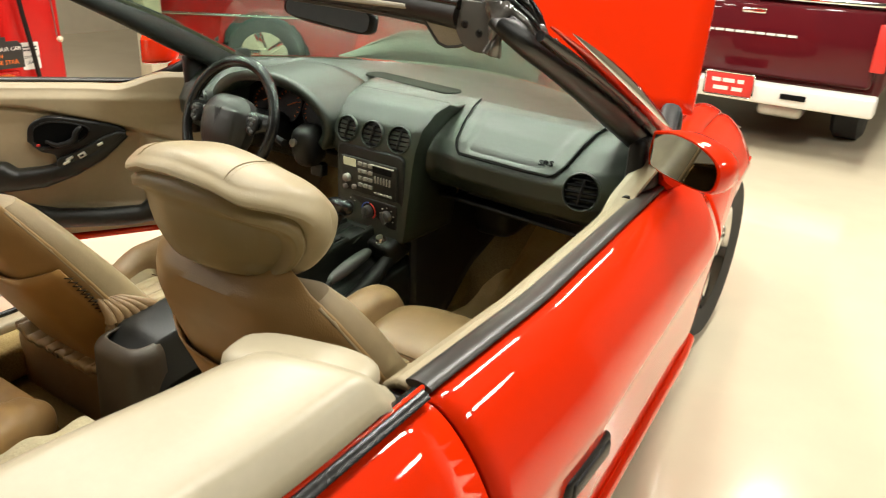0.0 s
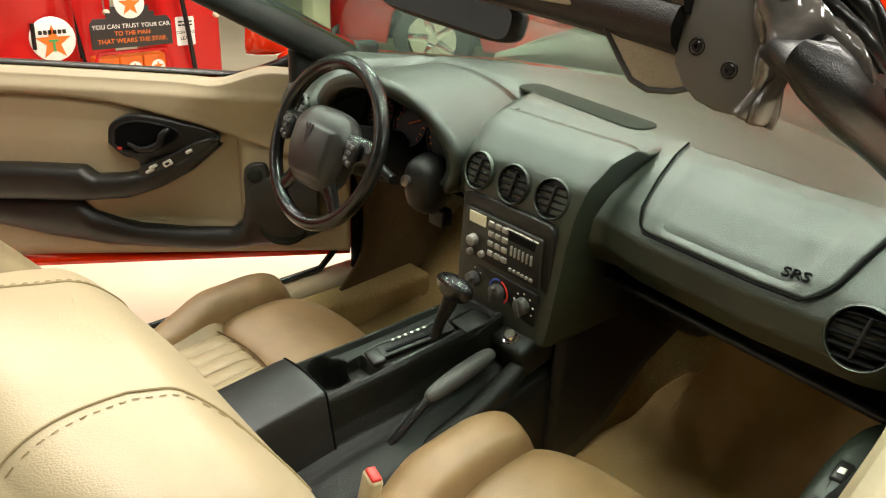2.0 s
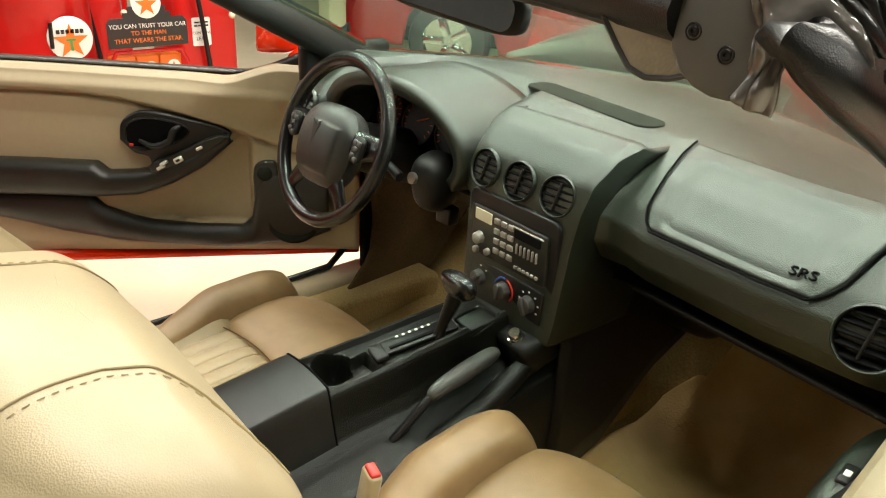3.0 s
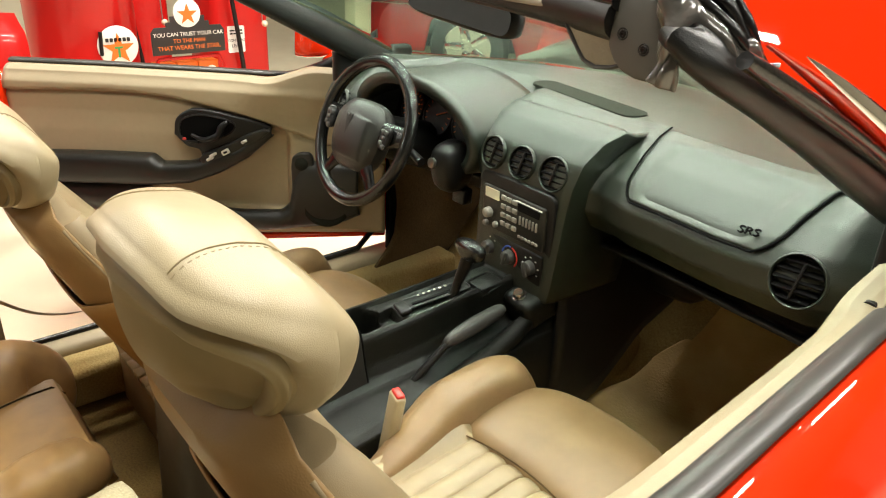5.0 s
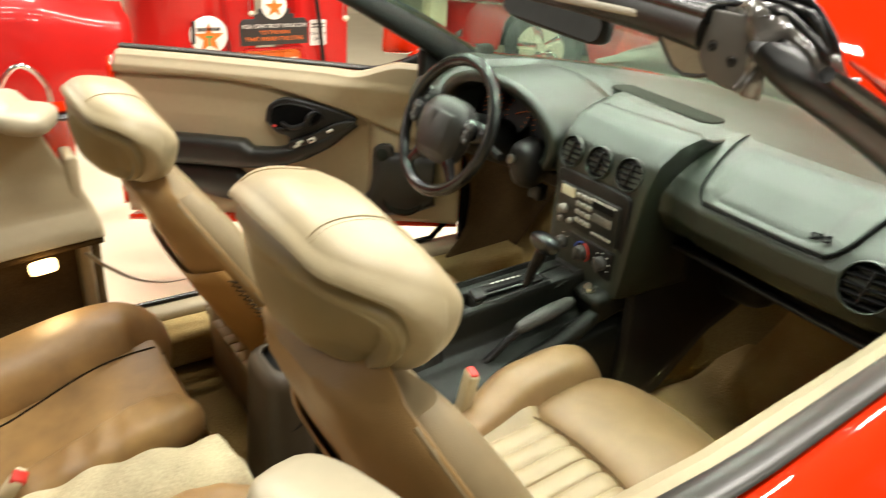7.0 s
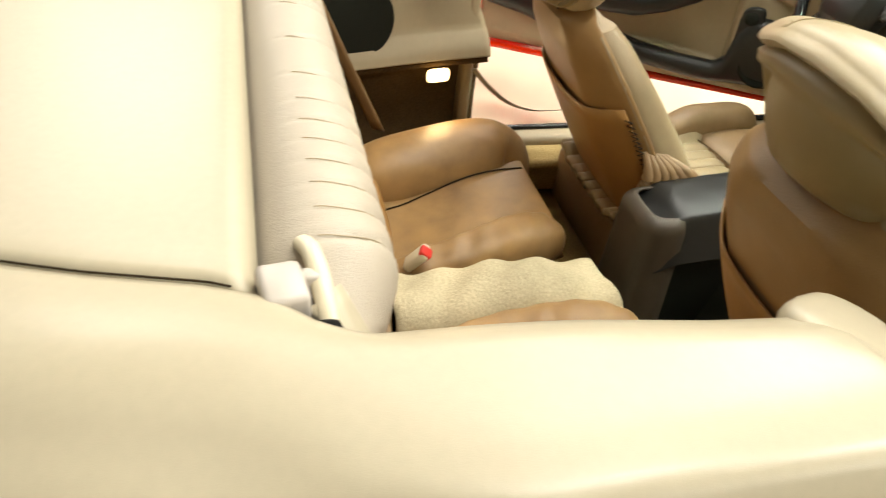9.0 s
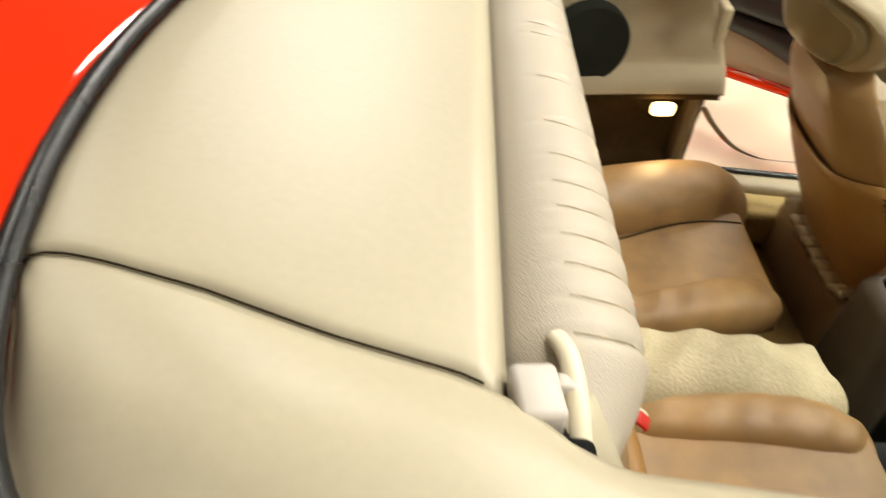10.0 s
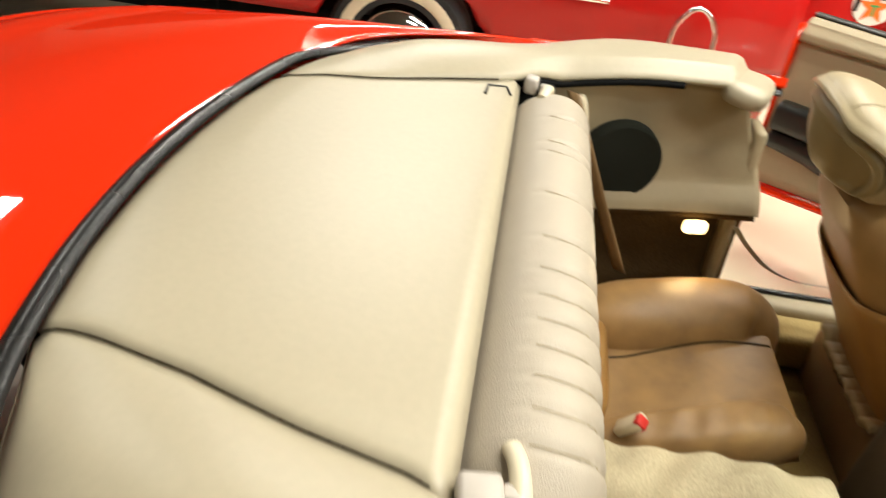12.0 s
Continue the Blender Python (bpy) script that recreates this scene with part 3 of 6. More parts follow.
PLEATS = [-0.36, -0.25, -0.21, -0.06, 0.07, 0.15, 0.21, 0.26, 0.31, 0.36, 0.41, 0.46]
rear_seat = part("rear_seat_back", grid(roll, 220, 22), CREAM_VINYL, car, "cream pleated leather roll across the rear seat back", thick=0.01)


for c in PLEATS:
    part("pleat_seam", tube([Vector(roll((c - 0.03 * smooth(0.4, 0.9, v) + 0.575) / 1.135, v)) + Vector((0, 0.0026 * math.sin(v * 1.6), 0.0034 * math.cos(v * 1.6))) for v in [lerp(0.34, 0.97, k / 16) for k in range(17)]], 0.0007, 5), SHELL, rear_seat, "stitched pleat seam")


def squab(u, v):
    x = lerp(-0.60, 0.58, u)
    y = lerp(0.490, 0.60, v) + 0.02 * math.cos(x * 11) * math.sin(v * math.pi)
    return (x, y - 0.05 * smooth(0.85, 1.0, abs(2 * u - 1)), lerp(0.765, 0.30, v))


part("squab", grid(squab, 40, 14), TAN_WORN, rear_seat, "brown leather rear squab", thick=0.03)


def bucket(mid, sx, dz, label):
    """One rear seat cushion, a pan between two stuffed rolls; sx = 1: the outer side is towards +x."""
    def at(x, y, z):
        return (mid + sx * x, y, z + dz)

    def pan(u, v):
        y = lerp(0.57, 1.045, v)
        x = lerp(lerp(0.400, 0.475, smooth(0.0, 0.7, v)), 0.130 + 0.05 * v, u)
        z = 0.330 + 0.062 * smooth(0.1, 0.85, v) - 0.010 * math.sin(u * math.pi) * (1 - v) - 0.10 * smooth(0.90, 1.0, v) ** 2
        z += 0.0016 * math.sin(v * 40 + 2 * u) * smooth(0.5, 0.0, v)
        return at(x + 0.05 * smooth(0.4, 0.0, u) * (u - 0.4), y, z)
    c = part("seat_cushion", grid(pan, 40, 40), BUCKET, rear_seat, label, thick=0.02)

    def crease(p, t, a):
        return p + Vector((0, 0, 0.0022 * math.sin(t * 46 + 1.5 * math.sin(a * 2)) * smooth(0.2, 1.0, math.sin(a))))
    part("outer_bolster", padded_roll([at(0.455, 0.57, 0.350), at(0.478, 0.72, 0.362), at(0.510, 0.88, 0.372), at(0.515, 0.975, 0.360), at(0.475, 1.045, 0.315)], [(0, 0.085), (0.6, 0.092), (1, 0.07)], [(0, 0.085), (0.35, 0.090), (0.7, 0.092), (1, 0.075)], 0.72), BUCKET, c, "high brown leather outer bolster")
    part("inner_bolster", padded_roll([at(0.135, 0.60, 0.280), at(0.150, 0.78, 0.322), at(0.175, 0.92, 0.350), at(0.208, 1.035, 0.335)], [(0, 0.050), (0.7, 0.058), (1, 0.052)], [(0, 0.055), (0.6, 0.062), (1, 0.062)], 0.78, wave=crease), BUCKET, c, "low brown leather bolster beside the tunnel")
    part("back_roll", padded_roll([at(0.50, 0.612, 0.345), at(0.33, 0.612, 0.350), at(0.15, 0.612, 0.340)], [(0, 0.028), (1, 0.028)], [(0, 0.05), (1, 0.045)], 0.85), TAN_BACK, c, "pale gathered edge below the squab")
    part("cushion_base", rbox(0.36, 0.40, 0.16, 0.03, Matrix.Translation(at(0.33, 0.80, 0.215))), CARPET_BROWN_SHADED, c, "brown carpet under the cushion")
    part("cushion_seam", tube([Vector(pan(0.17, k / 20 * 0.95)) + Vector((0, 0, 0.002)) for k in range(1, 21)], 0.0022, 5), SEAM_SHADE_DARK, c, "dark stitched seam")
    return c


bucket(0.0, -1, 0.0, "worn brown leather rear bucket cushion")
bucket(0.02, 1, 0.066, "worn brown leather rear bucket cushion")


def hump(u, v):
    x = lerp(-1, 1, u)
    y = lerp(0.58, 1.075, v)
    z = 0.448 * (1 - 0.55 * abs(x) ** 6) + 0.02 * math.sin(y * 17) * (1 - abs(x)) + 0.006 * math.sin(y * 61 + x * 5) + 0.012 * math.sin(x * 4 + 1)
    if v > 0.88:
        z -= 0.26 * ((v - 0.88) / 0.12) ** 1.5
    return (0.062 + x * 0.130, y, z)


part("tunnel_carpet", grid(hump, 30, 40), CARPET, car, "fuzzy tan carpet over the tunnel between the rear seats", thick=0.01)
for bx, by, bz in ((-0.112, 0.672, 0.375), (0.20, 0.63, 0.42)):
    b = part("rear_buckle", rbox(0.035, 0.022, 0.07, 0.006, pose(bx, by, bz, -35, 10, -20)), CREAM, rear_seat, "cream seat belt buckle with a red button")
    part("button", rbox(0.024, 0.026, 0.014, 0.003, pose(bx, by, bz, -35, 10, -20) @ Matrix.Translation((0.004, 0, 0.031))), PRINT_RED, b, "red release button")


# side trim beside the rear seats
def trim(sx):
    rows = [(0.875, 0.0), (0.86, 0.002), (0.845, 0.008), (0.72, 0.035), (0.62, 0.018), (0.575, -0.012), (0.555, -0.02), (0.545, 0.03), (0.53, 0.075), (0.40, 0.085), (0.18, 0.07)]

    def f(u, v):
        y = lerp(0.40, 0.872, u)
        k = v * (len(rows) - 1)
        i = min(int(k), len(rows) - 2)
        z, o = (lerp(p, q, k - i) for p, q in zip(rows[i], rows[i + 1]))
        base = table([(0.40, 0.605), (0.50, 0.64), (0.75, 0.715), (0.872, 0.740)], y)
        return (sx * (base + o), y + 0.105 * smooth(0.88, 0.56, z) * u, z)
    p = part("quarter_trim", grid(lambda u, v: f(u, v * 0.6), 36, 30), TAN_PLASTIC, car, "tan moulded trim panel beside the rear seat", thick=0.015)
    part("lower_trim", grid(lambda u, v: f(u, 0.6 + v * 0.4), 36, 16), CARPET_BROWN_SHADED, p, "brown carpeted lower trim", thick=0.015)
    m = frame_of((sx * 0.648, 0.612, 0.672), (-0.24, -0.97 * sx, 0), (0, 0.06, 1))
    part("speaker", lathe([(0.0, 0.004), (0.05, 0.0035), (0.086, 0.001), (0.094, 0.003), (0.100, -0.002), (0.102, -0.03)], 40, m @ Matrix.Diagonal((1.0, 0.98, 1, 1))), GRILLE, p, "round black speaker grille")
    return p


trim(1)
left_trim = trim(-1)
part("courtesy_light", pillow(0.018, 0.062, 0.034, 0.45, pose(-0.668, 0.830, 0.527, 0, 0, 12)), LENS, left_trim, "lit courtesy light in the lower trim")
part("belt_webbing", grid(lambda u, v: Vector((-0.600, 0.468, 0.845)).lerp(Vector((-0.585, 0.665, 0.42)), v) + Vector((0.008, 0.014, 0)) * (2 * u - 1) + Vector((0.02, 0.0, 0)) * math.sin(v * 3.1), 3, 14), TAN_WORN, left_trim, "brown seat belt webbing", thick=0.003)
BELT_LINE = spline([(-0.668, 0.925, 0.545), (-0.668, 0.965, 0.500), (-0.668, 1.03, 0.448), (-0.664, 1.10, 0.424), (-0.659, 1.167, 0.424), (-0.64, 1.26, 0.44)], 30)
part("belt_webbing", grid(lambda u, v: BELT_LINE[min(30, int(round(v * 30)))] + Vector((0.012, 0.002, 0.007)) * (2 * u - 1), 3, 30), VISOR, left_trim, "grey-beige driver's belt hanging across the door opening", thick=0.002)
part("belt_guide", pillow(0.03, 0.035, 0.075, 0.6, pose(-0.612, 0.492, 0.800, 15, 0, 0)), CREAM, left_trim, "cream seat belt guide")
part("belt_webbing", grid(lambda u, v: Vector((0.535, 0.415, 0.862)).lerp(Vector((0.655, 0.52, 0.70)), v) + Vector((0.016, -0.016, 0)) * (2 * u - 1), 3, 10), TAN_VINYL, car, "pale seat belt webbing", thick=0.003)
for sx in (1, -1):
    part("door_pillar", rbox(0.10, 0.03, 0.50 if sx > 0 else 0.44, 0.01, pose(sx * 0.795, 0.972 if sx > 0 else 0.935, 0.57 if sx > 0 else 0.54, 0, 0, 0)), TAN_PLASTIC, car, "tan door pillar edge")

# ---------------------------------------------------------------- front seats
def back_line(s, by):
    """Middle of the seat back at s of its height."""
    return lerp(1.275, 1.005, s) + by * (1 - 0.8 * s), lerp(0.36, 0.905, s)


BACK_WIDTH = [(0, 0.235), (0.3, 0.245), (0.62, 0.240), (0.80, 0.222), (0.92, 0.190), (1.0, 0.150)]


def back_ring(cx, by, s, a, off=0.0):
    """A point on the seat back: s up, a the angle round it (front at 90 degrees), off outwards."""
    y, z = back_line(s, by)
    w = table(BACK_WIDTH, s)
    t = table([(0, 0.095), (0.5, 0.085), (0.9, 0.055), (1.0, 0.035)], s)
    tr = table([(0, 0.066), (0.5, 0.062), (0.9, 0.050), (1.0, 0.035)], s)
    cu, sv = math.cos(a), math.sin(a)
    ex = math.copysign(abs(cu) ** 0.6, cu) * w
    ey = math.copysign(abs(sv) ** 0.7, sv) * (t if sv > 0 else tr)
    ey += 0.050 * smooth(0.55 if sv > 0 else 0.5, 1.0, abs(ex) / w) * (1 - s * 0.6)
    ex, ey = ex * (1 + off / w), ey + off * sv
    return Vector((cx + ex, y + ey, z + ey * 0.32))


def seat_back(cx, by):
    """Leaning back: sections from the base up to the shoulders."""
    return loft([[back_ring(cx, by, k / 18 * 0.965, q * math.pi / 20) for q in range(40)] for k in range(19)])


def back_point(cx, by, s, a, off):
    """A point on the rear face of the seat back: s up, a across, off outwards."""
    c = math.copysign(abs(a) ** (1 / 0.6), a)
    return back_ring(cx, by, s, -math.acos(max(-1, min(1, c))), off)


def back_shell(cx, by):
    """The rear face, curled over the top."""
    def f(u, v):
        a = lerp(-math.pi + 0.12, -0.12, u)
        p = back_ring(cx, by, lerp(0.01, 0.99, min(1, v / 0.8)), a, 0.005)
        k = max(0.0, (v - 0.8) / 0.2)
        y, z = back_line(0.99, by)
        return p.lerp(Vector((lerp(p.x, cx, 0.35), y + 0.012, z)), k) + Vector((0, 0, 0.034 * math.sin(k * math.pi / 2)))
    return grid(f, 48, 40)


def front_cushion(cx, fy, parent):
    """Pleated centre, a thigh roll across the front and a stuffed bolster along each side."""
    def pleats(u, v):
        x, y = lerp(-0.175, 0.175, u), lerp(1.15, 1.56, v)
        ridge = abs(math.sin(x * math.pi / 0.0415)) ** 0.36
        return (cx + x, y + fy, 0.428 + 0.0075 * ridge + 0.030 * v + 0.02 * smooth(0.12, 0.17, abs(x)) - 0.012 * smooth(0.93, 1.0, v))
    c = part("cushion", grid(pleats, 170, 20), SEAT, parent, "pleated tan leather seat centre", thick=0.02)

    def curve(p):
        return Vector((p.x, p.y + 0.030 * (1 - (p.x / 0.19) ** 2), p.z + 0.010 * smooth(-0.13, 0.02, p.y) - 0.018 * smooth(0.03, 0.14, p.y) - 0.004 * (p.x / 0.19) ** 2))
    part("thigh_pad", pillow(0.375, 0.268, 0.150, 0.42, Matrix.Translation((cx, 1.655 + fy, 0.405)), 80, curve), TAN_WORN, c, "smooth worn leather thigh roll")
    for sgn in (1, -1):
        axis = [(cx + sgn * x, y + fy, z) for x, y, z in ((0.160, 1.27, 0.395), (0.178, 1.41, 0.412), (0.212, 1.55, 0.424), (0.218, 1.70, 0.416), (0.203, 1.780, 0.385))]

        def wrinkle(p, t, a):
            up = smooth(-0.2, 0.9, math.sin(a))
            return p + Vector((0, 0, 0.0028 * math.sin(t * 31 + 2.2 * math.sin(a + t * 5)) * up * smooth(0.75, 0.4, t))) + Vector((-sgn * 0.012 * smooth(0.3, 1.0, math.sin(a)), 0, 0))
        b = part("bolster", padded_roll(axis, [(0, 0.030), (0.25, 0.044), (0.5, 0.064), (0.75, 0.068), (1, 0.064)], [(0, 0.040), (0.25, 0.070), (0.45, 0.096), (0.7, 0.110), (0.85, 0.112), (1, 0.095)], 0.78, wave=wrinkle), TAN_WORN, c, "stuffed worn leather side bolster")
        part("cushion_seam", tube([(cx + sgn * (0.176 - 0.004 * math.sin(k / 20 * 3)), lerp(1.53, 1.74, k / 20) + fy, 0.484 - 0.022 * smooth(0.5, 1.0, k / 20) - 0.006 * smooth(0.4, 0.0, k / 20)) for k in range(21)], 0.0013, 5), TAN_BACK, b, "stitched seam")
    part("cushion_base", rbox(0.46, 0.56, 0.19, 0.03, Matrix.Translation((cx, 1.445 + fy, 0.325))), TAN_WORN, c, "tan seat base")
    part("cross_seam", tube([(cx + lerp(-0.16, 0.16, k / 16), 1.528 + fy + 0.028 * (1 - (2 * k / 16 - 1) ** 2), 0.463) for k in range(17)], 0.0016, 5), CARPET_BROWN_SHADED, c, "dark seam behind the thigh roll")
    return c


def head_restraint(cx, hy, parent):
    """A leather pad that laps over a hard back shell; the shell is scooped out at both rear corners."""
    cx -= 0.006
    tilt = Matrix.Translation((cx, 1.000 + hy, 0.992)) @ Matrix.Rotation(radians(-12), 4, "X")
    A, B, C = 0.174, 0.087, 0.083

    def base(q, z):
        """Outer surface at q degrees round from the rear and the height z; the rear is rounder than the front."""
        r = max(0.0, 1 - abs(z / C) ** 3.6) ** (1 / 3.6)
        e = lerp(0.78, 0.52, smooth(70, 130, abs(q)))
        sn, cs = math.sin(radians(q)), math.cos(radians(q))
        return Vector((math.copysign(abs(sn) ** e, sn) * A * r, -math.copysign(abs(cs) ** e, cs) * B * r, z))

    def lap(q, z):
        """Below 1: the hard shell; above 1: the leather that laps over it."""
        dip = 0.010 * smooth(18, 40, abs(q))
        return abs(q / 94) ** 5 + max(0.0, (z + 0.090 + dip) / 0.134) ** 5

    def scoop(q, z):
        """1 in the hollow at each rear corner, fading out towards the middle and the bottom."""
        return smooth(0.46, 0.24, lap(q, z)) * smooth(10, 42, abs(q)) * smooth(-0.086, -0.052, z)

    def warp(p):
        top = smooth(0.0, 0.08, p.z)
        y = p.y + 0.026 * (p.x / A) ** 2 + 0.030 * smooth(0.03, -0.085, p.z) * smooth(0.06, -0.06, p.y)
        z = p.z + 0.012 * smooth(0.12, 0.0, abs(p.x)) * top - 0.030 * smooth(0.01, 0.085, p.y) * top
        return Vector((p.x * (1 - 0.17 * smooth(0.01, -0.085, p.z)), y, z))

    def sunk(p, depth):
        n = Vector((p.x / A ** 2, p.y / B ** 2, 0))
        return p - n.normalized() * depth if n.length > 1e-6 else p

    def on_lap(th, sc):
        """A point (q, z) on the lap line, th from -90 to 90 degrees round it; sc above 1 lies further out."""
        q = 94 * sc * math.copysign(abs(math.sin(th)) ** 0.4, th)
        return q, max(-C, 0.134 * sc * abs(math.cos(th)) ** 0.4 - 0.090 - 0.010 * smooth(18, 40, abs(q)))

    ths = [math.pi * (k / 160 - 0.5) for k in range(161)]
    columns = []
    for th in ths:
        columns.append([on_lap(th, 0.955) + (0.034,), on_lap(th, 0.985) + (0.016,), on_lap(th, 1.005) + (0.004,), on_lap(th, 1.03) + (-0.003,), on_lap(th, 1.065) + (-0.004,)])
    q1 = on_lap(math.pi / 2, 1.065)[0]
    for k in range(1, 110):
        columns.append([(lerp(q1, 360 - q1, k / 110), -C, 0.0)] * 5)
    rows = []
    for col in columns:
        q, z0, sink = col[-1]
        b0 = math.copysign(math.asin(min(1, abs(z0 / C)) ** (1 / 0.55)), z0)
        line = []
        for k in range(1, 71):
            b = lerp(b0, math.pi / 2, k / 70)
            line.append((q, math.copysign(abs(math.sin(b)) ** 0.55, b) * C, sink * smooth(14, 0, k)))
        rows.append([tilt @ warp(sunk(base(q if q <= 180 else q - 360, z), d)) for q, z, d in col + line])
    hr = grid(lambda u, v: rows[int(round(u * len(rows))) % len(rows)][int(round(v * 74))], len(rows), 74, True)
    bmesh.ops.remove_doubles(hr, verts=hr.verts, dist=1e-5)
    part("head_restraint", hr, TAN, parent, "padded tan leather head restraint")

    def rear(u, v):
        q, zt = on_lap(lerp(-math.pi / 2, math.pi / 2, u), 1.0)
        z = lerp(-0.0805, max(zt, -0.0800), v)
        k = lap(q, z)
        return tilt @ warp(sunk(base(q, z), 0.010 + 0.005 * smooth(0.60, 1.0, k) + 0.036 * scoop(q, z) - 0.003 * bump_at(k, 0.66, 0.10) * smooth(30, 55, abs(q))))
    sh = part("head_restraint_shell", grid(rear, 160, 80), SHELL, parent, "hard tan back shell with scooped corners", thick=0.003)

    def over(x, y):
        q = math.degrees(math.atan2(abs(x) / A, -y / B))
        e = 2 / lerp(0.78, 0.52, smooth(70, 130, q))
        rho = ((abs(x) / A) ** e + (abs(y) / B) ** e) ** (1 / e)
        return tilt @ (warp(Vector((x, y, C * max(0.02, 1 - rho ** 3.6) ** (1 / 3.6)))) + Vector((0, 0, 0.0006)))
    for sgn in (1, -1):
        line = [(lerp(-0.070, 0.070, k / 40), table([(-0.072, 0.086), (-0.035, 0.080), (-0.007, 0.076), (0.02, 0.079), (0.043, 0.094), (0.06, 0.118), (0.072, 0.138)], lerp(-0.070, 0.070, k / 40))) for k in range(41)]
        part("stitching", tube([over(sgn * x, y) for y, x in line], 0.0008, 5), SHELL, sh, "seam over the top")
        part("stitch_row", join(*[tube([over(sgn * (x + 0.006), y), over(sgn * (x2 + 0.006), y2)], 0.0004, 4) for (y, x), (y2, x2) in zip(line[::2], line[1::2])]), SHELL, sh, "row of fine stitches")
    for dx in (-0.055, 0.055):
        part("post", tube([(cx + dx, 1.025 + hy * 0.4, 0.865), (cx + dx, 1.012 + hy, 0.925)], 0.007), BLACK, parent, "black head restraint post")


def front_seat(cx, fy, by, hy, dz, kx, label):
    s = part("front_seat", seat_back(cx, by), SEAT, car, label)
    part("back_shell", back_shell(cx, by), BACK_TOP, s, "tan vinyl back of the seat", thick=0.004)
    front_cushion(cx + kx, fy, s)
    head_restraint(cx, hy, s)
    for sgn in (1, -1):
        part("back_seam", tube([back_point(cx, by, lerp(0.02, 0.955, k / 24), sgn * 0.985, 0.001) for k in range(25)], 0.0045, 8), SEAT, s, "rolled leather edge")
        part("lacing", tube([back_point(cx, by, lerp(0.04, 0.68, k / 60), sgn * (0.955 if k % 2 else 0.915), 0.012) for k in range(61)], 0.0022, 5), SEAM_SHADE_DARK, s, "gathered lacing along the pocket")
    part("lower_pocket", grid(lambda u, v: back_point(cx, by, lerp(0.0, 0.72 - 0.05 * math.sin(u * math.pi), v), lerp(-0.94, 0.94, u), 0.008 + 0.006 * math.sin(u * math.pi) * v), 24, 12), TAN_BACK, s, "slack brown map pocket with laced edge", thick=0.004)
    part("runner", rbox(0.40, 0.55, 0.06, 0.01, Matrix.Translation((cx, 1.42 + fy, 0.215))), BLACK_DEEP, s, "black seat runner")
    s.location.z = dz
    return s


front_seat(0.465, 0.0, 0.0, 0.0, 0.0, -0.045, "tan leather front bucket seat with high head restraint")
driver = front_seat(-0.40, 0.02, 0.062, -0.035, -0.074, 0.0, "tan leather front bucket seat with high head restraint")
for k in range(6):
    low, high = Vector((-0.150, 1.175, 0.535)), Vector((-0.135, 1.325, 0.560))
    end = low.lerp(high, k / 5)
    start = Vector((-0.178, 1.165 + 0.004 * k, 0.668 - 0.002 * k))
    mid = start.lerp(end, 0.5) + Vector((0.022, 0.006, 0.010))
    part("side_pleat", tube(spline([start, mid, end], 12), [0.004 + 0.0125 * q / 12 for q in range(13)], 10, flat=1.2), TAN_WORN, driver, "gathered tan leather pleat")
BK = pose(0.208, 1.424, 0.488, -6, 7, -12)
bk = part("belt_buckle", rbox(0.034, 0.022, 0.15, 0.006, BK), TAN, car, "tan seat belt buckle with red button")
part("button", rbox(0.027, 0.016, 0.014, 0.003, BK @ Matrix.Translation((0, 0, 0.072))), PRINT_RED, bk, "red release button")

# ---------------------------------------------------------------- dash
def dash_edge(x):
    """y of the dash's rear edge, by x."""
    return table([(-0.76, 1.93), (-0.61, 1.89), (-0.575, 1.95), (-0.55, 2.08), (-0.17, 2.08), (-0.13, 1.95), (0.15, 1.95), (0.22, 1.97), (0.30, 1.945), (0.50, 1.925), (0.66, 1.93), (0.76, 1.98)], x)


def dash_sheet(u, v):
    x = lerp(-0.755, 0.755, u)
    e = dash_edge(x)
    wind = 2.50 - 0.75 * max(0, abs(x) - 0.05) ** 2 * 1.25
    prof = [(wind, 0.945), (lerp(e, wind, 0.6), 0.955), (e + 0.12, 0.953), (e + 0.07, 0.940), (e + 0.02, 0.910), (e - 0.025, 0.872), (e - 0.048, 0.835), (e - 0.045, 0.79), (e - 0.015, 0.75), (e + 0.05, 0.715), (e + 0.16, 0.69), (e + 0.22, 0.66)]
    k = v * (len(prof) - 1)
    i = min(int(k), len(prof) - 2)
    p, q, t = prof[i], prof[i + 1], k - i
    return (x, lerp(p[0], q[0], t), lerp(p[1], q[1], t))


dash = part("dashboard", grid(dash_sheet, 90, 66), DASH, car, "dark green-grey moulded dashboard", thick=0.012)

# raised hood over the instruments
def hood(u, v):
    a = radians(lerp(200, -25, u))
    flare = v
    cx, cz = -0.365, 0.835
    rx, rz = lerp(0.245, 0.265, flare), lerp(0.135, 0.150, flare)
    y = lerp(1.872, 2.12, v) + 0.015 * abs(math.cos(a))
    return (cx + rx * math.cos(a), y, cz + rz * math.sin(a) - 0.015 * v)


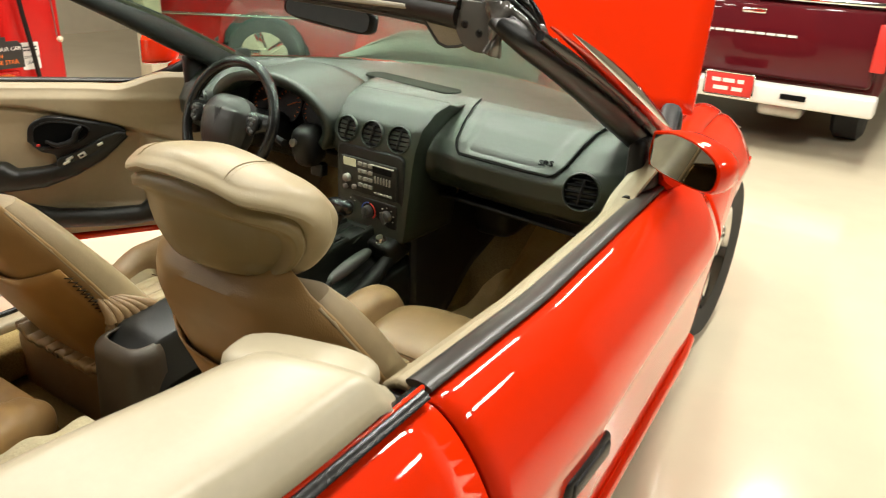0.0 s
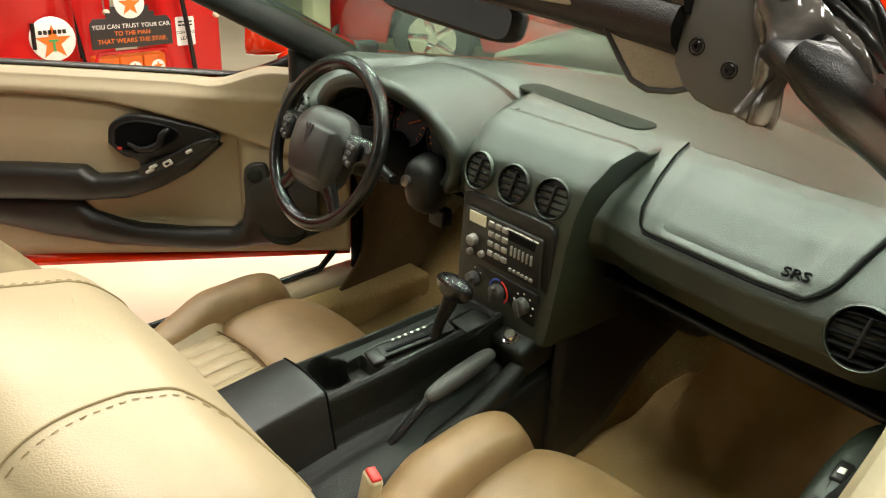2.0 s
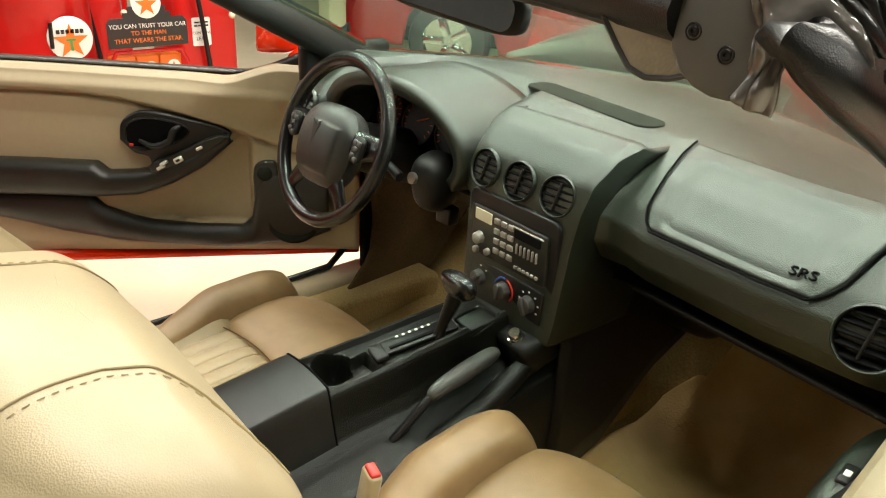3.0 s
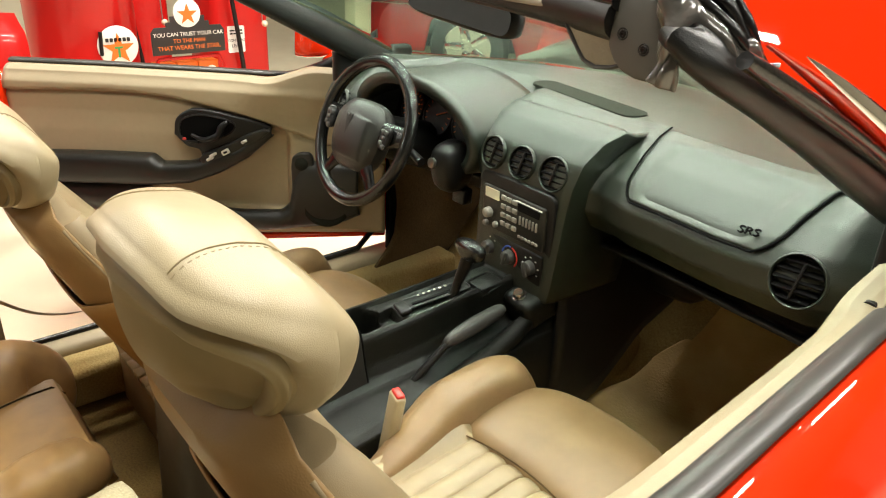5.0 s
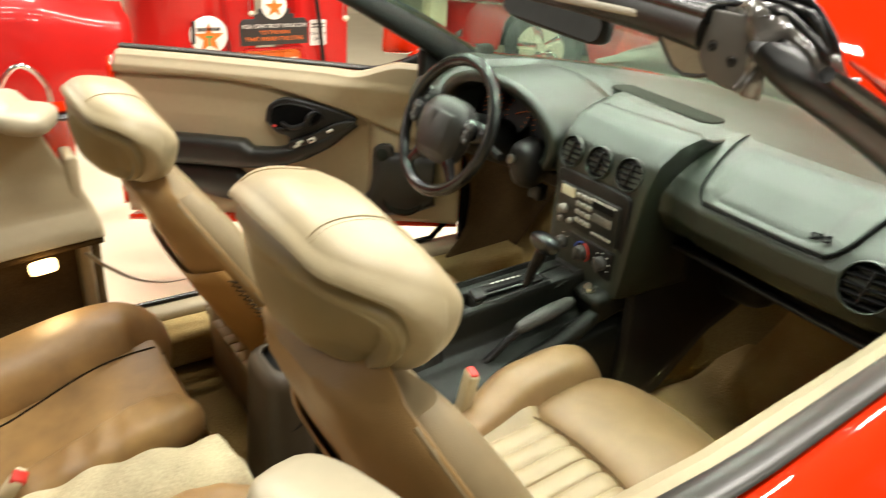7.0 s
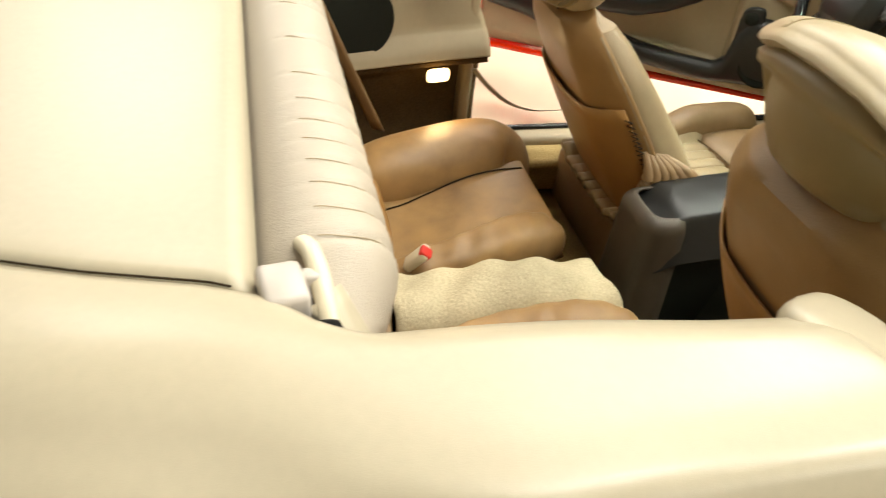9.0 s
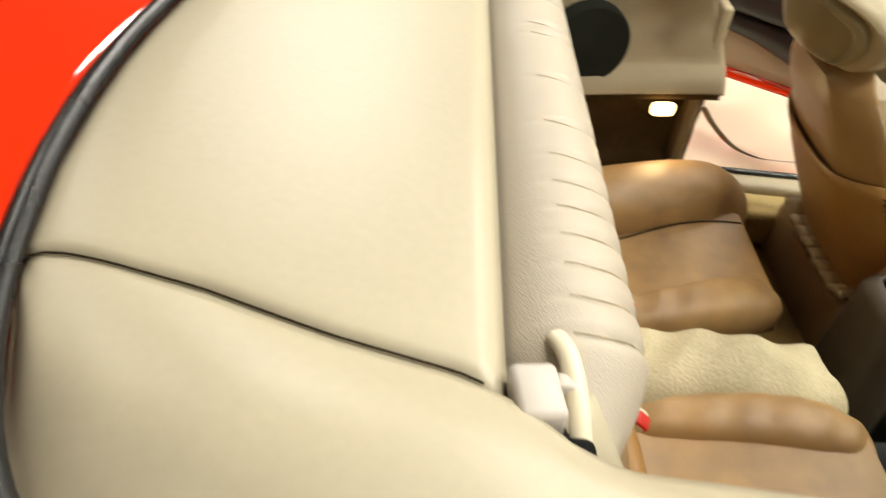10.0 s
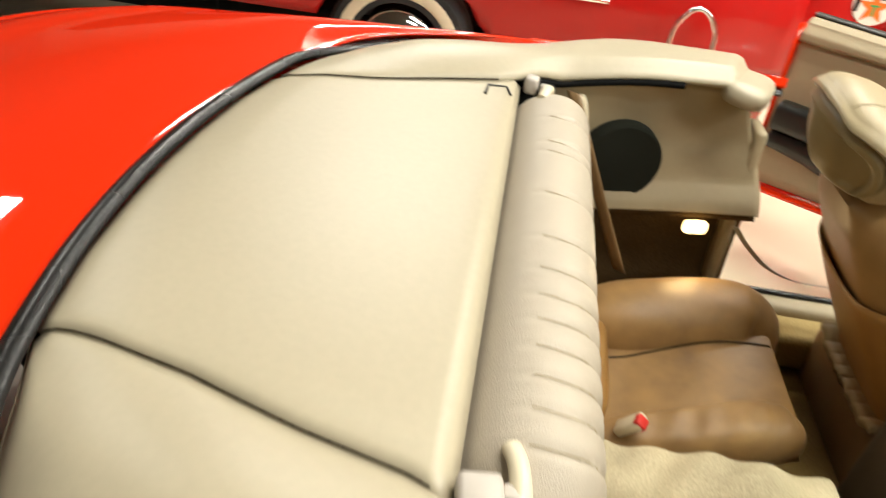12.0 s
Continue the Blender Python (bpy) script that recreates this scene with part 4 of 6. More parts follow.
part("instrument_hood", grid(hood, 44, 10), DASH, dash, "arched hood over the instruments", thick=0.028)
part("instrument_panel", slab([(0.235 * math.cos(radians(a)), 0.13 * math.sin(radians(a))) for a in range(-30, 211, 8)], 0.01, frame_of((-0.365, 2.00, 0.83), (1, 0, 0), (0, 0.35, 1))), BLACK_DEEP, dash, "unlit black instrument panel")
for gx, gr in ((-0.47, 0.045), (-0.365, 0.055), (-0.255, 0.05), (-0.20, 0.03)):
    gm = frame_of((gx, 1.982, 0.855), (1, 0, 0), (0, 0.35, 1))
    dial = part("dial", lathe([(gr, 0.0), (gr, 0.006), (gr * 0.93, 0.006), (gr * 0.9, 0.002), (0.0, 0.002)], 28, gm), BLACK, dash, "black dial with orange marks")
    part("needle", join(rbox(gr * 0.7, 0.003, 0.002, 0, gm @ Matrix.Rotation(0.4, 4, "Z") @ Matrix.Translation((gr * 0.3, 0, 0.006))), *[rbox(gr * 0.14, 0.0025, 0.001, 0, gm @ Matrix.Rotation(radians(a), 4, "Z") @ Matrix.Translation((gr * 0.8, 0, 0.004))) for a in range(-40, 221, 20)]), PRINT_ORANGE, dial, "orange needle and marks")


# centre stack
def stack(u, v):
    """Front face of the stack, wrapping to both sides."""
    w = table([(0, 0.155), (0.25, 0.135), (0.55, 0.122), (1, 0.108)], v)
    cx = 0.050 + 0.012 * (1 - v)
    prof = [(1.99, 0.945), (1.935, 0.926), (1.893, 0.885), (1.880, 0.84), (1.876, 0.78), (1.872, 0.70), (1.868, 0.62), (1.866, 0.58)]
    k = v * (len(prof) - 1)
    i = min(int(k), len(prof) - 2)
    y, z = (lerp(a, b, k - i) for a, b in zip(prof[i], prof[i + 1]))
    a = lerp(-1, 1, u)
    side = smooth(0.70, 1.0, abs(a))
    x = cx + (a / 0.78 if abs(a) < 0.78 else math.copysign(1 + (abs(a) - 0.78) * 0.35, a)) * w
    return (x, y + 0.20 * max(0, abs(a) - 0.78) / 0.22 + 0.012 * side, z)


part("centre_fascia", grid(stack, 50, 40), DASH, dash, "dark moulded centre fascia", thick=0.012)
face = frame_of((0.049, 1.862, 0.0), (1, 0, 0), (0, 0.06, 1))


def vent(parent, m, r):
    v = part("air_vent", join(lathe([(r * 1.09, -0.006), (r * 1.07, 0.000), (r * 1.03, 0.0018), (r * 0.98, 0.000), (r * 0.95, -0.02)], 32, m),), DASH, parent, "round black air vent")
    part("barrel", lathe([(r * 0.95, 0.0), (r * 0.93, -0.025), (0.0, -0.026)], 28, m), BLACK_DEEP, v, "dark vent barrel")
    sl = []
    for k in (-2, -1, 0, 1, 2):
        h = math.sqrt(max(0.05, 1 - (k * 0.36) ** 2)) * r * 0.92
        sl.append(rbox(h * 2, 0.004, 0.014, 0.001, m @ Matrix.Translation((0, k * 0.36 * r, -0.008)) @ Matrix.Rotation(radians(25), 4, "X")))
    for s in sl:
        part("slat", s, BLACK_DEEP, v, smooth=False)
    part("tab", rbox(0.0045, r * 1.45, 0.010, 0.002, m @ Matrix.Translation((0, 0, -0.003)) @ Matrix.Rotation(radians(-8), 4, "Z")), BLACK, v, "upright louvre tab")
    return v


for vx in (-0.040, 0.048, 0.137):
    vent(dash, frame_of((vx, 1.868 + 0.02 * abs(vx - 0.048), 0.862), (1, 0.08 * (vx - 0.048) / 0.09, 0), (0, 0.25, 1)), 0.034)
vent(dash, frame_of((0.652, 1.876, 0.835), (1, 0.12, 0), (0, 0.28, 1)), 0.042)
vent(dash, frame_of((-0.635, 1.856, 0.852), (1, -0.12, 0), (0, 0.28, 1)), 0.034)

bez = part("radio_bezel", slab(rounded(0.232, 0.218, 0.02), 0.010, frame_of((0.048, 1.873, 0.713), (1, -0.04, 0), (0, -0.03, 1)), 0.004), BLACK, dash, "black bezel round radio and heater controls")
rf = frame_of((0.048, 1.8615, 0.742), (1, -0.04, 0), (0, -0.03, 1))
part("radio", slab(rounded(0.196, 0.098, 0.006), 0.006, rf, 0.002), ARM, bez, "grey radio with pale display and rows of buttons")
hf = frame_of((0.048, 1.8625, 0.648), (1, -0.04, 0), (0, -0.03, 1))
part("heater_panel", slab(rounded(0.196, 0.070, 0.006), 0.005, hf, 0.002), BLACK, bez, "black heater panel with three knobs")
part("display", slab(rounded(0.045, 0.022, 0.002), 0.002, rf @ Matrix.Translation((-0.066, 0.034, 0.006))), SCREEN, bez, "pale radio display")
part("cassette_slot", slab(rounded(0.065, 0.016, 0.002), 0.002, rf @ Matrix.Translation((0.05, 0.030, 0.006))), BLACK_DEEP, bez, "dark cassette slot")
random.seed(4)
for bx, by in [(x, y) for x in (-0.028, -0.010, 0.008) for y in (0.036, 0.016, -0.004, -0.024)]:
    part("radio_button", rbox(0.014, 0.011, 0.006, 0.0015, rf @ Matrix.Translation((bx, by, 0.007))), BUTTON, bez)
for k in range(6):
    part("slider", rbox(0.0035, 0.020, 0.006, 0.001, rf @ Matrix.Translation((0.026 + k * 0.010, 0.002, 0.007))), BUTTON, bez)
    part("small_button", rbox(0.007, 0.006, 0.005, 0.001, rf @ Matrix.Translation((0.026 + k * 0.0105, -0.036, 0.007))), BUTTON, bez)
for kx, ky in ((-0.074, -0.012), (-0.050, -0.034), (-0.082, -0.04)):
    part("radio_knob", lathe([(0.012, 0), (0.011, 0.012), (0.009, 0.014), (0, 0.014)], 18, rf @ Matrix.Translation((kx, ky, 0.006)) @ Matrix.Scale(1.0 if ky > -0.02 else 0.6, 4)), BUTTON, bez)
part("radio_print", bars([[3, 2, 2, 4, 2]], 0.08, 0.003, 0.01, rf @ Matrix.Translation((0.05, 0.042, 0.0065))), WHITE, bez)
for n, kx in enumerate((-0.066, 0.0, 0.066)):
    part("heater_knob", join(lathe([(0.0165, 0), (0.015, 0.014), (0.012, 0.016), (0, 0.016)], 24, hf @ Matrix.Translation((kx, 0.0, 0.005))), rbox(0.008, 0.034, 0.008, 0.002, hf @ Matrix.Translation((kx, 0, 0.022)) @ Matrix.Rotation(-0.7 + n * 0.5, 4, "Z"))), GREY, bez, "grey turning knob")
    if n == 1:
        part("blue_arc", tube([hf @ Vector((kx + 0.024 * math.cos(radians(a)), 0.024 * math.sin(radians(a)), 0.005)) for a in range(85, 200, 12)], 0.0022, 5), PRINT_BLUE, bez, "blue temperature arc")
        part("red_arc", tube([hf @ Vector((kx + 0.024 * math.cos(radians(a)), 0.024 * math.sin(radians(a)), 0.005)) for a in range(-45, 80, 12)], 0.0022, 5), PRINT_RED, bez, "red temperature arc")
    else:
        part("knob_marks", join(*[rbox(0.004, 0.0025, 0.001, 0, hf @ Matrix.Translation((kx + 0.024 * math.cos(radians(a)), 0.024 * math.sin(radians(a)), 0.0055))) for a in range(-30, 211, 40)]), WHITE, bez)

# speaker grille and airbag lid on the dash
part("dash_grille", slab(rounded(0.375, 0.070, 0.03), 0.006, frame_of((-0.022, 2.140, 0.9495), (0.367, -0.073, 0.003), (0.1, 0.9, 0.006)), 0.002), GRILLE, dash, "dark perforated speaker grille")


def lid(u, v):
    x = lerp(lerp(0.262, 0.285, v), lerp(0.640, 0.585, v), u)
    mid = lerp(0.451, 0.435, v)
    x = mid + (x - mid) * (1 - 0.14 * (1 - math.sqrt(1 - min(1, max(0, v - 0.66) / 0.34) ** 2 * 0.999)))
    e = dash_edge(x)
    prof = [(e + 0.115, 0.957), (e + 0.07, 0.946), (e + 0.02, 0.917), (e - 0.024, 0.879), (e - 0.043, 0.852)]
    k = v * (len(prof) - 1)
    i = min(int(k), len(prof) - 2)
    y, z = (lerp(a, b, k - i) for a, b in zip(prof[i], prof[i + 1]))
    inset = smooth(0.10, 0.17, min(u, 1 - u)) * smooth(0.18, 0.30, v) * smooth(0.95, 0.85, v)
    return (x, y + 0.004 * inset, z - 0.004 * inset + 0.001)


lid_ob = part("airbag_lid", grid(lid, 40, 26), DASH, dash, "grey-green airbag lid with moulded letters", thick=0.006)
part("lid_gap", tube([Vector(lid(0, k / 24)) + Vector((-0.002, 0, 0.001)) for k in range(24)] + [Vector(lid(k / 16, 1)) + Vector((0, -0.003, -0.002)) for k in range(17)] + [Vector(lid(1, 1 - k / 24)) + Vector((0.002, 0, 0.001)) for k in range(1, 25)], 0.0019, 6), INK, lid_ob, "dark gap round the lid")
a0, a1, a2 = Vector(lid(0.80, 0.84)), Vector(lid(0.90, 0.84)), Vector(lid(0.80, 0.66))
part("letters", words("SRS", 0.020, frame_of((a0 + a1) / 2 + (a1 - a0).cross(a2 - a0).normalized() * 0.003 + (a2 - a0) * 0.25, a1 - a0, a2 - a0) @ Matrix.Diagonal((1.35, 1, 1, 1)), 0.0015), INK, lid_ob, "dark moulded letters")

# ---------------------------------------------------------------- steering wheel
WM = Matrix.Translation((-0.395, 1.77, 0.84)) @ Matrix.Rotation(radians(90 - 22), 4, "X") @ Matrix.Rotation(0, 4, "Z")
ring = [WM @ Vector((0.172 * math.cos(k * 2 * math.pi / 64), 0.172 * math.sin(k * 2 * math.pi / 64), 0)) for k in range(65)]


def rim_f(u, v):
    a, b = u * 2 * math.pi, v * 2 * math.pi
    return WM @ Vector(((0.172 + 0.0165 * math.cos(b)) * math.cos(a), (0.172 + 0.0165 * math.cos(b)) * math.sin(a), 0.015 * math.sin(b)))


sw_bm = grid(rim_f, 72, 14, True)
bmesh.ops.remove_doubles(sw_bm, verts=sw_bm.verts, dist=1e-5)
sw = part("steering_wheel", sw_bm, WHEEL_SKIN, car, "black leather-wrapped four-spoke steering wheel")
def pad_shape(p):
    """A shield: wide at the top, drawn in below, with a raised middle panel."""
    face = smooth(0.0, 0.03, p.z)
    inner = smooth(0.066, 0.060, abs(p.x)) * smooth(-0.062, -0.056, p.y) * smooth(0.046, 0.040, p.y)
    return Vector((p.x * (1 - 0.16 * smooth(0.0, -0.085, p.y)), p.y - 0.012 * (p.x / 0.09) ** 2 * smooth(0.02, 0.07, p.y), p.z + face * (0.0030 * inner - 0.014 * (p.x / 0.09) ** 2 - 0.010 * (p.y / 0.08) ** 2)))


part("airbag_pad", pillow(0.188, 0.172, 0.084, 0.50, WM @ Matrix.Translation((0, -0.013, 0.006)), 120, pad_shape), PAD, sw, "dark grey airbag pad with an arrowhead emblem")
part("emblem", slab([(0, -0.030), (0.008, 0.004), (0.013, 0.024), (0.004, 0.014), (0, 0.024), (-0.004, 0.014), (-0.013, 0.024), (-0.008, 0.004)], 0.0015, WM @ Matrix.Translation((0, 0.008, 0.0495))), BLACK, sw, "moulded arrowhead emblem")
part("pad_crease", tube([WM @ Vector((0, y, 0.0498 - 0.010 * ((y + 0.013) / 0.08) ** 2)) for y in (-0.022, -0.035, -0.048, -0.058)], 0.0008, 5), BLACK, sw)
for a, w in ((6, 0.036), (174, 0.036), (232, 0.026), (308, 0.026)):
    r = radians(a)
    part("spoke", tube([WM @ Vector((0.055 * math.cos(r), 0.055 * math.sin(r) - 0.006, 0.004)), WM @ Vector((0.095 * math.cos(r), 0.095 * math.sin(r) - 0.004, 0.006)), WM @ Vector((0.130 * math.cos(r), 0.130 * math.sin(r), 0.002)), WM @ Vector((0.168 * math.cos(r), 0.168 * math.sin(r), 0))], [w, w * 0.95, w * 0.72, w * 0.62], 14, flat=0.42, up=WM.to_3x3() @ Vector((0, 0, 1))), WHEEL_SKIN, sw)
for sg in (1, -1):
    pod = part("button_pod", pillow(0.036, 0.056, 0.014, 0.7, WM @ Matrix.Translation((sg * 0.117, 0.002, 0.020)) @ Matrix.Rotation(sg * -0.18, 4, "Z"), 24), BLACK, sw, "oval black button pod")
    for k, (bx, by) in enumerate(((-0.006, 0.017), (0.007, 0.015), (0.0, 0.003), (-0.005, -0.010), (0.006, -0.017))):
        part("wheel_button", rbox(0.012, 0.010, 0.006, 0.002, WM @ Matrix.Translation((sg * 0.117 + bx, by, 0.027)) @ Matrix.Rotation(sg * -0.18, 4, "Z")), GREY, pod, "grey control button")
part("column", tube([(-0.395, 1.79, 0.83), (-0.395, 2.00, 0.76)], [0.05, 0.065], 14), BLACK, sw, "black steering column shroud")
part("stalk", tube([(-0.35, 1.85, 0.81), (-0.24, 1.83, 0.79)], [0.008, 0.011], 8), BLACK, sw, "black column stalk")
ig = part("ignition_pod", pillow(0.085, 0.10, 0.125, 0.7, pose(-0.215, 1.905, 0.775, 10, 0, 8), 32), BLACK, dash, "rounded black ignition housing")
part("ignition", lathe([(0.012, 0), (0.012, 0.008), (0.008, 0.010), (0, 0.010)], 16, frame_of((-0.222, 1.852, 0.790), (1, 0, 0), (0, 0.2, 1))), STEEL, ig, "steel ignition lock")
# Black sheet stands for the shadow in the open space below the instruments.
part("knee_shade", grid(lambda u, v: (lerp(-0.70, -0.10, u), 1.97 + 0.14 * v, 0.755 - 0.10 * v), 16, 8), BLACK, dash, "black sheet for the shaded knee space below the dash", thick=0.012)
part("switch_box", rbox(0.045, 0.03, 0.04, 0.005, pose(-0.20, 1.93, 0.70)), BLACK, dash, "small black switch")
for px, pw in ((-0.40, 0.075), (-0.27, 0.05)):
    part("pedal", rbox(pw, 0.02, 0.06, 0.008, pose(px, 2.28, 0.36, -30, 0, 0)), BLACK, car, "black rubber pedal")

# ---------------------------------------------------------------- centre console
CONSOLE_LEFT = [(1.12, -0.135), (1.48, -0.111), (1.80, -0.048), (1.93, -0.035)]
CONSOLE_RIGHT = [(1.12, 0.000), (1.49, 0.019), (1.85, 0.067), (1.93, 0.075)]
CONSOLE_TOP = [(1.12, 0.50), (1.48, 0.552), (1.62, 0.572), (1.80, 0.603), (1.93, 0.615)]


def console_dent(x, y):
    """Depth of the hollows in the top: cup holder with its channel, coin tray, ash tray."""
    cup = 0.060 * smooth(1.06, 0.78, math.hypot((x + 0.044) / 0.042, (y - 1.530) / 0.040))
    channel = 0.022 * smooth(0.022, 0.017, abs(x + 0.022)) * smooth(1.535, 1.54, y) * smooth(1.602, 1.597, y)
    tray = 0.016 * smooth(0.026, 0.021, abs(x + 0.002)) * smooth(1.570, 1.576, y) * smooth(1.604, 1.600, y)
    ash = 0.014 * smooth(0.030, 0.024, abs(x - 0.030)) * smooth(1.768, 1.776, y) * smooth(1.842, 1.836, y)
    return max(cup, channel, tray, ash)


def console(u, v):
    y = lerp(1.17, 1.93, v)
    low = 0.22 * smooth(1.36, 1.26, y)
    top, xl, xr = table(CONSOLE_TOP, y), table(CONSOLE_LEFT, y), table(CONSOLE_RIGHT, y)
    sunk = 0.009 * smooth(1.486, 1.492, y) * smooth(1.86, 1.85, y)
    prof = [(xl - 0.035, 0.20), (xl - 0.022, 0.42), (xl - 0.006, top - 0.022), (xl, top - 0.005), (xl + 0.007, top), (xl + 0.012, top), (xl + 0.018, top - sunk)]
    prof += [(lerp(xl + 0.018, xr - 0.018, j / 8), top - sunk) for j in range(1, 9)]
    prof += [(xr - 0.012, top), (xr - 0.007, top), (xr, top - 0.006), (xr + 0.010, top - 0.060), (xr + 0.022, top - 0.086 - low), (xr + 0.040, top - 0.096 - low), (0.140, top - 0.102 - low), (0.156, top - 0.114 - low), (0.163, top - 0.15 - low), (0.166, 0.18)]
    k = u * (len(prof) - 1)
    i = min(int(k), len(prof) - 2)
    x, z = lerp(prof[i][0], prof[i + 1][0], k - i), lerp(prof[i][1], prof[i + 1][1], k - i)
    return (x, y, z - (console_dent(x, y) if z > top - 0.03 else 0))


cons = part("centre_console", grid(console, 120, 200), CONSOLE, car, "dark moulded centre console", thick=0.008)


def armrest(k, n=24):
    """Cross-section of the lid, from its rounded rear to the square front."""
    y = lerp(1.148, 1.483, k / n)
    top, xl, xr = table(CONSOLE_TOP, y), table(CONSOLE_LEFT, y), table(CONSOLE_RIGHT, y)
    f = 1 - 0.55 * smooth(0.18, 0.0, k / n) ** 1.6 - 0.02 * smooth(0.985, 1.0, k / n)
    up = 0.016 * f
    shape = spline([(xl - 0.016, 0, -0.075), (xl - 0.010, 0, -0.03), (xl - 0.004, 0, up - 0.010), (xl + 0.006, 0, up), (lerp(xl, xr, 0.5), 0, up + 0.005), (xr - 0.012, 0, up), (xr + 0.002, 0, up - 0.010), (xr + 0.014, 0, -0.045), (xr + 0.026, 0, -0.088)], 40)
    mid = lerp(xl, xr, 0.5)
    return [Vector((mid + (p.x - mid) * (0.90 + 0.10 * f), y, top + p.z - 0.035 * (1 - f))) for p in shape]


part("armrest_lid", loft([armrest(k) for k in range(25)]), LID_VINYL, cons, "padded black armrest lid")
part("lid_gap", tube([q + Vector((0, 0.002, 0)) for q in armrest(24)[4:]], 0.0022, 6), INK, cons, "dark gap ahead of the lid")


def console_rear(u, v):
    """Brown moulding round the rear of the console, rolled in under the lid."""
    th = math.pi * (1 + u)
    z = lerp(0.20, 0.485, min(1, v / 0.72))
    k = max(0.0, (v - 0.72) / 0.28) * math.pi / 2
    f = 1 - 0.30 * (1 - math.cos(k)) + 0.14 * (1 - (z - 0.20) / 0.285)
    x = math.copysign(abs(math.cos(th)) ** 0.5, math.cos(th)) * 0.082 * f
    y = -abs(math.sin(th)) ** 0.5 * 0.085 * f
    return (-0.062 + x, 1.195 + y, z + 0.034 * math.sin(k))


part("console_back", grid(console_rear, 48, 40), CONSOLE_BROWN, cons, "dark brown rounded console back", thick=0.006)
# Two pale lengths of the lip give its bright highlights by colour.
for a, b in ((-0.102, -0.052), (-0.046, -0.004)):
    part("cup_rim", tube([(lerp(a, b, k / 6), 1.4905 - 0.003 * math.sin(k / 6 * 3.14) + 0.03 * max(0, -0.07 - lerp(a, b, k / 6)), 0.5575) for k in range(7)], 0.0042, 8), BUTTON, cons, "pale cup holder lip with highlights put into its colour")
part("tray_hatch", rbox(0.046, 0.026, 0.012, 0.004, pose(-0.006, 1.606, 0.574, 12, 0, -14)), BLACK, cons, "small ribbed hatch behind the selector")
sp = part("shift_plate", rbox(0.040, 0.150, 0.006, 0.002, pose(-0.002, 1.692, 0.5795, 9.5, 0, -14)), BLACK, cons, "black gear selector plate")
part("shift_slot", rbox(0.008, 0.118, 0.003, 0.001, pose(0.004, 1.690, 0.5835, 9.5, 0, -14)), BLACK_DEEP, sp)
part("gear_marks", bars([[2], [2], [2], [2], [2], [2]], 0.0065, 0.0055, 0.013, pose(-0.001, 1.722, 0.5895, 9.5, 0, -14) @ Matrix.Translation((-0.010, 0, 0))), WHITE, sp, "white gear marks")
part("selector_edge", tube([pose(-0.002, 1.692, 0.5835, 9.5, 0, -14) @ Vector((x, y, 0)) for x, y in rounded(0.040, 0.150, 0.008) + [rounded(0.040, 0.150, 0.008)[0]]], 0.0012, 5), GREY, sp, "raised selector edge")
sh = part("shift_lever", tube(spline([(0.022, 1.722, 0.580), (0.026, 1.728, 0.612), (0.036, 1.736, 0.650), (0.044, 1.740, 0.680)], 12), [0.013, 0.011, 0.010, 0.010, 0.010, 0.011, 0.012, 0.013, 0.014, 0.015, 0.015, 0.015, 0.015], 12), BLACK, cons, "black automatic shift lever")
part("shift_knob", pillow(0.088, 0.040, 0.044, 0.72, pose(0.047, 1.738, 0.694, 0, 5, -6), 36, lambda q: Vector((q.x, q.y * (1 - 0.25 * smooth(0.0, -0.044, q.x)), q.z * (1 - 0.25 * smooth(0.0, -0.044, q.x)) + 0.004 * smooth(0.0, 0.04, q.x)))), WHEEL_SKIN, sh, "black T-shaped shift knob")
part("ash_tray", rbox(0.050, 0.058, 0.006, 0.003, pose(0.032, 1.806, 0.593, 12, 0, -8)), CONSOLE, cons, "dark ash tray lid")
lp = part("lighter_panel", rbox(0.094, 0.090, 0.070, 0.018, pose(0.112, 1.868, 0.556, 18, 0, -6), 4), CONSOLE, cons, "dark corner panel with a lighter")
part("lighter", lathe([(0.017, 0), (0.0165, 0.004), (0.013, 0.005), (0.0125, 0.012), (0.0105, 0.016), (0, 0.016)], 20, frame_of((0.108, 1.838, 0.580), (1, 0, 0), (0, 1, 0.55))), CHROME, lp, "chrome lighter knob")
hb = part("parking_brake", tube(spline([(0.090, 1.565, 0.462), (0.094, 1.61, 0.498), (0.098, 1.655, 0.533)], 8), 0.008, 10), BLACK, cons, "dark parking brake lever")
part("grip", padded_roll([(0.097, 1.638, 0.528), (0.098, 1.69, 0.540), (0.098, 1.75, 0.551), (0.098, 1.802, 0.560)], [(0, 0.014), (0.5, 0.017), (1, 0.015)], [(0, 0.015), (0.5, 0.018), (1, 0.014)], 0.9), GREY, hb, "worn dark grey grip")
part("grip_fairing", padded_roll([(0.136, 1.60, 0.462), (0.140, 1.70, 0.482), (0.140, 1.80, 0.520), (0.136, 1.86, 0.545)], [(0, 0.018), (0.6, 0.022), (1, 0.015)], [(0, 0.014), (0.5, 0.022), (1, 0.016)], 0.85), CONSOLE, hb, "moulded ridge beside the grip")
part("lever_slot", slab(rounded(0.024, 0.120, 0.010), 0.003, pose(0.088, 1.545, 0.4585, 7, 0, -8)), INK, hb, "dark slot for the lever")


def foot_z(x, y):
    """Height of the carpet in the right footwell: floor, toe board and the flank of the tunnel."""
    toe_rise = 0.46 * max(0.0, (y - 2.20) / 0.50) ** 1.4
    return 0.188 + toe_rise + 0.150 * smooth(0.24, 0.05, x) * smooth(1.60, 1.80, y)


